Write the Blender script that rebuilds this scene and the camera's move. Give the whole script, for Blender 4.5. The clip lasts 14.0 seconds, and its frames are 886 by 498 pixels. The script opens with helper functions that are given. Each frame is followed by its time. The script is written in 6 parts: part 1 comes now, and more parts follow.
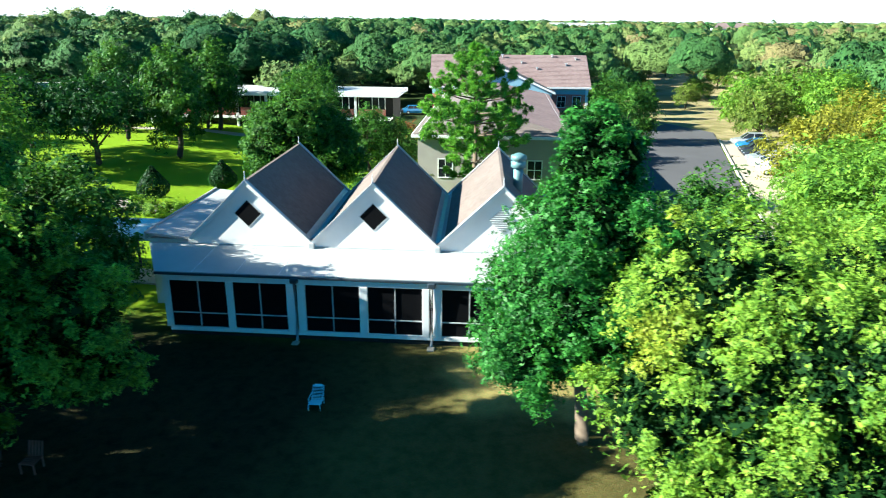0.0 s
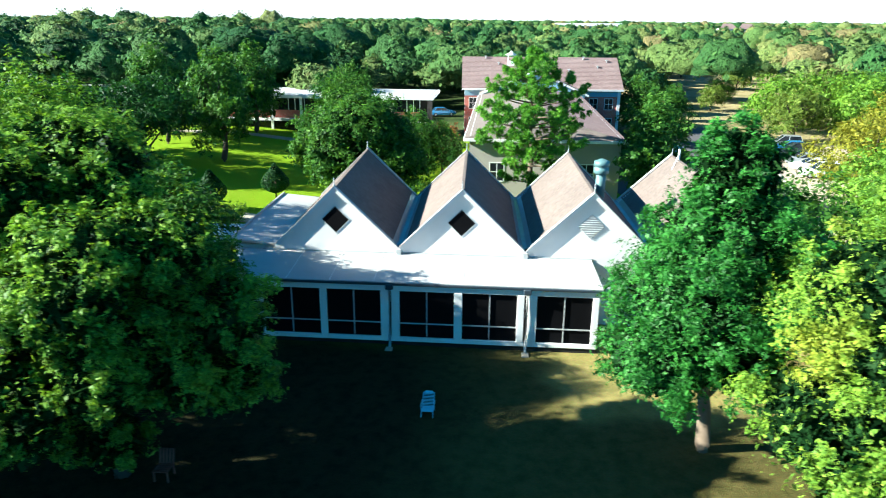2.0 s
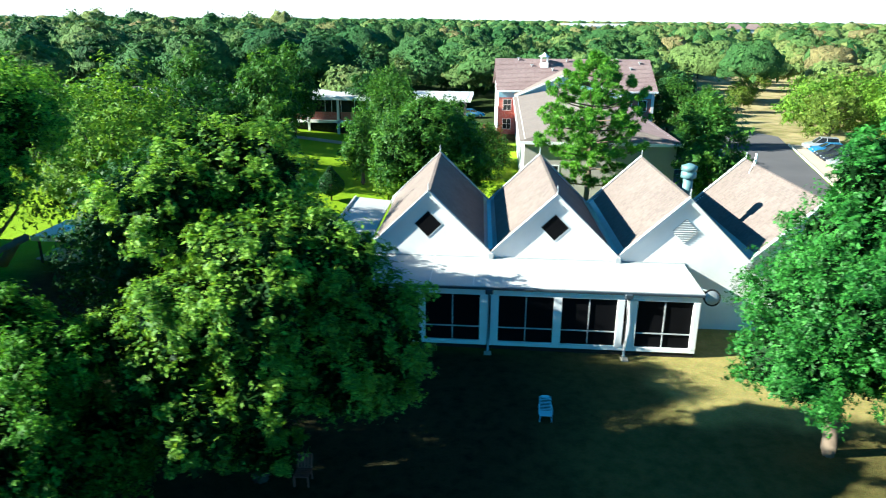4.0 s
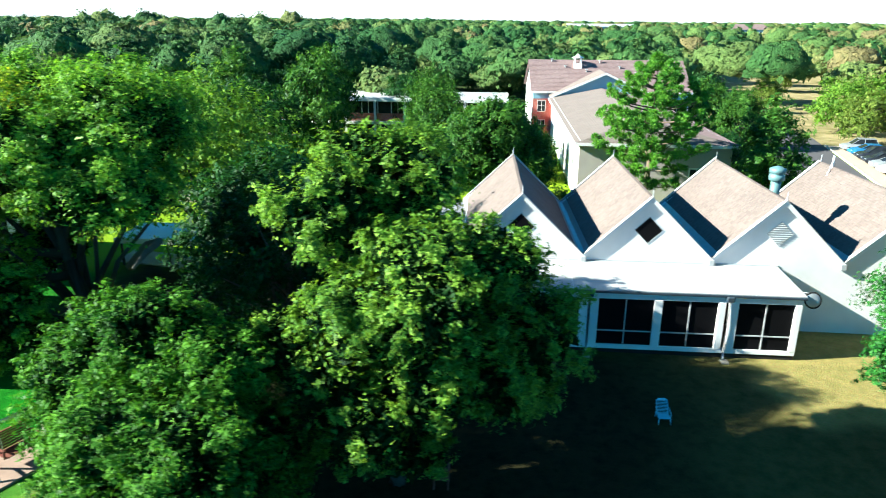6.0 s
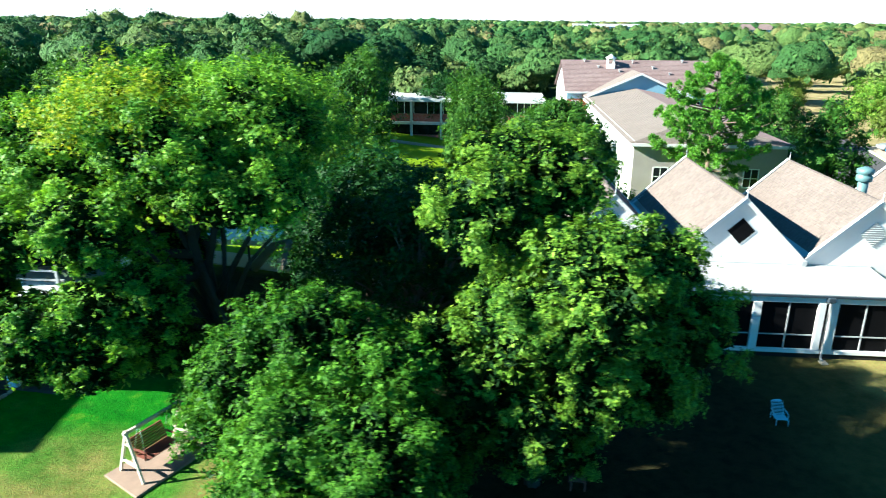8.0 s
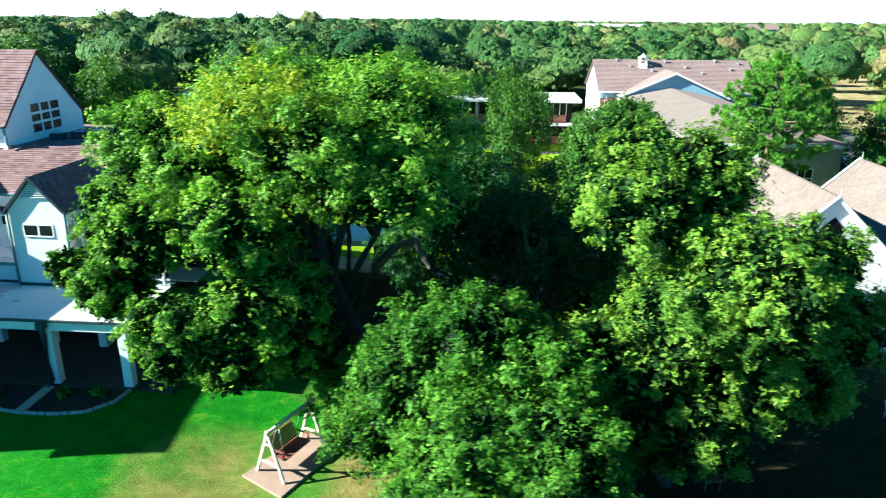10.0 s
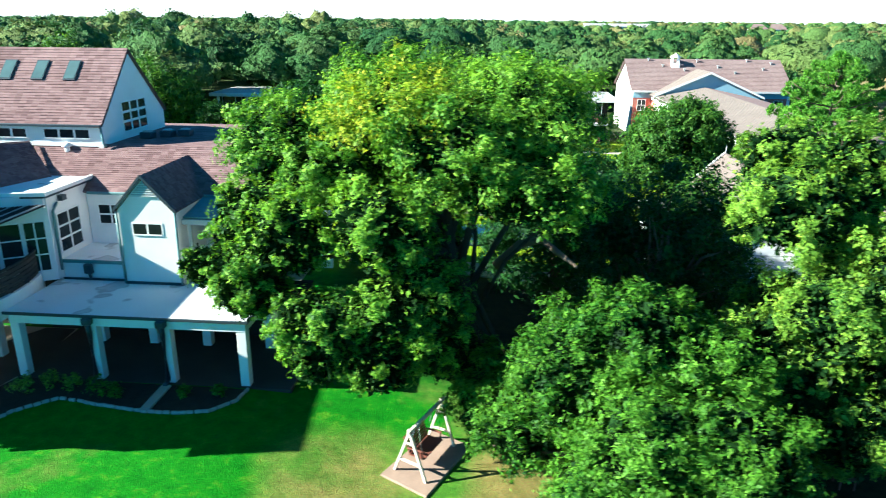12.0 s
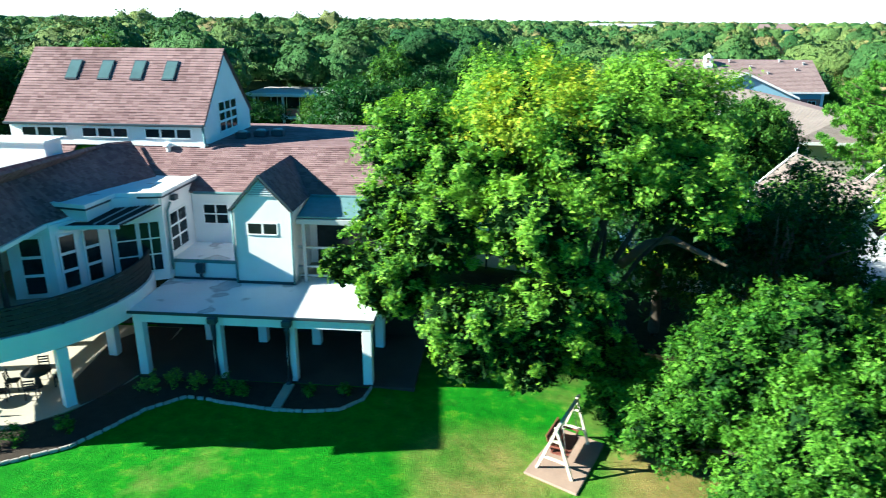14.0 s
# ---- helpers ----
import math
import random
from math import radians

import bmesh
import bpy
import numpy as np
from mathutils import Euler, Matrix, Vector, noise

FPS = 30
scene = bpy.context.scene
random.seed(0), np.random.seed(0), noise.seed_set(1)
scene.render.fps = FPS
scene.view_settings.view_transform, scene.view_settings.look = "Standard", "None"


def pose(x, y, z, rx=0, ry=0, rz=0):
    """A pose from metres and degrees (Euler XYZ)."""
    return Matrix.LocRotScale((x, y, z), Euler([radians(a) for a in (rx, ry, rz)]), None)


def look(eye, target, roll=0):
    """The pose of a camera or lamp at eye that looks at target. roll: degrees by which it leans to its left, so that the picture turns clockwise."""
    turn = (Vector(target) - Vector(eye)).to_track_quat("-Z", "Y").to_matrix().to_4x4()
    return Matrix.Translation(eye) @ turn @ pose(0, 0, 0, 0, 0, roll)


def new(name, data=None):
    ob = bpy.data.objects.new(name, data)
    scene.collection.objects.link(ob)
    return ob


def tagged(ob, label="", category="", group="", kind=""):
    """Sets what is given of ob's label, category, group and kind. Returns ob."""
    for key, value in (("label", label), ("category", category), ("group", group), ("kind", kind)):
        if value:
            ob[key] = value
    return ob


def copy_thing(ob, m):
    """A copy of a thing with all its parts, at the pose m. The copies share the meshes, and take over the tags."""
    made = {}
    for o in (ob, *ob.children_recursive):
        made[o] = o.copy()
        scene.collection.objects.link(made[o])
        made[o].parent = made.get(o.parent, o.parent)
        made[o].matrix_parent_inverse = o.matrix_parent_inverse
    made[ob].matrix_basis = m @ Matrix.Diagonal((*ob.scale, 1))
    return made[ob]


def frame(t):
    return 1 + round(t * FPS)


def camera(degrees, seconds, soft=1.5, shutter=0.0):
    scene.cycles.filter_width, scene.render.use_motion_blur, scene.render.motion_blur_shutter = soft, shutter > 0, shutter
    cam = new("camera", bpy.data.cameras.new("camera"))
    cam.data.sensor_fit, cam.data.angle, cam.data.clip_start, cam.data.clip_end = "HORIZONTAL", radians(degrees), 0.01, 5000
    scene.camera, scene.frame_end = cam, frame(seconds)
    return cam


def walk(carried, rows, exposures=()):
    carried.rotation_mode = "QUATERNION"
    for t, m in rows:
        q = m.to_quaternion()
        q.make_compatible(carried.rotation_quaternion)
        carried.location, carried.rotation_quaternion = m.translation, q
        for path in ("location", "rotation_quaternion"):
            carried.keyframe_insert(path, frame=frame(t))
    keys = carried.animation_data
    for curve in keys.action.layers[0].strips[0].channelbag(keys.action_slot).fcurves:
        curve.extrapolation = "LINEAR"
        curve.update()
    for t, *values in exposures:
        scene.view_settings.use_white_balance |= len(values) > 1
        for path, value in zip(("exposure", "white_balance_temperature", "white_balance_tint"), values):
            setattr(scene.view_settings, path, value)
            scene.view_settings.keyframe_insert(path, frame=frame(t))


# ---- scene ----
cam = camera(65.23, 14.0, 1.0, 0.9)
YAW, PITCH, ROLL = 4.743, -18.296, -0.414
ROWS = [
    (0.0, 0.000, 0.000, 13.698),
    (0.5, -1.112, -0.089, 13.777),
    (1.0, -2.258, -0.191, 13.855),
    (1.5, -3.431, -0.303, 13.932),
    (2.0, -4.627, -0.422, 14.005),
    (2.5, -5.841, -0.545, 14.074),
    (3.0, -7.068, -0.671, 14.137),
    (3.5, -8.304, -0.796, 14.194),
    (4.0, -9.546, -0.919, 14.243),
    (4.5, -10.790, -1.040, 14.285),
    (5.0, -12.034, -1.156, 14.319),
    (5.5, -13.276, -1.266, 14.345),
    (6.0, -14.514, -1.371, 14.362),
    (6.5, -15.746, -1.470, 14.371),
    (7.0, -16.970, -1.563, 14.373),
    (7.5, -18.188, -1.650, 14.367),
    (8.0, -19.398, -1.732, 14.355),
    (8.5, -20.600, -1.810, 14.336),
    (9.0, -21.795, -1.884, 14.313),
    (9.5, -22.984, -1.958, 14.285),
    (10.0, -24.169, -2.031, 14.255),
    (10.5, -25.352, -2.106, 14.225),
    (11.0, -26.534, -2.187, 14.194),
    (11.5, -27.719, -2.274, 14.166),
    (12.0, -28.909, -2.372, 14.142),
    (12.5, -30.108, -2.483, 14.125),
    (13.0, -31.320, -2.610, 14.116),
    (13.5, -32.550, -2.759, 14.118),
    (14.0, -33.802, -2.933, 14.134),
]
walk(cam, [(t, pose(x, y, z, 90 + PITCH, ROLL, YAW)) for t, x, y, z in ROWS], [(0.0, 2.08, 6100, -3.0), (14.0, 2.08, 6100, -3.0)])

# ---- daylight: late-morning sun from the west end of the buildings ----
SUN_EL, SUN_AZ = radians(28.0), radians(191.5)          # azimuth of the sun, counter-clockwise from +x
SUN_DIR = Vector((math.cos(SUN_EL) * math.cos(SUN_AZ), math.cos(SUN_EL) * math.sin(SUN_AZ), math.sin(SUN_EL)))
world = bpy.data.worlds.new("sky")
scene.world = world
world.use_nodes = True
wn = world.node_tree
sky = wn.nodes.new("ShaderNodeTexSky")
sky.sky_type, sky.sun_disc = "NISHITA", False
sky.sun_elevation, sky.sun_rotation = SUN_EL, radians(90) - SUN_AZ
sky.air_density, sky.dust_density, sky.ozone_density = 0.5, 0.15, 2.0
wn.nodes["Background"].inputs["Strength"].default_value = 0.057
cool = wn.nodes.new("ShaderNodeMix")
cool.data_type, cool.blend_type = "RGBA", "MULTIPLY"
cool.inputs["Factor"].default_value, cool.inputs["B"].default_value = 1.0, (0.20, 0.92, 1.14, 1)
wn.links.new(sky.outputs[0], cool.inputs["A"])
wn.links.new(cool.outputs["Result"], wn.nodes["Background"].inputs["Color"])
sun_data = bpy.data.lights.new("sun", "SUN")
sun_data.energy, sun_data.angle, sun_data.color = 5.0, radians(0.5), (1.0, 0.95, 0.86)
sun = new("sun", sun_data)
sun.matrix_world = look(SUN_DIR * 60, (0, 0, 0))

# ---- materials ----


def node_mat(name, rough=0.8, spec=0.3, metal=0.0):
    m = bpy.data.materials.new(name)
    m.use_nodes = True
    b = m.node_tree.nodes["Principled BSDF"]
    b.inputs["Roughness"].default_value, b.inputs["Metallic"].default_value = rough, metal
    b.inputs["Specular IOR Level"].default_value = spec
    return m, m.node_tree, b


def link(nt, a, b):
    nt.links.new(a, b)


def noise_tex(nt, scale, detail=4.0, rough=0.6, vec=None):
    n = nt.nodes.new("ShaderNodeTexNoise")
    n.inputs["Scale"].default_value, n.inputs["Detail"].default_value, n.inputs["Roughness"].default_value = scale, detail, rough
    if vec is not None:
        link(nt, vec, n.inputs["Vector"])
    return n


def ramp(nt, src, stops):
    r = nt.nodes.new("ShaderNodeValToRGB")
    el = r.color_ramp.elements
    while len(el) < len(stops):
        el.new(0.5)
    for e, (p, c) in zip(el, stops):
        e.position, e.color = p, (*c, 1) if len(c) == 3 else c
    link(nt, src, r.inputs["Fac"])
    return r


def mix(nt, fac, a, b, mode="MIX"):
    m = nt.nodes.new("ShaderNodeMix")
    m.data_type, m.blend_type = "RGBA", mode
    for sock, v in ((m.inputs["Factor"], fac), (m.inputs["A"], a), (m.inputs["B"], b)):
        if isinstance(v, (int, float)):
            sock.default_value = v
        elif isinstance(v, tuple):
            sock.default_value = (*v, 1)
        else:
            link(nt, v, sock)
    return m.outputs["Result"]


def bump(nt, bsdf, height, strength=0.3, dist=0.02):
    b = nt.nodes.new("ShaderNodeBump")
    b.inputs["Strength"].default_value, b.inputs["Distance"].default_value = strength, dist
    link(nt, height, b.inputs["Height"])
    link(nt, b.outputs[0], bsdf.inputs["Normal"])


def coords(nt, kind="Object"):
    return nt.nodes.new("ShaderNodeTexCoord").outputs[kind]


def plain(name, col, rough=0.8, var=0.15, scale=1.2, fine=14.0, spec=0.3, metal=0.0, relief=0.15):
    """Two scales of variation round one colour, with fine relief."""
    m, nt, b = node_mat(name, rough, spec, metal)
    v = coords(nt)
    big, small = noise_tex(nt, scale, vec=v), noise_tex(nt, fine, vec=v)
    dark, light = tuple(c * (1 - var) for c in col), tuple(min(1, c * (1 + var * 0.7)) for c in col)
    a = ramp(nt, big.outputs["Fac"], [(0.3, dark), (0.7, light)])
    col2 = mix(nt, 0.35 * min(1, var * 4), a.outputs[0], mix(nt, small.outputs["Fac"], dark, light), "MIX")
    link(nt, col2, b.inputs["Base Color"])
    if relief:
        bump(nt, b, small.outputs["Fac"], relief, 0.01)
    return m


WHITE = plain("white_stucco", (0.77, 0.755, 0.75), 0.85, 0.09, 0.5, 30, relief=0.2)
TRIM = plain("white_trim", (0.76, 0.755, 0.75), 0.5, 0.07, 0.8, 20, relief=0.05)
GREYTRIM = plain("grey_fascia", (0.42, 0.43, 0.44), 0.5, 0.1, 0.8, 20)
DARKTRIM = plain("dark_gutter", (0.035, 0.05, 0.065), 0.4, 0.2, 1, 20, relief=0.05)
METAL = plain("galvanised", (0.42, 0.45, 0.46), 0.4, 0.12, 2, 24, metal=0.6, relief=0.05)
TEAL = plain("patina_metal", (0.14, 0.25, 0.26), 0.5, 0.2, 3, 24, metal=0.2, relief=0.08)
SCREEN = plain("dark_insect_screen", (0.004, 0.004, 0.005), 0.7, 0.3, 0.7, 40, spec=0.06, relief=0.0)
# near black: shade of porches, rooms and recesses, put into the colour
RECESS_SHADE = plain("dark_interior", (0.02, 0.018, 0.016), 0.9, 0.3, 0.6, 8, relief=0.0)
CONCRETE = plain("concrete", (0.38, 0.335, 0.27), 0.9, 0.18, 0.5, 10)
# dark paving tone that paints the shade under porch and balcony
PAVE_SHADE = plain("dark_brick_paving", (0.055, 0.042, 0.036), 0.9, 0.25, 0.6, 10)
PADMAT = plain("brick_paving", (0.29, 0.20, 0.155), 0.9, 0.2, 1.5, 12)
MULCH = plain("mulch", (0.035, 0.024, 0.017), 1.0, 0.5, 3, 30, relief=0.8)
BARK = plain("bark", (0.065, 0.05, 0.038), 1.0, 0.4, 2, 18, relief=0.9)
PALEBARK = plain("pale_bark", (0.17, 0.125, 0.09), 1.0, 0.3, 2, 18, relief=0.8)
TIMBER = plain("whitewashed_timber", (0.62, 0.55, 0.45), 0.8, 0.15, 3, 30)
REDWOOD = plain("stained_slats", (0.19, 0.06, 0.042), 0.7, 0.25, 3, 30)
DECKDARK = plain("weathered_dark_timber", (0.035, 0.032, 0.032), 0.8, 0.3, 3, 30)
PLASTIC = plain("white_plastic", (0.40, 0.66, 0.76), 0.45, 0.05, 2, 20, relief=0.0)
ASPHALT = plain("asphalt", (0.085, 0.08, 0.085), 0.95, 0.2, 0.12, 6)
PALELOT = plain("pale_paving", (0.42, 0.34, 0.26), 0.95, 0.1, 0.2, 6)
KERB = plain("kerb", (0.5, 0.46, 0.4), 0.9, 0.1, 0.6, 8)
STONE = plain("edging_stone", (0.36, 0.34, 0.31), 0.9, 0.25, 3, 14, relief=0.5)
# beige render with the front wall's shade darkened into it
BEIGE_SHADE = plain("beige_render", (0.38, 0.34, 0.315), 0.9, 0.1, 0.5, 20)
BLUEBOARD = plain("pale_blue_siding", (0.24, 0.42, 0.52), 0.7, 0.05, 0.6, 10)
TYRE = plain("tyre", (0.015, 0.015, 0.016), 0.8, 0.2, 4, 30)


def glass_mat():
    m, nt, b = node_mat("window_glass", 0.12, 0.22)
    v = coords(nt)
    n = noise_tex(nt, 0.7, vec=v)
    link(nt, ramp(nt, n.outputs["Fac"], [(0.35, (0.008, 0.010, 0.012)), (0.7, (0.03, 0.035, 0.04))]).outputs[0], b.inputs["Base Color"])
    return m


GLASS = glass_mat()
SKYGLASS = plain("skylight_glass", (0.08, 0.135, 0.14), 0.18, 0.25, 0.9, 6, spec=0.5, relief=0.0)


def membrane_mat(name, col):
    """Flat-roof membrane: seams, dried puddle rings and dust."""
    m, nt, b = node_mat(name, 0.55, 0.3)
    v = coords(nt)
    big, ring, fine = noise_tex(nt, 0.35, 3, vec=v), noise_tex(nt, 0.55, 2, vec=v), noise_tex(nt, 9, vec=v)
    stain = ramp(nt, ring.outputs["Fac"], [(0.60, (0, 0, 0)), (0.63, (0.8, 0.8, 0.8)), (0.67, (0.5, 0.5, 0.5)), (0.75, (0.75, 0.75, 0.75))])
    base = ramp(nt, big.outputs["Fac"], [(0.3, tuple(c * 0.9 for c in col)), (0.7, col)])
    c2 = mix(nt, stain.outputs[0], base.outputs[0], tuple(c * 0.42 for c in col))
    link(nt, mix(nt, 0.12, c2, fine.outputs["Fac"], "OVERLAY"), b.inputs["Base Color"])
    return m


MEMBRANE = membrane_mat("roof_membrane", (0.76, 0.79, 0.79))
WHITEROOF = plain("white_metal_roof", (0.43, 0.43, 0.43), 0.5, 0.12, 0.5, 12, relief=0.03)


def shingle_mat(name, lo, hi, course=0.16):
    """Composition shingles: tabs in tone, by slabs of random tint, with grit."""
    m, nt, b = node_mat(name, 0.95, 0.15)
    v = coords(nt)
    mp = nt.nodes.new("ShaderNodeMapping")
    mp.inputs["Scale"].default_value = (1 / 0.34, 1 / course, 1 / course)
    link(nt, v, mp.inputs["Vector"])
    vor = nt.nodes.new("ShaderNodeTexWhiteNoise")
    fl = nt.nodes.new("ShaderNodeVectorMath")
    fl.operation = "FLOOR"
    link(nt, mp.outputs[0], fl.inputs[0])
    link(nt, fl.outputs[0], vor.inputs["Vector"])
    big, grit = noise_tex(nt, 0.35, vec=v), noise_tex(nt, 22, vec=v)
    a = ramp(nt, vor.outputs["Value"], [(0.0, lo), (1.0, hi)])
    c = mix(nt, 0.45, a.outputs[0], ramp(nt, big.outputs["Fac"], [(0.3, lo), (0.7, hi)]).outputs[0])
    link(nt, mix(nt, 0.25, c, grit.outputs["Color"], "OVERLAY"), b.inputs["Base Color"])
    bump(nt, b, grit.outputs["Fac"], 0.15, 0.006)
    return m


TAN_SHINGLE = shingle_mat("tan_shingles", (0.138, 0.108, 0.098), (0.205, 0.164, 0.148))
RED_SHINGLE = shingle_mat("red_brown_shingles", (0.105, 0.058, 0.060), (0.270, 0.172, 0.172))
PINK_SHINGLE = shingle_mat("rose_shingles", (0.188, 0.124, 0.120), (0.270, 0.195, 0.188))
BEIGE_SHINGLE = shingle_mat("beige_shingles", (0.175, 0.142, 0.128), (0.240, 0.198, 0.178))


def brick_mat():
    m, nt, b = node_mat("red_brick", 0.9, 0.2)
    v = coords(nt)
    mp = nt.nodes.new("ShaderNodeMapping")
    mp.inputs["Rotation"].default_value = (radians(90), 0, 0)
    link(nt, v, mp.inputs["Vector"])
    t = nt.nodes.new("ShaderNodeTexBrick")
    t.inputs["Scale"].default_value = 1.0
    t.inputs["Brick Width"].default_value, t.inputs["Row Height"].default_value, t.inputs["Mortar Size"].default_value = 0.22, 0.075, 0.008
    t.inputs["Color1"].default_value, t.inputs["Color2"].default_value, t.inputs["Mortar"].default_value = (0.54, 0.13, 0.095, 1), (0.44, 0.10, 0.08, 1), (0.42, 0.34, 0.3, 1)
    link(nt, mp.outputs[0], t.inputs["Vector"])
    n = noise_tex(nt, 0.8, vec=v)
    link(nt, mix(nt, 0.2, t.outputs["Color"], n.outputs["Color"], "OVERLAY"), b.inputs["Base Color"])
    return m


BRICK = brick_mat()


def leafy(nt, shader, scale, share):
    """A spray is many leaflets with gaps between them."""
    gap = noise_tex(nt, scale, 2, 0.7, vec=coords(nt))
    cut = nt.nodes.new("ShaderNodeMath")
    cut.operation = "LESS_THAN"
    link(nt, gap.outputs["Fac"], cut.inputs[0])
    cut.inputs[1].default_value = share
    clear = nt.nodes.new("ShaderNodeBsdfTransparent")
    out = nt.nodes.new("ShaderNodeMixShader")
    link(nt, cut.outputs[0], out.inputs[0])
    link(nt, shader, out.inputs[1])
    link(nt, clear.outputs[0], out.inputs[2])
    return out.outputs[0]


def leaf_mat(name, lo, mid, hi, accent=None, patch=0.12, trans=0.28, gloss=0.13, bias=0.62, sprays=0.0):
    """Leaves: a tint for every leaf, patches of tone through the crown, light let through."""
    m = bpy.data.materials.new(name)
    m.use_nodes = True
    nt = m.node_tree
    b = nt.nodes["Principled BSDF"]
    b.inputs["Roughness"].default_value, b.inputs["Specular IOR Level"].default_value = 0.5, gloss
    lo, hi = tuple(c * 0.6 for c in lo), tuple(c * 1.2 for c in hi)
    v = coords(nt)
    g = nt.nodes.new("ShaderNodeNewGeometry")
    big = noise_tex(nt, patch * 3, 2, vec=v)
    a = ramp(nt, g.outputs["Random Per Island"], [(0.0, lo), (0.55, mid), (1.0, hi)])
    p = ramp(nt, big.outputs["Fac"], [(0.35, lo), (0.65, hi)])
    col = mix(nt, 0.3, a.outputs[0], p.outputs[0])
    if accent:
        n2 = noise_tex(nt, patch * 1.6, 1, vec=v)
        k = ramp(nt, n2.outputs["Fac"], [(bias, (0, 0, 0)), (bias + 0.1, (1, 1, 1))])
        col = mix(nt, k.outputs[0], col, accent)
    link(nt, col, b.inputs["Base Color"])
    t = nt.nodes.new("ShaderNodeBsdfTranslucent")
    link(nt, mix(nt, 1.0, col, (1.35, 1.3, 0.6), "MULTIPLY"), t.inputs["Color"])
    ms = nt.nodes.new("ShaderNodeMixShader")
    ms.inputs[0].default_value = trans
    link(nt, b.outputs[0], ms.inputs[1])
    link(nt, t.outputs[0], ms.inputs[2])
    link(nt, leafy(nt, ms.outputs[0], sprays, 0.49) if sprays else ms.outputs[0], nt.nodes["Material Output"].inputs["Surface"])
    return m


LEAF_OAK = leaf_mat("oak_leaves", (0.010, 0.075, 0.014), (0.026, 0.150, 0.022), (0.070, 0.250, 0.040), gloss=0.2, sprays=13.0)
LEAF_YELLOW = leaf_mat("yellow_green_leaves", (0.060, 0.175, 0.024), (0.150, 0.310, 0.037), (0.290, 0.420, 0.048), (0.320, 0.370, 0.045), sprays=13.0)
LEAF_PECAN = leaf_mat("pecan_leaves", (0.019, 0.105, 0.016), (0.098, 0.245, 0.030), (0.275, 0.440, 0.049), sprays=13.0)
LEAF_SPREAD = leaf_mat("spreading_leaves", (0.022, 0.120, 0.018), (0.088, 0.265, 0.030), (0.28, 0.49, 0.050), trans=0.30, sprays=13.0)
LEAF_TURNING = leaf_mat("yellowing_leaves", (0.07, 0.25, 0.02), (0.24, 0.42, 0.03), (0.55, 0.52, 0.05), trans=0.30, sprays=13.0)
LEAF_LOW = leaf_mat("low_tree_leaves", (0.008, 0.066, 0.010), (0.040, 0.155, 0.016), (0.14, 0.32, 0.032), gloss=0.1, sprays=14.0)
LEAF_DARK = leaf_mat("dark_leaves", (0.006, 0.040, 0.010), (0.012, 0.060, 0.015), (0.030, 0.100, 0.020), sprays=6.0)
# near-black tints: the shade between boughs, put into leaf colour
LEAF_SHADE = leaf_mat("inner_leaves", (0.005, 0.022, 0.008), (0.010, 0.034, 0.009), (0.016, 0.046, 0.011), trans=0.06, gloss=0.03, sprays=5.0)
LEAF_MID = leaf_mat("mixed_leaves", (0.012, 0.070, 0.013), (0.035, 0.125, 0.019), (0.100, 0.210, 0.030), sprays=6.0)
LEAF_GARDEN = leaf_mat("garden_leaves", (0.050, 0.155, 0.021), (0.120, 0.260, 0.032), (0.220, 0.360, 0.045), sprays=6.0)
LEAF_OLIVE = leaf_mat("olive_leaves", (0.060, 0.110, 0.020), (0.120, 0.200, 0.030), (0.220, 0.280, 0.055), sprays=6.0)
LEAF_GOLD = leaf_mat("gold_leaves", (0.120, 0.150, 0.021), (0.220, 0.230, 0.029), (0.320, 0.300, 0.036), patch=0.2, sprays=6.0)
LEAF_RUST = leaf_mat("rust_leaves", (0.12, 0.05, 0.02), (0.2, 0.08, 0.03), (0.26, 0.12, 0.04))
NEEDLE = leaf_mat("pine_needles", (0.030, 0.130, 0.024), (0.080, 0.26, 0.038), (0.22, 0.44, 0.060))


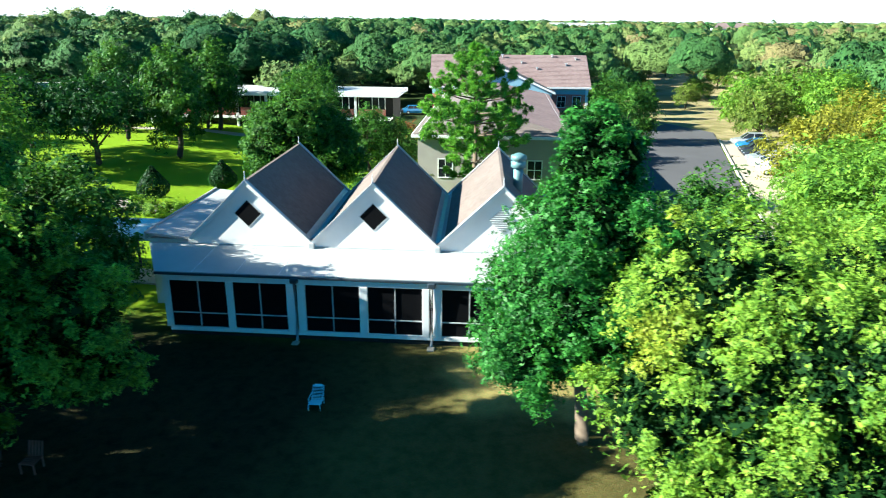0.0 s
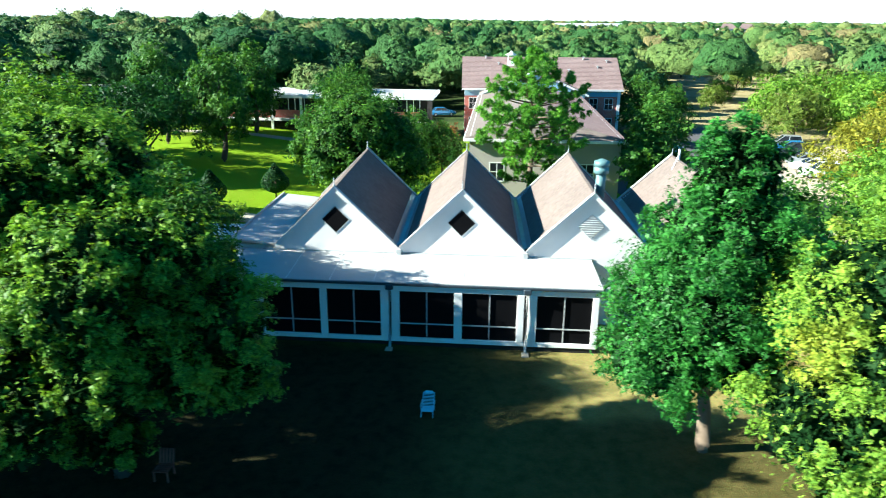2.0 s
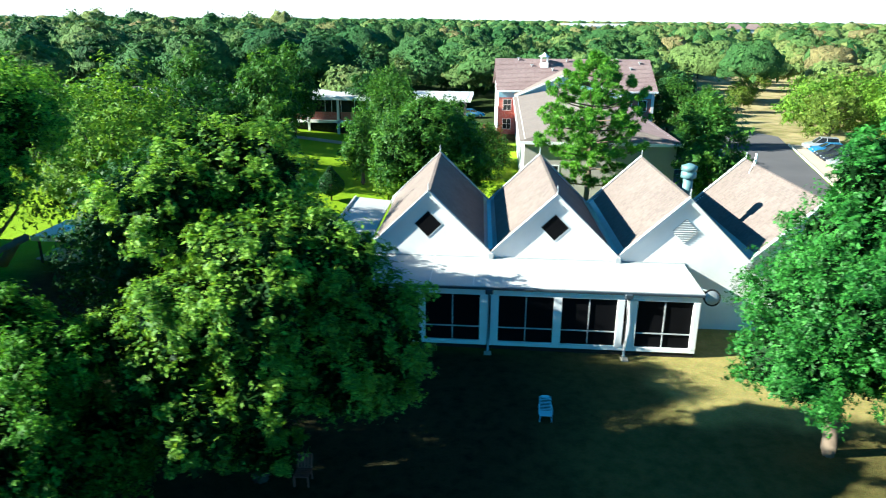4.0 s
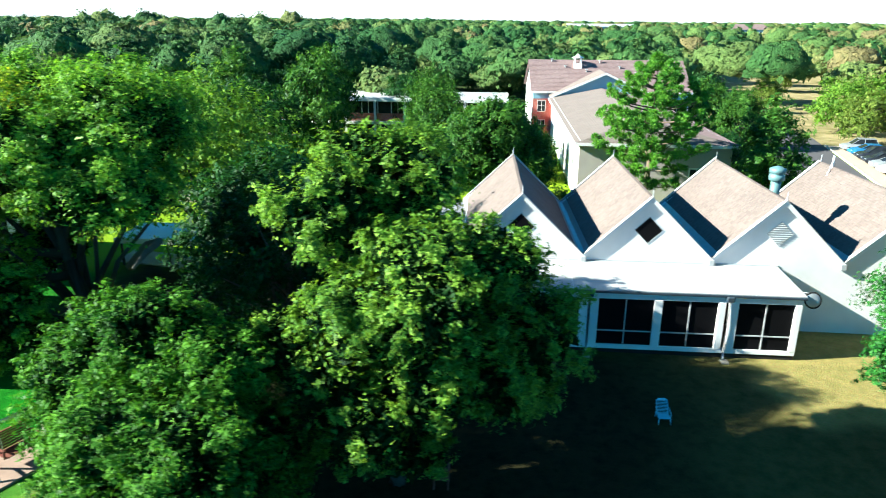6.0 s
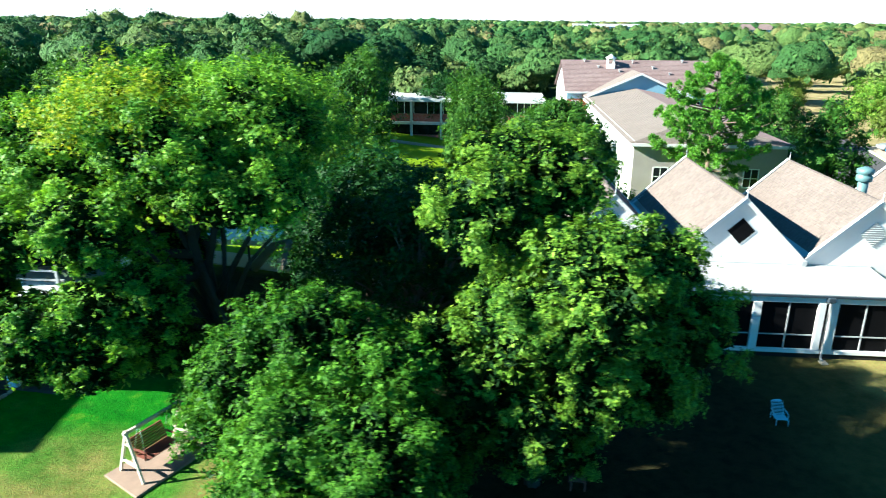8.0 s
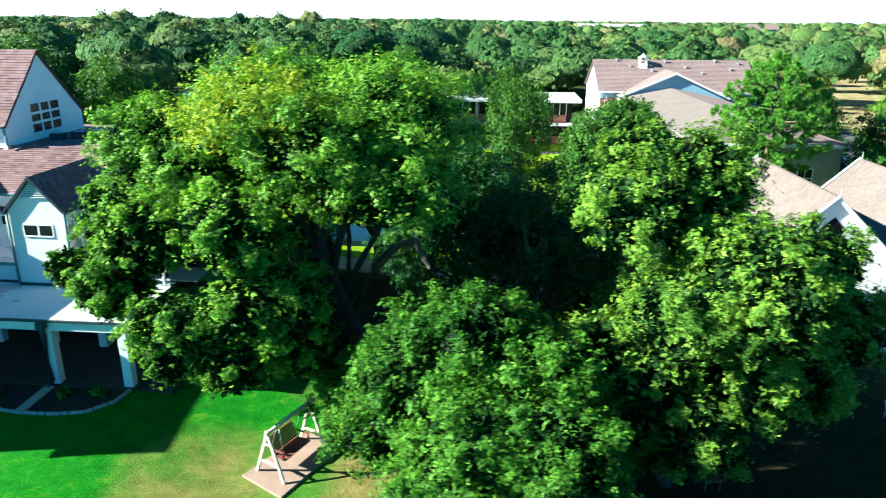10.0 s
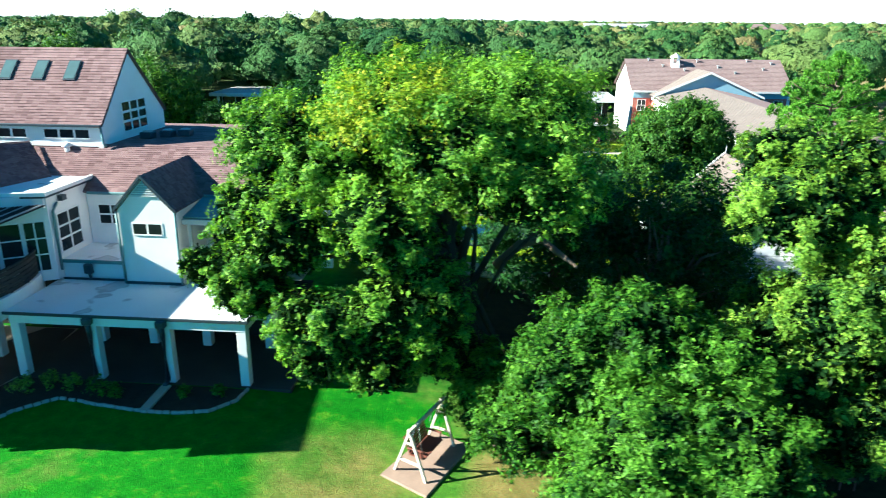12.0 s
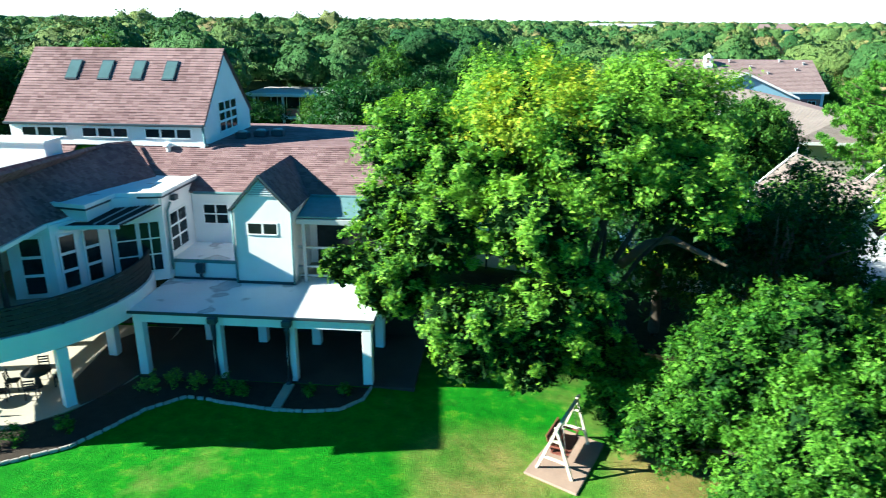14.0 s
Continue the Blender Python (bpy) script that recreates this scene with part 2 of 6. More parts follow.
def forest_mat():
    """Woods: the tint of each tree comes from the attribute 'tint', the rest varies by leaf clump."""
    m = bpy.data.materials.new("woodland")
    m.use_nodes = True
    nt = m.node_tree
    b = nt.nodes["Principled BSDF"]
    b.inputs["Roughness"].default_value, b.inputs["Specular IOR Level"].default_value = 0.7, 0.15
    at = nt.nodes.new("ShaderNodeAttribute")
    at.attribute_name = "tint"
    r = ramp(nt, at.outputs["Fac"], [(0.0, (0.022, 0.085, 0.024)), (0.3, (0.055, 0.145, 0.040)), (0.55, (0.105, 0.190, 0.055)), (0.75, (0.165, 0.225, 0.068)), (0.94, (0.22, 0.225, 0.085)), (1.0, (0.23, 0.20, 0.09))])
    g = nt.nodes.new("ShaderNodeNewGeometry")
    k = ramp(nt, g.outputs["Random Per Island"], [(0, (0.82, 0.82, 0.82)), (1, (1.18, 1.18, 1.12))])
    col = mix(nt, 1.0, r.outputs[0], k.outputs[0], "MULTIPLY")
    fleck = noise_tex(nt, 1.1, 4, 0.7, vec=coords(nt))
    col = mix(nt, 1.0, col, ramp(nt, fleck.outputs["Fac"], [(0.3, (0.6, 0.62, 0.66)), (0.7, (1.35, 1.3, 1.2))]).outputs[0], "MULTIPLY")
    bump(nt, b, fleck.outputs["Fac"], 1.0, 1.2)
    link(nt, col, b.inputs["Base Color"])
    t = nt.nodes.new("ShaderNodeBsdfTranslucent")
    link(nt, col, t.inputs["Color"])
    ms = nt.nodes.new("ShaderNodeMixShader")
    ms.inputs[0].default_value = 0.12
    link(nt, b.outputs[0], ms.inputs[1])
    link(nt, t.outputs[0], ms.inputs[2])
    link(nt, leafy(nt, ms.outputs[0], 2.4, 0.42), nt.nodes["Material Output"].inputs["Surface"])
    return m


FOREST = forest_mat()


def ground_mat():
    """Watered lawn, dry lawn, earth near black for tree shade, dry meadow far off."""
    m, nt, b = node_mat("grass_and_earth", 0.95, 0.1)
    v = coords(nt)
    sep = nt.nodes.new("ShaderNodeSeparateXYZ")
    wob = noise_tex(nt, 0.12, 3, vec=v)
    add = nt.nodes.new("ShaderNodeVectorMath")
    add.operation = "MULTIPLY_ADD"
    link(nt, wob.outputs["Color"], add.inputs[0])
    add.inputs[1].default_value = (7, 7, 0)
    link(nt, v, add.inputs[2])
    link(nt, add.outputs[0], sep.inputs[0])

    def band(sock, lo, hi, soft):
        r = nt.nodes.new("ShaderNodeMapRange")
        r.interpolation_type = "SMOOTHSTEP"
        link(nt, sock, r.inputs["Value"])
        r.inputs["From Min"].default_value, r.inputs["From Max"].default_value = lo - soft, lo + soft
        r2 = nt.nodes.new("ShaderNodeMapRange")
        r2.interpolation_type = "SMOOTHSTEP"
        link(nt, sock, r2.inputs["Value"])
        r2.inputs["From Min"].default_value, r2.inputs["From Max"].default_value = hi - soft, hi + soft
        r2.inputs["To Min"].default_value, r2.inputs["To Max"].default_value = 1, 0
        mm = nt.nodes.new("ShaderNodeMath")
        mm.operation = "MULTIPLY"
        link(nt, r.outputs[0], mm.inputs[0])
        link(nt, r2.outputs[0], mm.inputs[1])
        return mm.outputs[0]

    def area(x0, x1, y0, y1, soft):
        mm = nt.nodes.new("ShaderNodeMath")
        mm.operation = "MULTIPLY"
        link(nt, band(sep.outputs["X"], x0, x1, soft), mm.inputs[0])
        link(nt, band(sep.outputs["Y"], y0, y1, soft), mm.inputs[1])
        return mm.outputs[0]

    n_big, n_mid, n_fine = noise_tex(nt, 0.28, 4, vec=v), noise_tex(nt, 1.7, 5, 0.7, vec=v), noise_tex(nt, 16, 4, 0.7, vec=v)
    lawn = ramp(nt, n_mid.outputs["Fac"], [(0.3, (0.006, 0.11, 0.003)), (0.55, (0.014, 0.17, 0.005)), (0.75, (0.08, 0.22, 0.010))])
    dry = ramp(nt, n_mid.outputs["Fac"], [(0.3, (0.15, 0.14, 0.036)), (0.6, (0.26, 0.21, 0.068)), (0.8, (0.34, 0.26, 0.1))])
    patch = ramp(nt, n_big.outputs["Fac"], [(0.56, (0, 0, 0)), (0.70, (1, 1, 1))])
    # earth darkened to near black, so the tree shade sits in its colour
    earth_shade = ramp(nt, n_mid.outputs["Fac"], [(0.3, (0.006, 0.008, 0.003)), (0.58, (0.028, 0.025, 0.009)), (0.72, (0.006, 0.014, 0.003))])
    meadow = ramp(nt, n_big.outputs["Fac"], [(0.35, (0.20, 0.17, 0.07)), (0.6, (0.36, 0.28, 0.15)), (0.75, (0.16, 0.17, 0.06))])
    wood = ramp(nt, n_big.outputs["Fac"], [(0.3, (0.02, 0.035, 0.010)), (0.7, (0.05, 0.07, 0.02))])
    watered = mix(nt, patch.outputs[0], lawn.outputs[0], mix(nt, 0.35, lawn.outputs[0], dry.outputs[0]))
    c = wood.outputs[0]
    c = mix(nt, area(20, 150, 98, 330, 8), c, meadow.outputs[0])
    c = mix(nt, area(-80, 200, 36, 98, 3), c, mix(nt, 0.72, watered, (0.24, 0.33, 0.008)))
    # tree shade painted with this dark earth, under trees and before the hall
    c = mix(nt, area(-120, 80, -80, 36, 3), c, earth_shade.outputs[0])
    c = mix(nt, area(-3, 40, 10, 40, 3), c, mix(nt, 0.68, dry.outputs[0], earth_shade.outputs[0]))
    # sunlit patch by the hall: dry grass brightened in its colour
    c = mix(nt, area(1.5, 40, 28.9, 40, 1.0), c, mix(nt, 0.15, dry.outputs[0], (0.42, 0.33, 0.15)))
    c = mix(nt, area(-90, -25.5, -40, 40, 1.5), c, watered)
    # shade below the spreading tree, painted the same way
    c = mix(nt, area(-34, -19, 28, 42, 2.0), c, earth_shade.outputs[0])
    c = mix(nt, area(-32.0, -22.5, 15.0, 22.5, 1.6), c, mix(nt, ramp(nt, n_big.outputs["Fac"], [(0.4, (0.1, 0.1, 0.1)), (0.6, (0.8, 0.8, 0.8))]).outputs[0], dry.outputs[0], lawn.outputs[0]))
    c = mix(nt, area(-26.4, -21.0, 18.4, 23.4, 0.9), c, dry.outputs[0])
    link(nt, mix(nt, 0.6, c, n_fine.outputs["Color"], "OVERLAY"), b.inputs["Base Color"])
    bump(nt, b, n_fine.outputs["Fac"], 0.8, 0.06)
    return m


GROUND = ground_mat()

# ---- builders ----


def origin_of(ob):
    o = Vector((0, 0, 0))
    while ob is not None:
        o += ob.location
        ob = ob.parent
    return o


def mesh_ob(name, verts, faces, material, parent=None, label="", smooth=False):
    """One mesh from world-space corners; under a parent its corners are taken relative to it."""
    o = origin_of(parent)
    me = bpy.data.meshes.new(name)
    me.from_pydata([tuple(Vector(v) - o) for v in verts], [], faces)
    me.materials.append(material)
    if smooth:
        me.polygons.foreach_set("use_smooth", [True] * len(me.polygons))
    ob = new(name, me)
    ob.parent = parent
    if label:
        ob["label"] = label
    return ob


def part(name, bm, material, parent, label="", smooth=False):
    me = bpy.data.meshes.new(name)
    bmesh.ops.recalc_face_normals(bm, faces=bm.faces)
    bmesh.ops.translate(bm, verts=bm.verts, vec=-origin_of(parent))
    bm.to_mesh(me)
    bm.free()
    me.materials.append(material)
    if smooth:
        me.polygons.foreach_set("use_smooth", [True] * len(me.polygons))
    ob = new(name, me)
    ob.parent = parent
    if label:
        ob["label"] = label
    return ob


def thing(name, at, label, category, group="", kind=""):
    ob = new(name)
    ob.location = at
    ob.empty_display_size = 0.3
    return tagged(ob, label, category, group, kind)


def box(name, lo, hi, material, parent, bevel=0.012, label="", turn=0.0):
    bm = bmesh.new()
    lo, hi = Vector(lo), Vector(hi)
    c, s = (lo + hi) / 2, hi - lo
    bmesh.ops.create_cube(bm, size=1, matrix=Matrix.Translation(c) @ Matrix.Rotation(radians(turn), 4, "Z") @ Matrix.Diagonal((*s, 1)))
    if bevel:
        bmesh.ops.bevel(bm, geom=bm.edges[:], offset=min(bevel, min(s) * 0.3), segments=1, affect="EDGES")
    return part(name, bm, material, parent, label)


def prism(name, pts, vec, material, parent, label="", bevel=0.0):
    """A flat outline pts, pushed along vec into a solid."""
    bm = bmesh.new()
    vec = Vector(vec)
    a = [bm.verts.new(p) for p in pts]
    f = bm.faces.new(a)
    r = bmesh.ops.extrude_face_region(bm, geom=[f])
    bmesh.ops.translate(bm, verts=[g for g in r["geom"] if isinstance(g, bmesh.types.BMVert)], vec=vec)
    if bevel:
        bmesh.ops.bevel(bm, geom=bm.edges[:], offset=bevel, segments=1, affect="EDGES")
    return part(name, bm, material, parent, label)


def tube_data(path, radii, seg=8):
    """Corners and faces of a tapered tube along path."""
    vs, fs = [], []
    pts = [Vector(p) for p in path]
    for i, p in enumerate(pts):
        d = (pts[min(i + 1, len(pts) - 1)] - pts[max(i - 1, 0)]).normalized()
        q = d.to_track_quat("Z", "Y")
        for k in range(seg):
            a = 2 * math.pi * k / seg
            vs.append(p + q @ Vector((math.cos(a) * radii[i], math.sin(a) * radii[i], 0)))
    for i in range(len(pts) - 1):
        for k in range(seg):
            fs.append((i * seg + k, i * seg + (k + 1) % seg, (i + 1) * seg + (k + 1) % seg, (i + 1) * seg + k))
    fs.append(tuple(range(seg))[::-1])
    fs.append(tuple((len(pts) - 1) * seg + k for k in range(seg)))
    return vs, fs


def tube(name, path, radius, material, parent, seg=8, label=""):
    r = radius if isinstance(radius, (list, tuple)) else [radius] * len(path)
    vs, fs = tube_data(path, r, seg)
    return mesh_ob(name, vs, fs, material, parent, label, smooth=True)


def bar(name, a, b, w, d, material, parent, label=""):
    """A square bar from a to b, w wide and d deep."""
    a, b = Vector(a), Vector(b)
    q = (b - a).normalized().to_track_quat("Z", "Y").to_matrix().to_4x4()
    bm = bmesh.new()
    bmesh.ops.create_cube(bm, size=1, matrix=Matrix.Translation((a + b) / 2) @ q @ Matrix.Diagonal((w, d, (b - a).length, 1)))
    return part(name, bm, material, parent, label)


def courses(name, a, b, c, d, material, parent, step=0.16, lift=0.012, label=""):
    """A roof slope a-b (eave) to d-c (ridge) of lapped shingle courses, each lip standing proud of the course below, on a solid deck."""
    a, b, c, d = (Vector(p) for p in (a, b, c, d))
    n = max(3, int(((d - a).length + (c - b).length) / 2 / step))
    up = (b - a).cross(d - a).normalized()
    if up.z < 0:
        up = -up
    th = up * -0.12
    vs = [a + th, b + th]
    for i in range(n):
        f0, f1 = i / n, (i + 1) / n
        vs += [a.lerp(d, f0) + up * lift, b.lerp(c, f0) + up * lift, a.lerp(d, f1) - up * 0.006, b.lerp(c, f1) - up * 0.006]
    vs += [d + th, c + th]
    m = len(vs) // 2
    fs = [(2 * k, 2 * k + 1, 2 * k + 3, 2 * k + 2) for k in range(m - 1)] + [(2 * m - 2, 2 * m - 1, 1, 0)]
    return mesh_ob(name, vs, fs, material, parent, label)


def window(parent, p0, along, width, height, cols, rows, frame_w=0.06, bar_w=0.04, name="window", proud=0.04, frame_mat=None, glass=None):
    """A window on a wall: frame and bars proud of a pane. p0: lower corner, along: direction along the wall; outward is along x up."""
    along = Vector(along).normalized()
    out = along.cross(Vector((0, 0, 1))).normalized()
    p0 = Vector(p0)
    fm = frame_mat or TRIM
    up = Vector((0, 0, 1))

    def slab(nm, u0, u1, v0, v1, depth, mat, par):
        q = [p0 + along * u0 + up * v0, p0 + along * u1 + up * v0, p0 + along * u1 + up * v1, p0 + along * u0 + up * v1]
        return prism(nm, [x - out * 0.02 for x in q], out * (depth + 0.02), mat, par)
    w = slab(name, 0, width, 0, height, 0.012, glass or GLASS, parent)
    slab("frame", -frame_w, 0, -frame_w, height + frame_w, proud, fm, w)
    slab("frame", width, width + frame_w, -frame_w, height + frame_w, proud, fm, w)
    slab("frame", 0, width, height, height + frame_w, proud, fm, w)
    slab("frame", 0, width, -frame_w, 0, proud + 0.02, fm, w)
    for i in range(1, cols):
        u = width * i / cols
        slab("glazing_bar", u - bar_w / 2, u + bar_w / 2, 0, height, proud * 0.7, fm, w)
    for j in range(1, rows):
        v = height * j / rows
        slab("glazing_bar", 0, width, v - bar_w / 2, v + bar_w / 2, proud * 0.6, fm, w)
    return w


# ---- ground ----


def ground_z(x, y):
    k = min(1.0, max(0.0, (x + 39.0) / 19.0))
    k = k * k * (3 - 2 * k) * 0.35 + k * 0.65
    d = min(1.0, max(0.0, (4.6 - math.hypot(x + 30.7, y - 18.3)) / 2.4))
    return -1.65 * k + (1.65 * k - 0.67) * d * d * (3 - 2 * d)


def axis(near, far, step):
    """Grid lines: even near the buildings, ever wider out to the horizon."""
    a = list(np.arange(near[0], near[1] + 0.01, step))
    s, lo, hi = step, near[0], near[1]
    while lo > -far:
        s *= 1.35
        lo -= s
        hi += s
        a = [lo] + a + [hi]
    return a


gx, gy = axis((-80, 60), 3600, 1.25), axis((-20, 130), 3600, 1.25)
gv = []
for yy in gy:
    for xx in gx:
        d = math.hypot(xx + 15, yy - 40)
        rise = 0.12 * noise.noise((xx * 0.15, yy * 0.15, 0)) if d < 100 else 0.0
        gv.append((xx, yy, ground_z(xx, yy) + rise * (0.4 if -52 < xx < 12 and 8 < yy < 50 else 1)))
nx = len(gx)
gf = [(j * nx + i, j * nx + i + 1, (j + 1) * nx + i + 1, (j + 1) * nx + i) for j in range(len(gy) - 1) for i in range(nx - 1)]
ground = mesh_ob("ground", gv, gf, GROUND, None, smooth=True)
tagged(ground, "green lawn with dry patches and tree shade painted as dark earth", "ground", kind="structure")

# glowing sheet added for bright haze over the horizon, far behind all trees
bk = [radians(a) for a in np.linspace(30, 165, 46)]
bv = [(-17 + 3900 * math.cos(a), 3900 * math.sin(a), z) for z in (-20.0, 170.0) for a in bk]
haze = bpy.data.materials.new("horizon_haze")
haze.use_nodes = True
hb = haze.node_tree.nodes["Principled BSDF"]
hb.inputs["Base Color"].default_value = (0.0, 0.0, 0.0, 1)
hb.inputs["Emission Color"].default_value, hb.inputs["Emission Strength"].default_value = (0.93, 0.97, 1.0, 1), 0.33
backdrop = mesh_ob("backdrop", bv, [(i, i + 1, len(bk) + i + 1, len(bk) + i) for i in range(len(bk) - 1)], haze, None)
tagged(backdrop, "glowing sheet standing for pale hazy sky above the horizon", "sky", kind="structure")

# ---- trees ----


def cloud_mesh(name, verts, quads, material, tint=None):
    """A mesh of many small folded leaves from arrays."""
    me = bpy.data.meshes.new(name)
    n = len(quads)
    me.vertices.add(len(verts))
    me.vertices.foreach_set("co", verts.astype(np.float32).ravel())
    me.loops.add(n * 4)
    me.loops.foreach_set("vertex_index", quads.astype(np.int32).ravel())
    me.polygons.add(n)
    me.polygons.foreach_set("loop_start", np.arange(0, n * 4, 4, dtype=np.int32))
    if tint is not None:
        at = me.attributes.new("tint", "FLOAT", "POINT")
        at.data.foreach_set("value", tint.astype(np.float32))
    me.update(calc_edges=True)
    me.materials.append(material)
    return me


def unit(v):
    return v / np.maximum(np.linalg.norm(v, axis=-1, keepdims=True), 1e-9)


def leaves_at(p, nrm, size, rng, aspect=0.5, hang=0.25):
    """Folded leaves at the points p, facing nrm, their tips drooping."""
    n = len(p)
    t = unit(np.cross(nrm, rng.normal(size=(n, 3))))
    t[:, 2] -= hang
    t = unit(t)
    b = unit(np.cross(nrm, t))
    ln = (size * (0.55 + 0.9 * rng.random(n)))[:, None]
    w = ln * aspect * 0.5
    fold = nrm * ln * 0.12
    v = np.stack([p - t * ln * 0.5, p + b * w + fold - t * ln * 0.05, p + t * ln * 0.5, p - b * w + fold - t * ln * 0.05], axis=1).reshape(-1, 3)
    q = np.arange(n * 4).reshape(n, 4)
    return v, q


def lobed_points(c, r, n_lobes, lobe, n, rng, low=-0.55, flat=0.6, taper=0.0):
    """Points on the outside of many boughs that make up an uneven crown, and the boughs."""
    c, r = np.array(c, float), np.array(r, float)
    k = np.arange(n_lobes) + 0.5
    z = 1 - (1 - low) * k / n_lobes
    z = np.clip(z + rng.normal(0, 0.06, n_lobes), low, 1)
    a = k * 2.399963 + rng.normal(0, 0.3, n_lobes)
    s = np.sqrt(np.maximum(0, 1 - z * z)) * (1 - taper * np.maximum(0, z + 0.15))
    s = np.maximum(s, 0.75 * (z < -0.55) * (1 - taper * 0.2))
    d = np.stack([s * np.cos(a), s * np.sin(a), z], 1)
    reach = 0.54 + 0.28 * rng.random(n_lobes) ** 1.3
    cc = c + d * r * reach[:, None]
    inner = c + d[rng.integers(0, n_lobes, n_lobes // 2)] * r * (0.25 + 0.3 * rng.random((n_lobes // 2, 1)))
    cc = np.concatenate([cc, inner])
    rad = lobe * r.mean() * (0.5 + 0.85 * rng.random(len(cc)) ** 1.2)
    # every bough is a spray of twigs that reach outward and bend down at their tips
    tw = 12
    bo = unit((cc - c) / r)
    td = unit(bo[:, None, :] * 0.7 + rng.normal(0, 0.5, (len(cc), tw, 3)) + np.array([0, 0, 0.42]))
    ts = (cc[:, None, :] + rng.normal(0, 0.26, (len(cc), tw, 3)) * rad[:, None, None]).reshape(-1, 3)
    td = td.reshape(-1, 3)
    tl = np.repeat(rad, tw) * (0.5 + 0.75 * rng.random(len(ts)) ** 1.5)
    pick = rng.choice(len(ts), n, p=tl ** 1.5 / (tl ** 1.5).sum())
    s = rng.random(n) ** 0.75
    ln = tl[pick]
    side = rng.normal(0, 0.21, (n, 3)) * (1.35 - 0.85 * s)[:, None] * np.array([1, 1, 0.55 + 0.45 * flat])
    p = ts[pick] + (td[pick] * s[:, None] + side) * ln[:, None]
    p[:, 2] -= 0.22 * ln * s * s
    # and single sprays between the boughs, all over the crown
    loose = rng.random(n) < 0.09
    ld = unit(rng.normal(size=(n, 3)))
    ld[:, 2] = np.where(ld[:, 2] < low, -ld[:, 2], ld[:, 2])
    ls = 0.55 + 0.33 * rng.random((n, 1)) + 0.10 * np.sin(ld * 5.0 + c).sum(axis=1, keepdims=True) / 3
    taper_xy = np.where(ld[:, 2:] > 0, 1 - taper * ld[:, 2:], 1.0) * np.array([1, 1, 0]) + np.array([0, 0, 1])
    p = np.where(loose[:, None], c + ld * ls * r * taper_xy, p)
    out = unit((p - c) / r)
    return p, unit(unit(side) * 0.5 + np.where(loose[:, None], ld, td[pick]) * 0.55 + 0.5 * out), cc, rad


def tree(name, base, crown_c, crown_r, n, size, leaf, bark, seed, label, n_lobes=46, lobe=0.34, trunk_r=0.26, limbs=11, low=-0.55, flat=0.6, taper=0.0, upward=0.38, group="trees", aspect=0.5, masses=(), turning=()):
    rng = np.random.default_rng(seed)
    base = Vector(base)
    root = thing(name, base, label, "tree", group)
    if masses:
        vol = [(m[3] * m[4] * m[5]) ** 0.67 for m in masses]
        got = [lobed_points(m[:3], m[3:], max(8, int(n_lobes * w / sum(vol))), lobe, int(n * w / sum(vol)), rng, low, flat, taper) for m, w in zip(masses, vol)]
        p, u, cc, rad = (np.concatenate([g[i] for g in got]) for i in range(4))
        n, n_lobes = len(p), len(cc)
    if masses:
        # dark leaves added round the limbs: shade in their colour, and light blocked
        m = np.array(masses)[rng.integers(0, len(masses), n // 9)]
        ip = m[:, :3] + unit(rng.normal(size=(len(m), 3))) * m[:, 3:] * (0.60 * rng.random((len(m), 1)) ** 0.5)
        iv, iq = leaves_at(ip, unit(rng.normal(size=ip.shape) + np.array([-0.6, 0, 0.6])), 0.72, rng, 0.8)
        io = new("inner_foliage", cloud_mesh("inner_foliage", iv - np.array(base), iq, LEAF_SHADE))
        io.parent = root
    if turning:
        tp, tu = lobed_points(turning[:3], turning[3:], 70, 0.2, 7500, rng, -0.4, flat)[:2]
        tn = unit(tu * 0.6 + np.array([0, 0, upward]) + rng.normal(0, 0.42, tp.shape))
        tv, tq = leaves_at(tp, tn, size, rng, aspect)
        to = new("bough", cloud_mesh("bough", tv - np.array(base), tq, LEAF_TURNING))
        to.parent = root
        to["label"] = "bough of yellowing leaves"
    if not masses:
        p, u, cc, rad = lobed_points(crown_c, [1.12 * q for q in crown_r], n_lobes, lobe, n, rng, low, flat, taper)
    nrm = unit(u * 0.75 + np.array([0, 0, upward]) + rng.normal(0, 0.45, (n, 3)))
    v, q = leaves_at(p, nrm, size, rng, aspect)
    me = cloud_mesh("crown", v - np.array(base), q, leaf)
    crown = new("crown", me)
    crown.parent = root
    top = Vector(crown_c) + Vector((0, 0, crown_r[2] * 0.1))
    fork = base.lerp(top, 0.45) + Vector((rng.normal(0, 0.15), rng.normal(0, 0.15), 0))
    low_pt = base + Vector((0, 0, -0.15))
    tube("trunk", [low_pt, base + Vector((0, 0, 0.25)), base.lerp(fork, 0.55) + Vector((0.06, -0.05, 0)), fork, fork.lerp(top, 0.6), top + Vector((0, 0, crown_r[2] * 0.35))],
         [trunk_r * 1.55, trunk_r * 1.15, trunk_r, trunk_r * 0.85, trunk_r * 0.5, trunk_r * 0.12], bark, root, 9)
    order = rng.permutation(n_lobes)[:limbs]
    for i in order:
        end = Vector(cc[i])
        start = base.lerp(fork, 0.65 + 0.35 * rng.random()) if rng.random() < 0.4 else fork.lerp(top, rng.random() * 0.7)
        m1 = start.lerp(end, 0.4) + Vector((rng.normal(0, 0.2), rng.normal(0, 0.2), 0.25 + 0.3 * rng.random()))
        m2 = start.lerp(end, 0.75) + Vector((rng.normal(0, 0.2), rng.normal(0, 0.2), 0.2))
        r0 = trunk_r * (0.3 + 0.25 * rng.random())
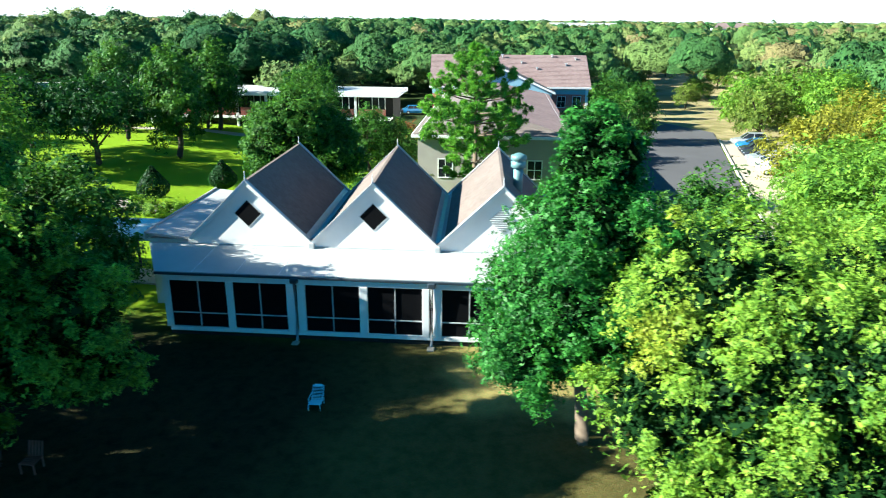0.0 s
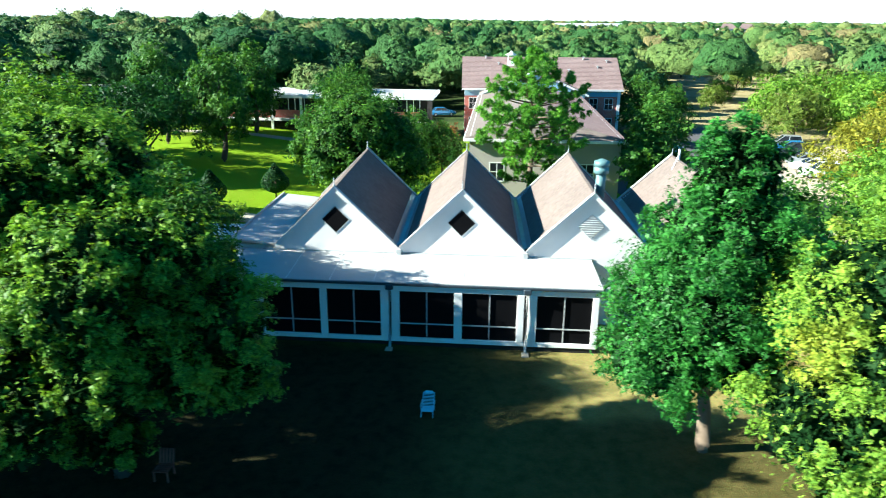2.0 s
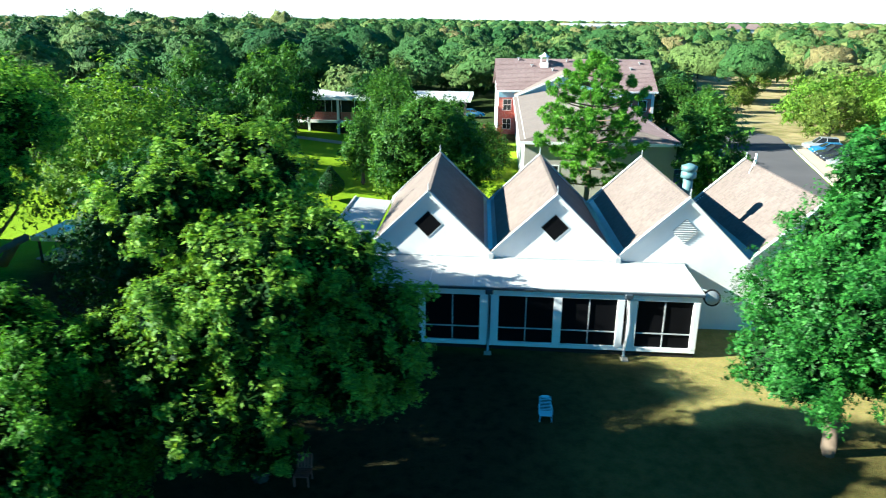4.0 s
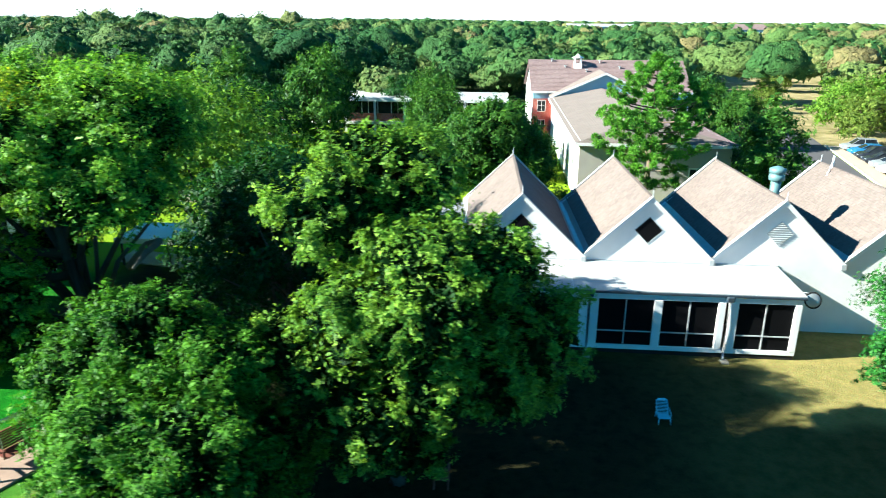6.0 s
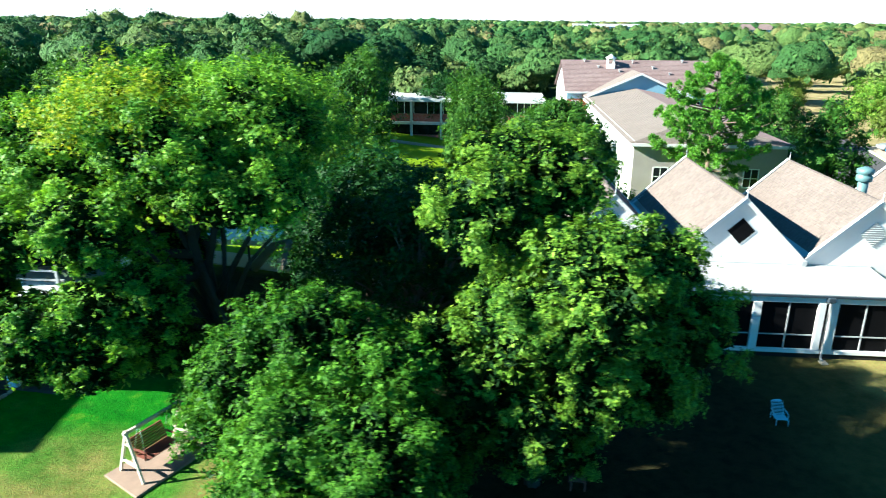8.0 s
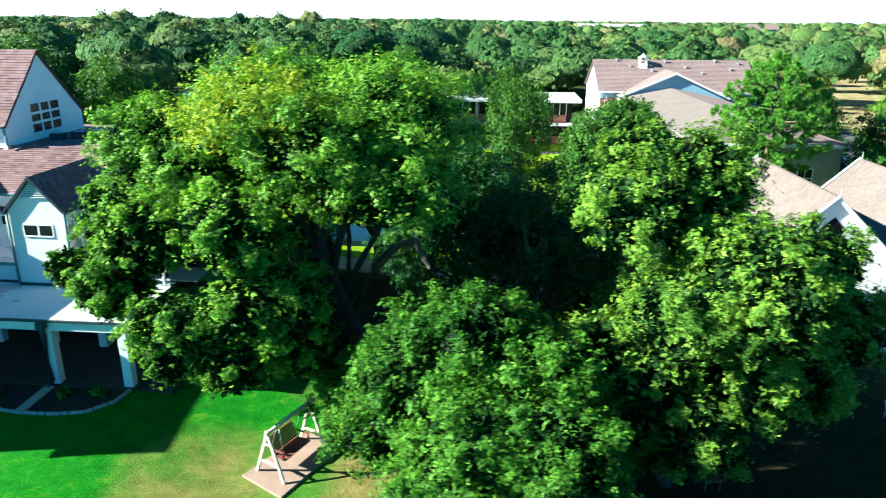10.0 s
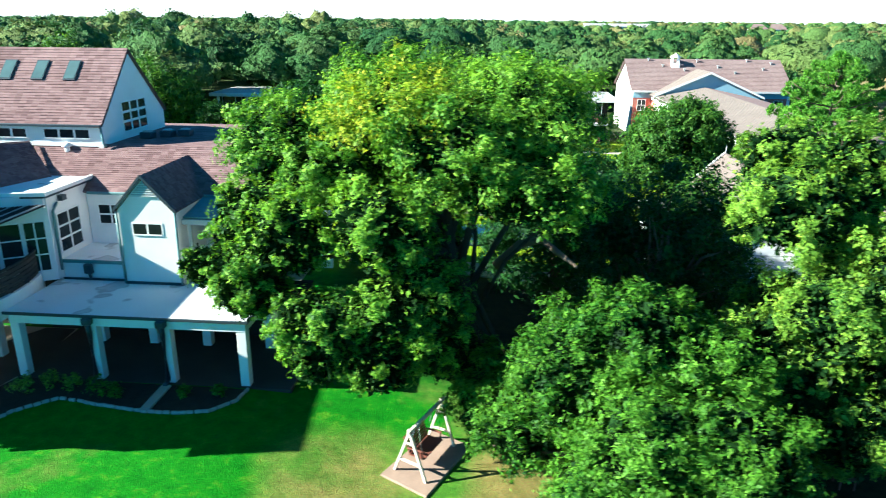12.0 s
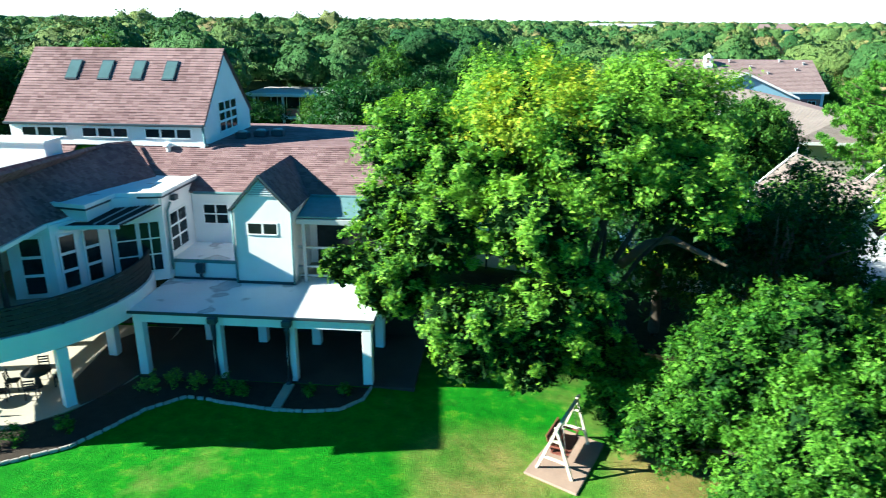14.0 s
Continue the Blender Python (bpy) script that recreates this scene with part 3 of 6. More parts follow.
        tube("limb", [start, m1, m2, end], [r0, r0 * 0.7, r0 * 0.45, r0 * 0.12], bark, root, 6)
    return root


def gz(x, y, up=0.0):
    return (x, y, ground_z(x, y) + up)


# the large trees round the lawns
tree("oak_tree", gz(3.5, 23.2), (3.2, 23.0, 4.9), (5.0, 4.7, 6.0), 90000, 0.21, LEAF_OAK, PALEBARK, 3, "full dark green oak with a pale trunk on dry lawn", n_lobes=230, lobe=0.27, trunk_r=0.24, low=-0.7, limbs=22,
     masses=[(3.4, 23.1, 9.3, 1.9, 1.9, 2.0), (3.2, 22.9, 7.1, 3.2, 3.1, 2.2), (2.9, 22.8, 4.9, 4.2, 3.9, 2.2), (1.3, 22.1, 2.8, 2.7, 2.8, 1.8), (3.9, 22.4, 2.7, 2.5, 2.3, 1.5), (6.0, 23.0, 5.3, 2.2, 2.8, 2.1)])
tree("yellow_tree", gz(8.9, 19.0), (8.9, 18.6, 3.5), (6.4, 5.3, 5.2), 110000, 0.21, LEAF_YELLOW, BARK, 5, "wide yellow-green tree with dense fine leaves", n_lobes=260, lobe=0.25, trunk_r=0.28, low=-0.7, limbs=18,
     masses=[(7.0, 19.5, 6.4, 3.92, 3.58, 2.76), (11.5, 19.5, 6.2, 4.14, 3.58, 2.76), (9.2, 17.0, 5.4, 4.14, 3.36, 2.76), (5.4, 18.0, 3.0, 3.25, 2.91, 2.53), (12.6, 17.0, 3.0, 4.14, 3.36, 2.76), (8.8, 16.0, 2.2, 4.26, 2.91, 2.53), (6.2, 16.2, 0.5, 3.14, 2.46, 1.95), (10.6, 15.6, 0.2, 4.26, 2.91, 2.18), (9.6, 17.4, 3.8, 4.2, 2.8, 2.6), (6.8, 17.2, 4.6, 2.8, 2.6, 2.2), (12.0, 16.4, 1.2, 3.8, 2.6, 2.2), (6.6, 17.4, 1.6, 2.8, 2.4, 2.2)])
tree("pecan_tree", gz(-17.8, 19.8), (-17.4, 19.6, 6.0), (6.0, 5.6, 6.0), 150000, 0.205, LEAF_PECAN, BARK, 7, "tall light green pecan tree with drooping boughs", n_lobes=400, lobe=0.24, trunk_r=0.3, low=-0.7, limbs=24,
     masses=[(-19.3, 21.4, 9.7, 2.2, 1.3, 1.75), (-17.8, 20.5, 9.25, 2.98, 1.8, 2.25), (-19.7, 19.2, 8.6, 2.4, 2.0, 2.0), (-16.4, 17.6, 7.5, 2.44, 1.95, 1.83), (-14.9, 18.6, 7.2, 2.7, 1.8, 1.93), (-16.8, 20.0, 6.4, 3.05, 2.68, 2.68), (-18.4, 17.4, 5.9, 2.68, 2.07, 1.95)]
     + [(-15.3, 18.6, 5.2, 2.68, 2.32, 1.95), (-13.3, 19.2, 4.9, 2.1, 2.1, 2.1), (-18.6, 20.4, 4.6, 2.6, 2.4, 2.2), (-19.7, 19.4, 3.4, 1.5, 2.0, 2.0), (-16.2, 21.0, 3.2, 2.6, 2.2, 2.0), (-17.7, 18.5, 2.9, 1.8, 1.6, 1.5), (-18.9, 17.3, 2.4, 1.3, 1.2, 1.7), (-13.9, 20.2, 2.4, 2.3, 2.2, 1.95), (-19.0, 18.2, 1.4, 2.0, 1.6, 1.7), (-19.6, 17.0, 3.7, 1.7, 1.5, 1.8), (-18.2, 16.2, 2.6, 1.5, 1.5, 1.7), (-21.0, 17.6, 4.6, 1.5, 1.3, 1.7), (-16.2, 16.6, 6.4, 1.7, 1.6, 1.7), (-16.6, 17.4, 3.6, 1.9, 1.6, 2.2), (-14.6, 18.4, 3.4, 1.9, 1.9, 2.0), (-17.2, 18.3, 0.8, 2.0, 1.3, 1.4)])
spreading = tree("spreading_tree", gz(-29.0, 23.2), (-31.0, 21.8, 7.6), (8.4, 6.8, 5.6), 185000, 0.20, LEAF_SPREAD, BARK, 11, "wide spreading tree, bright green with yellowing top", n_lobes=480, lobe=0.24, trunk_r=0.36, limbs=26, low=-0.65,
     masses=[(-32.7, 24.0, 10.8, 3.6, 3.5, 2.75), (-28.2, 22.8, 10.7, 3.7, 3.5, 2.9), (-36.9, 22.6, 9.6, 2.9, 2.8, 2.4), (-30.4, 20.4, 10.15, 3.1, 2.48, 2.11), (-34.6, 21.2, 9.0, 2.73, 2.36, 2.11), (-28.0, 20.3, 8.7, 3.6, 2.6, 1.5), (-37.3, 20.5, 7.6, 2.0, 1.9, 1.6), (-32.6, 18.4, 7.8, 2.36, 1.74, 1.98), (-33.4, 23.4, 8.0, 2.8, 2.6, 1.7), (-35.6, 18.6, 7.4, 1.98, 1.49, 1.86)]
     + [(-38.9, 20.0, 5.8, 1.4, 1.24, 0.9), (-32.0, 22.8, 5.9, 2.4, 1.8, 1.2), (-37.3, 19.3, 5.5, 1.86, 1.61, 1.98), (-31.2, 18.8, 5.2, 2.11, 1.74, 2.11), (-32.2, 17.9, 5.2, 2.0, 1.4, 1.6), (-34.3, 17.9, 4.8, 2.7, 1.5, 1.35), (-34.4, 17.8, 3.5, 1.6, 1.3, 1.1), (-32.6, 17.8, 3.4, 1.7, 1.3, 1.2), (-30.9, 19.4, 3.6, 1.4, 1.3, 1.6), (-30.6, 20.7, 2.5, 2.0, 1.3, 1.5), (-28.8, 20.0, 1.7, 1.9, 1.5, 1.7)],
     turning=(-32.4, 21.0, 10.9, 3.4, 3.0, 2.2))
tube("limb", [(-28.9, 23.3, 5.0), (-28.0, 23.1, 6.0), (-27.2, 22.6, 6.35), (-26.8, 20.8, 6.5), (-26.3, 19.0, 6.6)], [0.2, 0.16, 0.14, 0.11, 0.05], PALEBARK, spreading, 8, "bare pale limb")
tree("low_tree", gz(-24.0, 15.6), (-24.0, 15.6, 3.2), (6.2, 4.2, 4.4), 135000, 0.195, LEAF_LOW, BARK, 13, "low bushy tree with small glossy mid-green leaves", n_lobes=420, lobe=0.25, trunk_r=0.2, low=-0.8,
     masses=[(-26.4, 16.4, 4.0, 2.5, 2.3, 2.3), (-24.6, 16.6, 5.3, 2.3, 2.0, 2.0), (-22.6, 16.2, 4.4, 2.2, 2.1, 1.9), (-24.6, 14.2, 3.2, 2.5, 2.3, 2.3), (-22.4, 13.9, 3.2, 2.3, 2.2, 2.2), (-25.2, 14.6, 1.2, 2.6, 2.2, 2.2), (-23.2, 13.2, 1.2, 3.0, 2.2, 2.4), (-21.5, 14.4, 1.8, 1.5, 1.7, 2.0), (-27.6, 17.6, 1.8, 2.3, 1.8, 2.2), (-28.6, 18.8, 1.4, 2.0, 1.5, 2.2), (-21.6, 16.6, 1.6, 2.2, 1.8, 2.4), (-24.2, 17.6, 2.4, 2.6, 1.6, 2.6)])
# dark leaves here paint the shade cast by the spreading tree
tree("shade_tree", gz(-25.6, 30.4), (-25.6, 30.0, 4.3), (4.4, 4.0, 4.3), 20000, 0.38, LEAF_DARK, BARK, 17, "round shade tree behind the pecan, shade painted into its dark leaves", n_lobes=70, lobe=0.24)
tree("shade_tree", gz(-31.0, 36.5), (-31.0, 36.0, 6.3), (5.2, 4.8, 5.2), 20000, 0.36, LEAF_GARDEN, BARK, 19, "tall bright green shade tree beside the house", n_lobes=80, lobe=0.25)
# leaves darkened likewise, the hollow's shade put into their colour
tree("shade_tree", gz(-22.6, 24.2), (-22.4, 24.2, 4.6), (3.6, 3.6, 4.6), 22000, 0.23, LEAF_DARK, PALEBARK, 20, "sparse dark tree with pale bare limbs", n_lobes=44, lobe=0.24, limbs=22)

tree("shade_tree", gz(-19.6, 28.8), (-19.6, 28.8, 3.7), (2.9, 2.6, 4.1), 20000, 0.30, LEAF_MID, BARK, 18, "narrow dark green tree between the pecan and the hall", n_lobes=70, lobe=0.26, low=-0.7)

# trees of the grounds: six builds, then placed again at other sizes and turns
tree("garden_tree", gz(-15.0, 52.5), (-15.0, 52.3, 4.1), (4.9, 4.6, 5.3), 62000, 0.34, LEAF_MID, BARK, 23, "broad dark green tree behind the gabled hall", n_lobes=200, lobe=0.24, low=-0.7, group="garden trees",
     masses=[(-15.0, 52.3, 5.0, 4.7, 4.4, 3.9), (-17.0, 51.6, 4.0, 3.0, 3.0, 3.0), (-12.8, 52.0, 3.8, 3.0, 3.0, 3.0), (-15.0, 50.6, 6.4, 3.2, 2.8, 2.8)])
oak_a = tree("garden_tree", gz(-66.5, 72.0), (-66.4, 71.8, 4.6), (4.6, 4.4, 5.8), 13000, 0.5, LEAF_MID, BARK, 24, "broad dark green tree before the flat-roofed building", n_lobes=60, lobe=0.26, low=-0.75, group="garden trees")
oak_b = tree("garden_tree", gz(8.4, 58.5), (8.4, 58.3, 3.6), (2.8, 2.7, 5.0), 7000, 0.54, LEAF_MID, BARK, 29, "narrow dark green tree beside the drive", n_lobes=30, lobe=0.36, low=-0.85, group="garden trees")
oak_c = tree("garden_tree", gz(19.2, 36.2), (19.2, 36.0, 2.6), (4.9, 4.6, 4.3), 8000, 0.54, LEAF_GARDEN, BARK, 31, "yellow-green tree at the edge of the car park", n_lobes=44, lobe=0.28, low=-0.8, group="garden trees")
oak_d = tree("garden_tree", gz(-38.7, 63.5), (-38.5, 63.3, 4.6), (5.2, 5.0, 3.8), 7000, 0.54, LEAF_DARK, BARK, 37, "dark spreading tree on a clear trunk in the lawn", n_lobes=40, lobe=0.28, low=-0.35, group="garden trees")
oak_e = tree("garden_tree", gz(29.6, 66.0), (29.4, 65.8, 2.2), (5.0, 4.4, 4.0), 9000, 0.42, LEAF_GOLD, BARK, 41, "golden yellow tree by the parking bays", n_lobes=40, lobe=0.28, low=-0.8, group="garden trees")
oak_f = tree("garden_tree", gz(35.0, 97.5), (35.0, 97.3, 2.2), (3.8, 3.6, 3.6), 6000, 0.5, LEAF_OLIVE, BARK, 43, "olive green tree with thin twigs at the lot's end", n_lobes=36, lobe=0.28, low=-0.6, group="garden trees")
TEMPLATES = {"a": oak_a, "b": oak_b, "c": oak_c, "d": oak_d, "e": oak_e, "f": oak_f}


def again(kind, x, y, s, turn, sz=None, label=""):
    o = copy_thing(TEMPLATES[kind], pose(*gz(x, y), 0, 0, turn) @ Matrix.Diagonal((s, s, sz or s, 1)))
    if label:
        o["label"] = label
    return o


# kind, place, size, turn and height of each
BEHIND_HALL = [
    ("a", -10.6, 72.0, 0.5, 300, 0.55),
    ("a", -22.0, 77.0, 0.85, 30, 0.95),
    ("b", -13.4, 70.5, 0.75, 250, 0.7),
    ("b", -23.0, 66.0, 0.7, 10, 0.72),
    ("d", 8.5, 76, 0.75, 200, 0.5),
    ("d", 12.0, 80.5, 0.7, 20, 0.46),
    ("b", 10.4, 34.0, 0.95, 100, 0.85),
    ("d", -27, 96, 0.9, 60, 1.0),
    ("a", -23.3, 87, 0.65, 45, 1.0),
]
WEST_LAWN = [
    ("b", -33.6, 70.0, 1.05, 70, 1.15),
    ("b", -36.3, 88.0, 1.1, 40, 1.12),
    ("d", -46.0, 60.0, 1.05, 150, 1.05),
    ("d", -48.5, 68.0, 1.0, 40, 1.0),
    ("d", -74, 68, 1.1, 210, 1.2),
    ("d", -86, 74, 1.2, 40, 1.2),
    ("a", -92, 66, 1.1, 140, 1.0),
    ("b", -83, 82, 1.2, 140, 1.2),
    ("d", -41.5, 86, 0.9, 10, 1.0),
    ("d", -38.0, 88, 0.75, 80, 1.0),
    ("b", -47.0, 84, 1.1, 60, 1.1),
    ("a", -56.8, 82, 0.45, 20, 0.5),
    ("d", -65, 84, 0.8, 65, 0.5),
    ("d", -43.5, 78, 0.9, 120, 0.95),
]
BY_DRIVE = [
    ("c", 14.8, 27.5, 0.8, 60, 0.75),
    ("c", 22.4, 42.5, 1.0, 140, 0.95),
    ("c", 19.5, 31.0, 0.95, 200, 0.95),
    ("c", 24.8, 52.0, 0.95, 20, 0.85),
    ("e", 38.5, 71.0, 1.0, 90, 1.0),
    ("c", 32.0, 56.0, 1.1, 300, 1.0),
]
BEYOND_LOT = [
    ("a", 17.0, 93, 0.7, 120, 0.75),
    ("c", 44.5, 98.0, 1.1, 90, 1.1),
    ("c", 37.0, 109.0, 1.0, 80, 0.95),
    ("c", 46.0, 116.0, 1.1, 10, 1.0),
    ("e", 42.0, 84.0, 1.1, 140, 1.0),
    ("a", 49.0, 104.0, 1.0, 30, 0.9),
    ("a", 15.5, 106.0, 0.75, 30, 0.8),
    ("b", 24.0, 118.0, 0.55, 60, 0.6),
    ("f", 34.0, 133.0, 0.6, 10, 0.6),
    ("c", 41, 152, 0.7, 70, 0.55),
    ("f", 30, 160, 0.7, 20, 0.6),
    ("f", 52, 176, 0.8, 120, 0.7),
    ("c", 60, 205, 0.8, 150, 0.6),
    ("f", 48, 214, 0.8, 220, 0.7),
    ("f", 70, 240, 0.9, 20, 0.7),
]
for k, x, y, s, turn, sz in BEHIND_HALL + WEST_LAWN + BY_DRIVE + BEYOND_LOT:
    again(k, x, y, s, turn, sz)


def pine(base, height, seed):
    """A straight trunk with tiers of spreading branches that end in round tufts of needles."""
    rng = np.random.default_rng(seed)
    base = Vector(base)
    root = thing("pine_tree", base, "tall open pine with bushy needle tufts and bare branches", "tree", "trees")
    top = base + Vector((0.1, 0, height))
    tube("trunk", [base + Vector((0, 0, -0.15)), base + Vector((0, 0, 0.3)), base.lerp(top, 0.35) + Vector((0.1, 0.05, 0)), base.lerp(top, 0.7) + Vector((-0.06, 0, 0)), top], [0.30, 0.24, 0.2, 0.12, 0.03], PALEBARK, root, 9)
    heights = [0.22, 0.31, 0.40, 0.48, 0.56, 0.63, 0.70, 0.77, 0.84, 0.90, 0.95, 0.99]
    spread = [2.6, 4.0, 4.6, 4.8, 4.7, 4.4, 4.0, 3.5, 2.7, 1.9, 1.2, 0.5]
    tufts = [Vector(top) + Vector((0, 0, 0.1))]
    for tier, (h, reach) in enumerate(zip(heights, spread)):
        count = 4 if tier in (0, 1) else 6
        for k in range(count):
            a = 6.283 * k / count + tier * 0.9 + rng.normal(0, 0.25)
            ln = reach * (0.72 + 0.36 * rng.random())
            start = base.lerp(top, h + rng.normal(0, 0.008))
            out = Vector((math.cos(a), math.sin(a), 0))
            rise = ln * (0.10 + 0.35 * h)
            mid = start + out * ln * 0.5 + Vector((0, 0, rise * 0.25))
            end = start + out * ln + Vector((0, 0, rise + rng.normal(0, 0.12)))
            tube("branch", [start, mid, start + out * ln * 0.8 + Vector((0, 0, rise * 0.6)), end], [0.07, 0.055, 0.04, 0.015], PALEBARK, root, 5)
            side = Vector((-out.y, out.x, 0))
            for m in range(max(3, int(ln * 3.0))):
                f = 0.38 + 0.62 * rng.random() ** 0.8
                w = (1.0 - 0.55 * abs(f - 0.7)) * 0.34 * ln
                tufts.append(start + out * ln * f + Vector((0, 0, rise * f * f + 0.12 + rng.normal(0, 0.16))) + side * float(rng.normal(0, 0.55)) * w)
    c = np.array([tuple(q - base) for q in tufts])
    per = 170
    o = np.repeat(c, per, axis=0)
    d = unit(rng.normal(size=o.shape) + np.array([0, 0, 0.45]))
    ln = (np.repeat(0.34 + 0.24 * rng.random(len(c)), per) * (0.6 + 0.4 * rng.random(len(o))))[:, None]
    b = unit(np.cross(d, rng.normal(size=o.shape))) * 0.022
    v = np.stack([o + d * ln * 0.12 - b * 0.4, o + d * ln * 0.6 - b, o + d * ln, o + d * ln * 0.6 + b], axis=1).reshape(-1, 3)
    crown = new("crown", cloud_mesh("crown", v, np.arange(len(v)).reshape(-1, 4), NEEDLE))
    crown.parent = root


pine(gz(-2.1, 57.2), 13.0, 47)


def shrub(name, at, r, n, size, leaf, seed, label, category="shrub", lobes=14, lobe=0.5, group=""):
    """A clipped or loose bush: a close coat of leaves on short stems."""
    rng = np.random.default_rng(seed)
    root = thing(name, at, label, category, group)
    c = (at[0], at[1], at[2] + r[2] * 0.92)
    p, u, cc, rad = lobed_points(c, r, lobes, lobe, n, rng, -0.95, 0.9)
    nrm = unit(u * 0.8 + np.array([0, 0, 0.35]) + rng.normal(0, 0.35, (n, 3)))
    v, q = leaves_at(p, nrm, size, rng, 0.55)
    o = new("foliage", cloud_mesh("foliage", v - np.array(at), q, leaf))
    o.parent = root
    for i in range(3):
        a = i * 2.1
        tube("stem", [(at[0] + 0.05 * math.cos(a), at[1] + 0.05 * math.sin(a), at[2] - 0.05), (c[0] + 0.3 * r[0] * math.cos(a), c[1] + 0.3 * r[1] * math.sin(a), c[2])], [0.05, 0.02], BARK, root, 5)
    return root


def topiary(at, k, seed):
    """A clipped teardrop of close leaves on a short bare stem."""
    rng = np.random.default_rng(seed)
    root = thing("topiary", at, "dark clipped teardrop topiary on a short stem", "shrub", "topiaries")
    n = 5200
    f, a = rng.random(n) ** 1.2, rng.random(n) * 6.283
    rad = 1.28 * k * np.sin(np.pi * (0.10 + 0.90 * (1 - f)) ** 1.9) ** 0.75 * (0.92 + 0.10 * rng.random(n))
    p = np.stack([rad * np.cos(a), rad * np.sin(a), (0.55 + 2.7 * f) * k], 1)
    nrm = unit(np.stack([np.cos(a), np.sin(a), 1.6 * f - 0.4], 1) + rng.normal(0, 0.35, (n, 3)))
    v, q = leaves_at(p, nrm, 0.24, rng, 0.6)
    o = new("foliage", cloud_mesh("foliage", v, q, LEAF_DARK))
    o.parent = root
    b = Vector(at)
    tube("stem", [b + Vector((0, 0, -0.05)), b + Vector((0.03, 0, 0.8 * k)), b + Vector((0, 0, 2.4 * k))], [0.09, 0.07, 0.03], BARK, root, 6)
    return root


for i, (x, y, k) in enumerate([(-28.1, 53.2, 1.0), (-24.5, 58.8, 0.95), (-35.2, 54.2, 1.0)]):
    topiary(gz(x, y), k, 60 + i)
for i, (x, y) in enumerate([(-28.0, 50.6), (-26.7, 50.4), (-25.5, 50.8)]):
    shrub("hedge_bush", gz(x, y), (1.1, 0.8, 0.7), 2200, 0.2, LEAF_YELLOW, 70 + i, "bright green low hedge bush along the path", group="hedge bushes")
shrub("red_shrub", gz(-10.3, 76.2), (1.3, 1.2, 2.7), 2400, 0.3, LEAF_RUST, 75, "rust red shrub near the rear wing")
for i, (x, y, s) in enumerate([(-11.8, 58.5, 1.0), (-6.0, 56.0, 1.0), (-9.0, 55.0, 1.15), (-19.5, 60.5, 0.9)]):
    shrub("green_shrub", gz(x, y), (1.3 * s, 1.2 * s, 1.4 * s), 2600, 0.26, LEAF_YELLOW if i % 2 else LEAF_MID, 80 + i, "loose green shrub beside the rear wing", group="garden shrubs")


# ---- woods to the horizon ----
def in_field(x, y):
    mid = 27 + 0.28 * (y - 105)
    return 100 < y < 320 and abs(x - mid) < 10 + 0.05 * (y - 100)


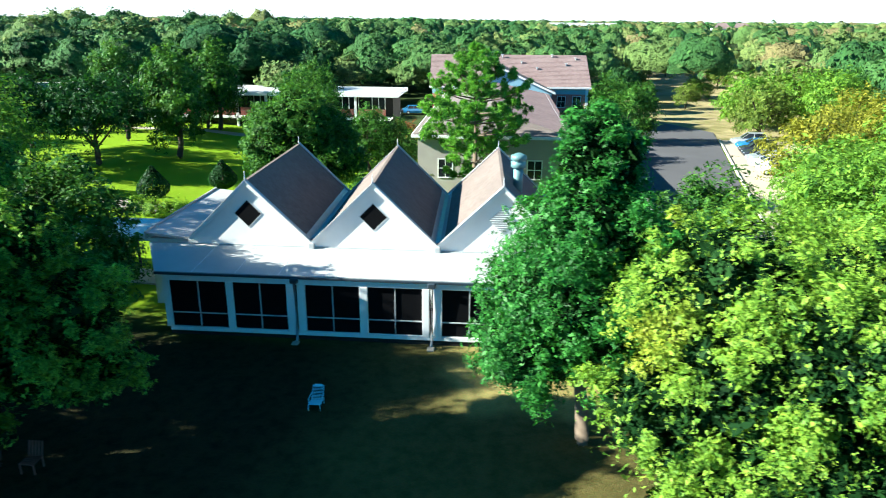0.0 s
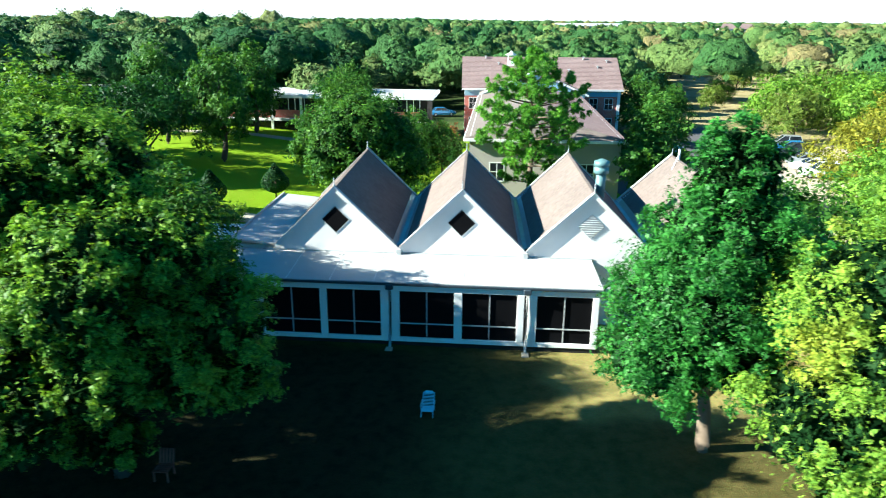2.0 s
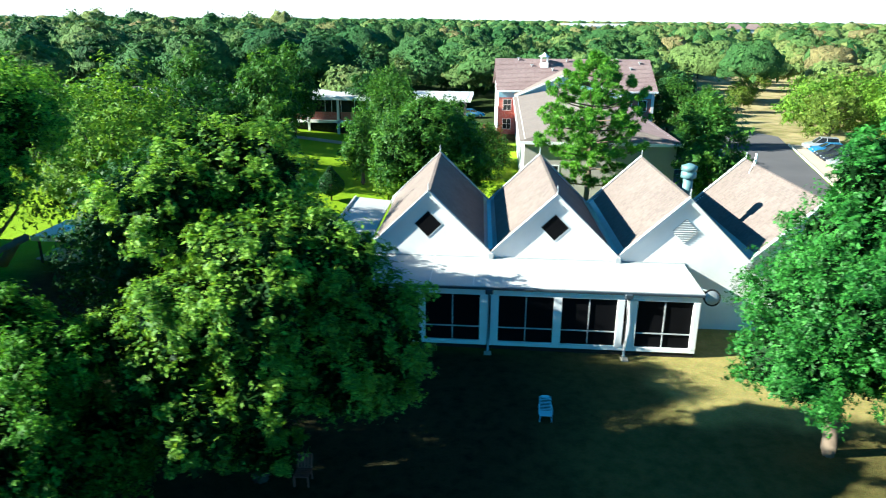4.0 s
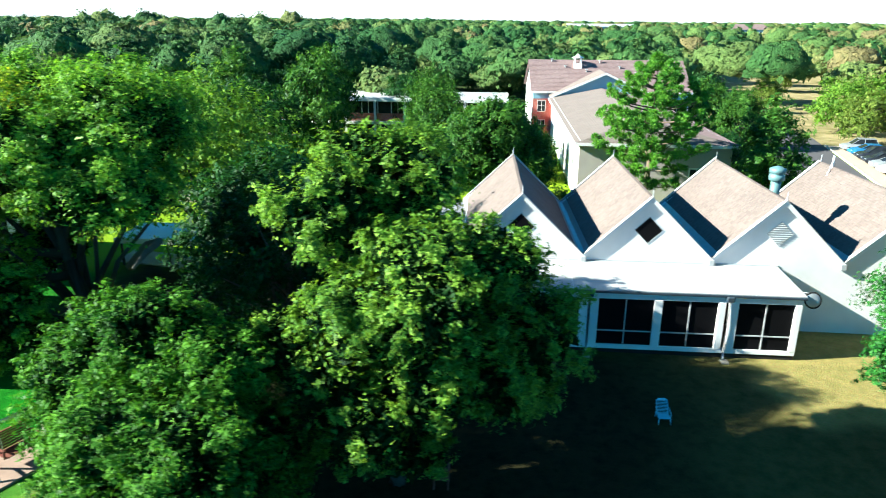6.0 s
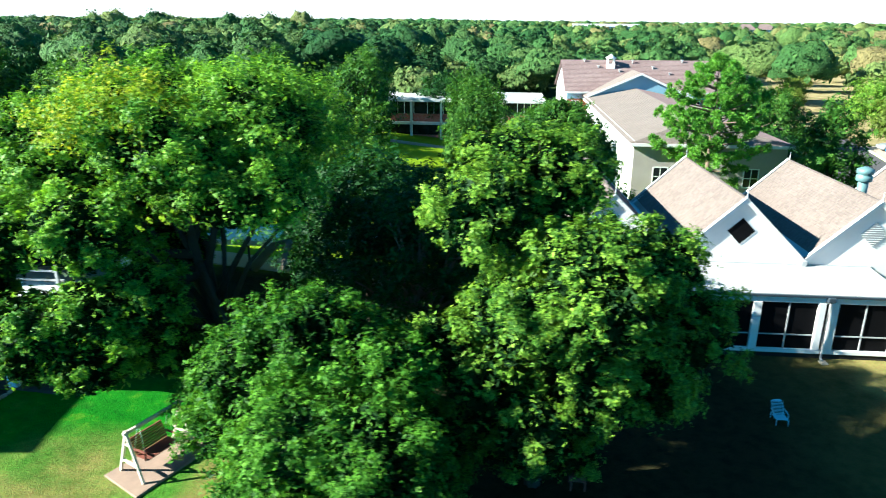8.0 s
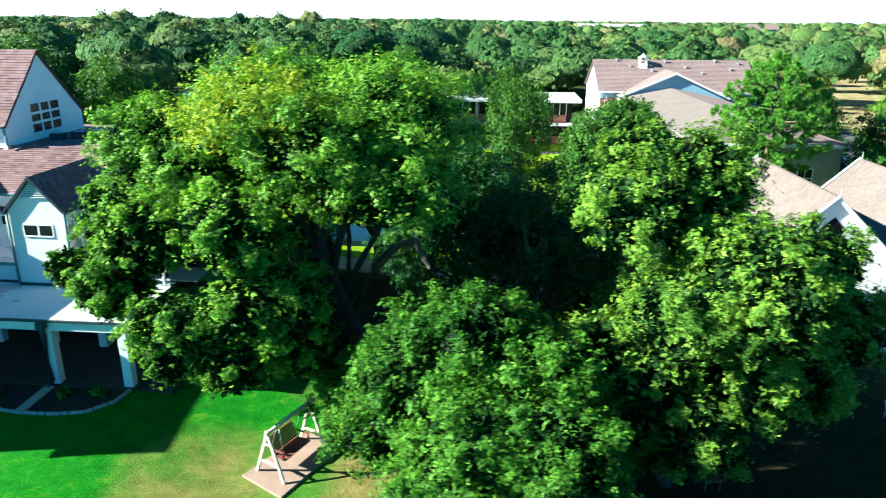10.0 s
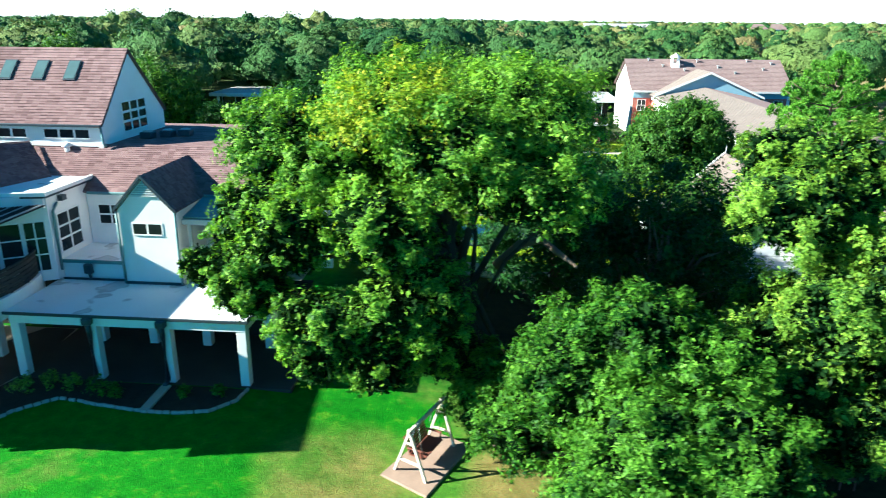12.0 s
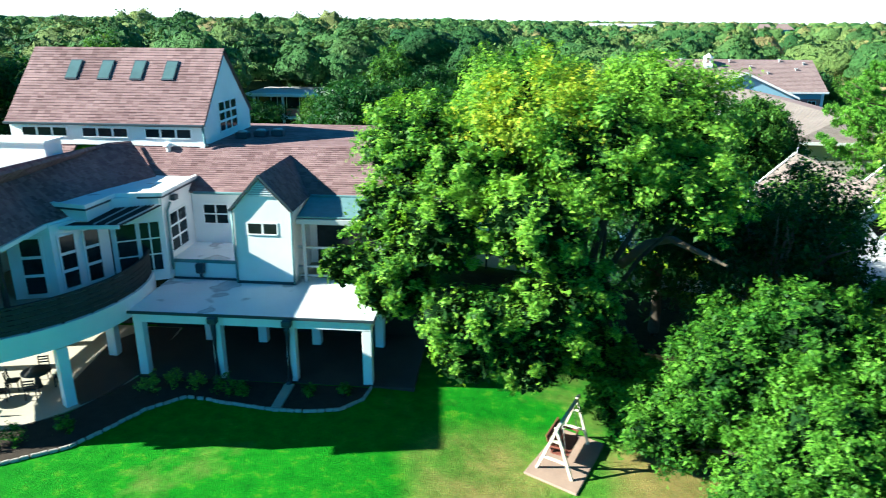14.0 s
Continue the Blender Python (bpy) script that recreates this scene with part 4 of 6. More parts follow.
def woods(name, spots, rings, sides, quads, size, hmin, hmax, seed, label, wide=1.0):
    """Many trees in one mesh: each a crown of bulging boughs with a ragged coat of leaf clumps."""
    rng = np.random.default_rng(seed)
    spots = np.array(spots)
    n = len(spots)
    h = hmin + (hmax - hmin) * rng.random(n) ** 1.3
    r = h * (0.27 + 0.24 * rng.random(n)) * wide
    rise = h * (0.32 + 0.13 * rng.random(n))
    gzz = np.array([ground_z(x, y) for x, y in spots])
    # boughs: directions over a dome, each bulging by its own amount
    L = 18
    k = np.arange(L) + 0.5
    bz = 1.0 - 1.4 * k / L
    ba = k * 2.399963 + rng.random(n)[:, None] * 6.28
    bs = np.sqrt(1 - bz * bz)
    bd = unit(np.stack([bs * np.cos(ba), bs * np.sin(ba), np.broadcast_to(bz, (n, L))], -1) + rng.normal(0, 0.14, (n, L, 3)))
    amp = 0.55 + 0.65 * rng.random((n, L))
    # crown surface
    vz = np.cos(np.linspace(0.12, 2.0, rings))
    va = np.arange(sides) * 2 * np.pi / sides
    vs = np.sqrt(1 - vz * vz)
    d = np.stack([vs[:, None] * np.cos(va), vs[:, None] * np.sin(va), np.broadcast_to(vz[:, None], (rings, sides))], -1).reshape(-1, 3)
    V = len(d)
    d = unit(d[None] + rng.normal(0, 0.5 / sides, (n, V, 3)))
    dot = np.einsum("nvk,nlk->nvl", d, bd)
    bulge = (np.exp((dot - 1) * 9.0) * amp[:, None, :]).max(axis=2)
    rad = 0.62 + 0.40 * bulge + rng.normal(0, 0.03, (n, V))
    ext = np.stack([r, r, rise], 1)[:, None, :]
    mid = np.stack([spots[:, 0], spots[:, 1], gzz + h - rise * 0.95], 1)[:, None, :]
    p = mid + d * rad[:, :, None] * ext
    a = np.arange(rings - 1)[:, None] * sides + np.arange(sides)
    b = np.arange(rings - 1)[:, None] * sides + (np.arange(sides) + 1) % sides
    quad = np.stack([a, a + sides, b + sides, b], -1).reshape(-1, 4)
    Q = (np.arange(n)[:, None, None] * V + quad).reshape(-1, 4)
    hue = np.array([0.5 + 0.9 * noise.noise((x * 0.012, y * 0.012, 3.0)) for x, y in spots])
    tone = np.clip(0.36 + 0.25 * rng.normal(size=n) + 0.25 * (hue - 0.5) + np.where(spots[:, 0] > 25, 0.16, 0.0), 0, 1)
    tint = np.repeat(tone, V)
    verts = p.reshape(-1, 3)
    if quads:
        pick = rng.integers(0, V, (n, quads))
        lp = np.take_along_axis(p, pick[:, :, None], axis=1) + rng.normal(0, 0.10, (n, quads, 3)) * ext
        ld = np.take_along_axis(d, pick[:, :, None], axis=1)
        nrm = unit(ld + rng.normal(0, 0.42, ld.shape)).reshape(-1, 3)
        lv, lq = leaves_at(lp.reshape(-1, 3), nrm, size, rng, 0.8, 0.1)
        Q = np.concatenate([Q, lq + len(verts)])
        verts = np.concatenate([verts, lv])
        tint = np.concatenate([tint, np.repeat(np.clip(tone[:, None] + rng.normal(0, 0.10, (n, quads)), 0, 1).ravel(), 4)])
    me = cloud_mesh(name, verts, Q, FOREST, tint)
    me.polygons.foreach_set("use_smooth", [True] * len(me.polygons))
    return tagged(new(name, me), label, "woods", kind="stuff")


wr = random.Random(5)
near_w, mid_w, far_w = [], [], []


def clear_of_houses(x, y):
    if in_field(x, y) and wr.random() < 0.93:
        return False
    if y < 98 and -44 < x < 18 or -30 < x < 20 and 98 <= y < 120:
        return False
    if -14 < x < 20 and y < 116:
        return False
    if -72 < x < -5 and 86 < y < 101:
        return False
    if 15 <= x < 37 and y < 122:
        return False
    if x > -62 and x < 0 and y < 80:
        return False
    if -95 < x < -44 and y < 86:
        return False
    if 37 <= x < 50 and y < 115:
        return False
    return True


for j in range(3200):
    y = 50 + 210 * wr.random() ** 0.8
    x = -17 + (wr.random() * 2 - 1) * (0.92 * y + 38) - 0.08 * y
    if clear_of_houses(x, y) and all((x - a) ** 2 + (y - b) ** 2 > 54 for a, b in near_w[-300:]):
        near_w.append((x, y))
for j in range(2500):
    y = 255 + 420 * wr.random()
    x = -17 + (wr.random() * 2 - 1) * (0.85 * y) - 0.08 * y
    if not (in_field(x, y) and wr.random() < 0.8):
        mid_w.append((x, y))
for j in range(3300):
    y = 650 * (3300 / 650) ** (wr.random() ** 0.9)
    far_w.append((-17 + (wr.random() * 2 - 1) * (0.8 * y) - 0.08 * y, y))
close_w = [q for q in near_w if q[1] < 135]
near_w = [q for q in near_w if q[1] >= 135]
woods("close_woods", close_w, 10, 18, 420, 0.85, 7.5, 13.5, 95, "mixed green woodland trees behind the buildings", 1.25)
woods("near_woods", near_w, 8, 15, 90, 1.2, 6.5, 13.5, 91, "mixed green woodland trees beyond the lawns", 1.25)
woods("middle_woods", mid_w, 6, 10, 7, 2.2, 7.0, 14.5, 92, "mixed woodland canopy in the middle distance")
woods("far_woods", far_w, 4, 8, 0, 1.0, 8.0, 17.0, 93, "far wooded plain reaching the horizon", 1.7)
woods("tall_woods", [(wr.uniform(-265, -100) + 14 * math.sin(j * 2.1), wr.uniform(345, 400)) for j in range(24)], 10, 16, 220, 1.2, 13.5, 18.0, 94, "row of taller trees rising above the horizon", 1.05)

# ---- gabled hall with a screened porch ----
AX = [-13.2, -6.45, 0.3, 7.05]
HALF, YF, YB, ZA, ZV, SHEAR = 3.375, 34.6, 45.8, 5.62, 2.35, -0.35
HALL_BASE = -1.65
hall = thing("gabled_hall", (-6.4, 40.0, HALL_BASE), "white hall with four steep gables, tan shingles and a screened porch", "building")


def back(x):
    return x + SHEAR


for i, ax in enumerate(AX):
    # front and rear gable walls
    for y0, y1, sh in ((YF, YF + 0.28, 0.0), (YB - 0.28, YB, SHEAR)):
        prism("gable_wall", [(ax - HALF + sh, y0, HALL_BASE), (ax + HALF + sh, y0, HALL_BASE), (ax + HALF + sh, y0, ZV), (ax + sh, y0, ZA - 0.06), (ax - HALF + sh, y0, ZV)], (0, y1 - y0, 0), WHITE, hall)
    g = 0.36                                   # half width of the metal valley
    zg = ZV + g * (ZA - ZV) / HALF
    for side, lab in ((-1, "left"), (1, "right")):
        x0 = ax + side * (HALF - g)
        courses("roof_slope", (x0, YF - 0.10, zg), (back(x0), YB + 0.12, zg), (back(ax), YB + 0.12, ZA), (ax, YF - 0.10, ZA), TAN_SHINGLE, hall, 0.16, 0.008)
        # white rake boards on both gable ends
        for yy, sh in ((YF - 0.16, 0.0), (YB + 0.12, SHEAR)):
            e = ax + side * HALF + sh
            t = 0.20
            prism("rake_board", [(ax + sh, yy, ZA + 0.06), (e, yy, ZV + 0.06), (e, yy, ZV - t), (ax + sh, yy, ZA - t)], (0, 0.07, 0), TRIM, hall)
            prism("rake_cap", [(ax + sh, yy - 0.05, ZA + 0.062), (e, yy - 0.05, ZV + 0.062), (e, yy - 0.05, ZV + 0.105), (ax + sh, yy - 0.05, ZA + 0.105)], (0, 0.28, 0), GREYTRIM, hall, "grey metal edge cap")
    bar("ridge_cap", (ax, YF - 0.1, ZA + 0.03), (back(ax), YB + 0.12, ZA + 0.03), 0.16, 0.05, TAN_SHINGLE, hall)
    for yy, sh in ((YF - 0.1, 0.0), (YB, SHEAR)):
        tube("finial", [(ax + sh, yy, ZA), (ax + sh, yy, ZA + 0.16), (ax + sh, yy, ZA + 0.55)], [0.05, 0.035, 0.012], GREYTRIM, hall, 6)
for i in range(5):
    vx = AX[0] - HALF + i * 2 * HALF
    if 0 < i < 4:
        prism("valley_gutter", [(vx - 0.38, YF - 0.12, ZV + 0.37), (vx - 0.28, YF - 0.12, ZV + 0.10), (vx + 0.28, YF - 0.12, ZV + 0.10), (vx + 0.38, YF - 0.12, ZV + 0.37), (vx, YF - 0.12, ZV - 0.02)], (SHEAR, YB - YF + 0.24, 0), METAL, hall, "pale metal valley between two roofs")
    if 0 < i:
        box("rain_hopper", (vx - 0.16, YF - 0.24, ZV - 0.34), (vx + 0.16, YF - 0.02, ZV + 0.02), GREYTRIM, hall, 0.03, "grey metal rain hopper")
# diamond openings and the diamond louvre
for k, (ax, zc) in enumerate(zip(AX[:3], (3.86, 3.86, 3.87))):
    cx = ax - 0.02
    r = 0.74 if k < 2 else 0.66
    y = YF - 0.004
    if k < 2:
        d = prism("diamond_window", [(cx, y, zc - r), (cx + r, y, zc), (cx, y, zc + r), (cx - r, y, zc)], (0, -0.012, 0), SCREEN, hall, "dark diamond window")
    else:
        d = prism("louvre", [(cx, y, zc - r), (cx + r, y, zc), (cx, y, zc + r), (cx - r, y, zc)], (0, -0.012, 0), GREYTRIM, hall, "pale diamond louvre vent")
        for j in range(11):
            z = zc - r + (j + 0.5) * 2 * r / 11
            w = r - abs(z - zc)
            bar("slat", (cx - w, y - 0.03, z), (cx + w, y - 0.03, z), 0.075, 0.02, TRIM, d)
    for a, b in (((cx, zc - r), (cx + r, zc)), ((cx + r, zc), (cx, zc + r)), ((cx, zc + r), (cx - r, zc)), ((cx - r, zc), (cx, zc - r))):
        bar("frame", (a[0], y - 0.012, a[1]), (b[0], y - 0.012, b[1]), 0.02, 0.035, GREYTRIM, d)
# side walls
box("side_wall", (AX[0] - HALF, YF + 0.28, HALL_BASE), (AX[0] - HALF + 0.28, YB - 0.28, ZV), WHITE, hall, 0)
box("side_wall", (AX[3] + HALF - 0.28, YF + 0.28, HALL_BASE), (AX[3] + HALF, YB - 0.28, ZV), WHITE, hall, 0)
# low white roof along the west side
prism("side_roof", [(-16.6, 34.75, 2.22), (-19.1, 34.75, 2.42), (-19.3, 45.2, 2.42), (-16.9, 45.2, 2.22)], (0, 0, 0.14), WHITEROOF, hall, "low white metal side roof")
prism("side_fascia", [(-19.1, 34.75, 2.20), (-19.3, 45.2, 2.20), (-19.3, 45.2, 2.66), (-19.1, 34.75, 2.66)], (-0.10, 0, 0), GREYTRIM, hall)
box("side_room_wall", (-19.0, 34.9, HALL_BASE), (-18.75, 45.0, 2.21), WHITE, hall, 0)
box("side_room_wall", (-18.75, 34.9, HALL_BASE), (-16.6, 35.15, 2.21), WHITE, hall, 0)
# porch roof
PX0, PX1, PY = -18.9, 0.45, 31.15
prism("porch_roof", [(-16.9, PY - 0.12, 1.70), (PX1 + 0.14, PY - 0.12, 1.70), (PX1 - 0.05, YF - 0.01, 2.0), (PX0, YF - 0.01, 2.0)], (0, 0, 0.07), WHITEROOF, hall, "white metal porch roof")
for k in range(1, 8):
    x = -17.2 + k * 2.2
    bar("roof_seam", (x, PY - 0.12, 1.775), (x, YF - 0.05, 2.075), 0.02, 0.012, TRIM, hall)
box("gutter", (-16.9, PY - 0.22, 1.62), (PX1 + 0.16, PY - 0.125, 1.74), DARKTRIM, hall, 0.02, "dark metal eaves gutter")
box("porch_beam", (-16.55, PY - 0.10, 1.30), (PX1, PY + 0.12, 1.66), TRIM, hall, 0.015)
box("wall_flashing", (PX0 + 1.6, YF - 0.05, 2.07), (PX1, YF - 0.005, 2.13), GREYTRIM, hall, 0.0)
box("porch_sill", (-16.4, PY - 0.10, -1.42), (PX1, PY + 0.12, -1.20), TRIM, hall, 0.015)
# plinth and back wall near black, porch shade put into their colour
box("porch_plinth", (-16.4, PY - 0.04, -1.75), (PX1 - 0.02, PY + 0.10, -1.42), RECESS_SHADE, hall, 0)
box("porch_floor", (-16.4, PY + 0.10, -1.55), (PX1 - 0.1, YF - 0.01, -1.35), CONCRETE, hall, 0)
box("porch_back_wall", (-16.5, YF - 0.05, -1.35), (0.2, YF - 0.01, 1.7), RECESS_SHADE, hall, 0)
POSTS = [(-16.4, 0.30), (-13.16, 0.34), (-10.05, 0.42), (-9.52, 0.40), (-6.40, 0.40), (-3.33, 0.34), (-2.75, 0.42), (0.30, 0.30)]
for x, w in POSTS:
    box("porch_post", (x - w / 2, PY - 0.12, -1.21), (x + w / 2, PY + 0.13, 1.31), TRIM, hall, 0.015)
for x0, x1 in ((-16.25, -13.33), (-12.99, -10.26), (-9.32, -6.60), (-6.20, -3.50), (-2.54, 0.15)):
    s = box("screen", (x0, PY + 0.03, -1.20), (x1, PY + 0.05, 1.30), SCREEN, hall, 0, "dark insect screen panel")
    xm = (x0 + x1) / 2
    box("mullion", (xm - 0.025, PY - 0.03, -1.20), (xm + 0.025, PY + 0.028, 1.30), GREYTRIM, s, 0)
    box("transom", (x0, PY - 0.04, -0.47), (x1, PY - 0.001, -0.41), GREYTRIM, s, 0)
for x in (-9.80, -3.03):
    box("hopper", (x - 0.19, PY - 0.34, 1.42), (x + 0.19, PY - 0.06, 1.68), DARKTRIM, hall, 0.04, "dark metal rain hopper")
    tube("downspout", [(x, PY - 0.19, 1.5), (x, PY - 0.18, -1.45), (x, PY - 0.24, -1.58), (x, PY - 0.36, -1.63)], 0.065, GREYTRIM, hall, 8, "grey downspout")
    box("splash_block", (x - 0.18, PY - 0.8, -1.70), (x + 0.18, PY - 0.35, -1.61), CONCRETE, hall, 0.03)
# east end: side wall of the porch, convex mirror on an arm, and a small conduit
box("porch_end_wall", (PX1 - 0.14, PY + 0.131, -1.6), (PX1 - 0.02, YF - 0.06, 1.68), TRIM, hall, 0)
mir = thing("convex_mirror", (1.05, 31.5, 1.45), "round convex mirror with a black rim on a wall arm", "mirror")
tube("arm", [(0.5, 31.7, 1.75), (0.8, 31.6, 1.78), (1.0, 31.5, 1.5)], 0.03, GREYTRIM, mir)
bm = bmesh.new()
bmesh.ops.create_uvsphere(bm, u_segments=24, v_segments=10, radius=0.36, matrix=Matrix.Translation((1.05, 31.45, 1.45)) @ Matrix.Rotation(radians(-20), 4, "X") @ Matrix.Diagonal((1, 0.25, 1, 1)))
part("mirror_dome", bm, METAL, mir, "silver dome", True)
ring = [Vector((1.05, 31.45, 1.45)) + Matrix.Rotation(radians(-20), 3, "X") @ Vector((0.38 * math.cos(a), 0, 0.38 * math.sin(a))) for a in np.linspace(0, 2 * math.pi, 25)]
tube("rim", ring, 0.05, TYRE, mir, 6, "black rim")
# flue and television mast on the roofs
flue = thing("roof_flue", (1.1, 38.3, 4.8), "ribbed blue-grey metal flue on the roof", "chimney")
tube("pipe", [(1.1, 38.3, 4.5), (1.1, 38.3, 5.9)], 0.27, TEAL, flue, 14)
tube("cowl", [(1.1, 38.3, 5.88), (1.1, 38.3, 5.95), (1.1, 38.3, 6.25), (1.1, 38.3, 6.3), (1.1, 38.3, 6.36), (1.1, 38.3, 6.6), (1.1, 38.3, 6.66), (1.1, 38.3, 6.74)], [0.27, 0.42, 0.42, 0.30, 0.44, 0.44, 0.30, 0.12], TEAL, flue, 14)
mast = thing("roof_vent_pipe", (6.7, 44.0, 5.2), "thin white vent pipe with a brace on the roof ridge", "vent pipe")
tube("pipe", [(6.75, 44.2, 5.3), (6.75, 44.2, 6.35)], 0.07, TRIM, mast)
tube("brace", [(6.1, 43.6, 4.7), (6.75, 44.2, 6.1)], 0.035, TRIM, mast)

# ---- two-storey house ----
house = thing("two_storey_house", (-46.0, 28.0, 0.0), "white two-storey house with red-brown shingles and a columned porch", "building")
CY = 21.9
for x in (-48.2, -44.95, -41.9, -38.8):
    box("column", (x - 0.19, CY - 0.19, 0), (x + 0.19, CY + 0.19, 2.46), TRIM, house, 0.02)
for x in (-46.8, -44.3, -41.8, -38.9):
    box("inner_column", (x - 0.2, 25.1, 0), (x + 0.2, 25.5, 2.46), TRIM, house, 0.02)
box("porch_beam", (-48.4, CY - 0.2, 2.42), (-38.6, CY + 0.2, 2.80), TRIM, house, 0.015)
box("porch_beam", (-38.98, CY + 0.2, 2.42), (-38.6, 26.0, 2.80), TRIM, house, 0.015)
prism("porch_flat_roof", [(-48.5, CY - 0.26, 2.80), (-38.52, CY - 0.26, 2.80), (-38.52, 26.15, 2.80), (-48.5, 26.15, 2.80)], (0, 0, 0.12), MEMBRANE, house, "pale flat roof with dried puddle stains")
box("roof_edge", (-48.54, CY - 0.33, 2.82), (-38.46, CY - 0.265, 2.94), DARKTRIM, house, 0.01, "dark metal drip edge")
box("roof_edge", (-38.515, CY - 0.26, 2.82), (-38.46, 26.15, 2.94), DARKTRIM, house, 0.01)
for x in (-44.99, -41.96):
    box("hopper", (x - 0.2, CY - 0.5, 2.55), (x + 0.2, CY - 0.21, 2.85), DARKTRIM, house, 0.05, "dark rain hopper")
    tube("downspout", [(x - 0.02, CY - 0.34, 2.6), (x - 0.02, CY - 0.28, 2.2), (x - 0.02, CY - 0.28, 0.25), (x - 0.02, CY - 0.6, 0.08)], 0.11, DARKTRIM, house, 8, "dark downspout")
# ground floor behind the porch, its shade painted near black on wall and slab
box("ground_wall", (-50.0, 26.4, 0), (-37.2, 26.7, 2.79), RECESS_SHADE, house, 0)
box("porch_slab", (-48.6, CY - 0.3, -0.3), (-36.9, 26.4, 0.045), PAVE_SHADE, house, 0.02)
for x in (-47.6, -45.6, -43.0, -40.6):
    window(house, (x, 26.4, 0.9), (1, 0, 0), 1.3, 1.1, 2, 1)
# upper floor: main wall, gabled bay with louvre and double window
box("upper_wall", (-48.3, 28.0, 2.93), (-36.6, 28.25, 6.42), WHITE, house, 0)
BX0, BX1, BY = -45.2, -42.65, 25.15
prism("bay_front", [(BX0, BY, 2.93), (BX1, BY, 2.93), (BX1, BY, 6.42), ((BX0 + BX1) / 2, BY, 7.78), (BX0, BY, 6.42)], (0, 0.25, 0), WHITE, house)
box("bay_side", (BX0, BY + 0.25, 2.93), (BX0 + 0.22, 28.0, 6.42), WHITE, house, 0)
box("bay_side", (BX1 - 0.22, BY + 0.25, 2.93), (BX1, 28.0, 6.42), WHITE, house, 0)
bmx = (BX0 + BX1) / 2
courses("bay_roof", (BX0 - 0.14, BY - 0.12, 6.30), (BX0 - 0.14, 28.4, 6.30), (bmx, 30.3, 7.86), (bmx, BY - 0.12, 7.86), RED_SHINGLE, house)
courses("bay_roof", (BX1 + 0.14, BY - 0.12, 6.30), (BX1 + 0.14, 28.4, 6.30), (bmx, 30.3, 7.86), (bmx, BY - 0.12, 7.86), RED_SHINGLE, house)
for sx in (BX0 - 0.14, BX1 + 0.14):
    prism("bay_rake", [(bmx, BY - 0.16, 7.90), (sx, BY - 0.16, 6.34), (sx, BY - 0.16, 6.20), (bmx, BY - 0.16, 7.74)], (0, 0.05, 0), DARKTRIM, house)
lv = prism("gable_louvre", [(bmx - 0.62, BY - 0.004, 6.92), (bmx + 0.62, BY - 0.004, 6.92), (bmx, BY - 0.004, 7.60)], (0, -0.012, 0), GREYTRIM, house, "triangular louvre vent")
for j in range(6):
    z = 6.96 + j * 0.1
    w = 0.62 * (1 - (z - 6.92) / 0.68)
    bar("slat", (bmx - w, BY - 0.04, z), (bmx + w, BY - 0.04, z), 0.06, 0.02, TRIM, lv)
window(house, (-44.57, BY, 5.24), (1, 0, 0), 1.27, 0.46, 2, 1, 0.055, 0.09, proud=0.02)
for sx in (BX0 - 0.02, BX1 + 0.02):
    tube("downspout", [(sx, BY - 0.07, 6.25), (sx, BY - 0.06, 2.98)], 0.055, TEAL, house, 8, "blue-grey downspout")
window(house, (-47.75, 28.0, 4.82), (1, 0, 0), 1.15, 0.9, 2, 2, 0.07, 0.07)
box("roof_flashing", (BX0 - 0.06, BY - 0.05, 2.921), (BX1 + 0.06, BY - 0.003, 3.04), DARKTRIM, house, 0, "dark metal flashing")
box("roof_flashing", (-48.3, 25.36, 2.921), (BX0 - 0.07, 25.398, 3.02), DARKTRIM, house, 0)
# raised roof terrace west of the bay
box("terrace_block", (-48.3, 25.5, 2.93), (BX0 - 0.002, 27.99, 3.78), WHITE, house, 0)
prism("terrace_roof", [(-48.3, 25.45, 3.782), (BX0 - 0.06, 25.45, 3.782), (BX0 - 0.06, 27.98, 3.782), (-48.3, 27.98, 3.782)], (0, 0, 0.05), MEMBRANE, house)
box("terrace_edge", (-48.3, 25.40, 3.70), (BX0 - 0.06, 25.445, 3.86), TEAL, house, 0.005)
box("hopper", (-47.2, 25.18, 3.25), (-46.8, 25.395, 3.72), DARKTRIM, house, 0.05)
tube("downspout", [(-47.0, 25.3, 3.3), (-47.0, 25.38, 2.96)], 0.07, DARKTRIM, house)
# bay with flat parapet roof and tall window to the west
prism("parapet_block", [(-48.35, 25.15, 3.0), (-48.35, 28.4, 3.0), (-52.4, 28.9, 3.0), (-50.25, 24.1, 3.0)], (0, 0, 3.86), WHITE, house)
prism("parapet_cap", [(-48.22, 24.95, 6.862), (-48.22, 28.6, 6.862), (-52.6, 29.0, 6.862), (-51.8, 22.9, 6.862), (-50.24, 22.6, 6.862), (-50.1, 24.6, 6.862)], (0, 0, 0.07), MEMBRANE, house, "flat white parapet roof")
prism("parapet_front", [(-51.75, 22.95, 6.3), (-50.26, 22.66, 6.3), (-50.12, 24.55, 6.3), (-48.4, 25.0, 6.3), (-48.4, 25.3, 6.3), (-51.7, 25.3, 6.3)], (0, 0, 0.56), WHITE, house)
prism("parapet_edge", [(-48.21, 24.94, 6.78), (-48.21, 28.6, 6.78), (-48.16, 28.6, 6.78), (-48.16, 24.9, 6.78)], (0, 0, 0.08), DARKTRIM, house)
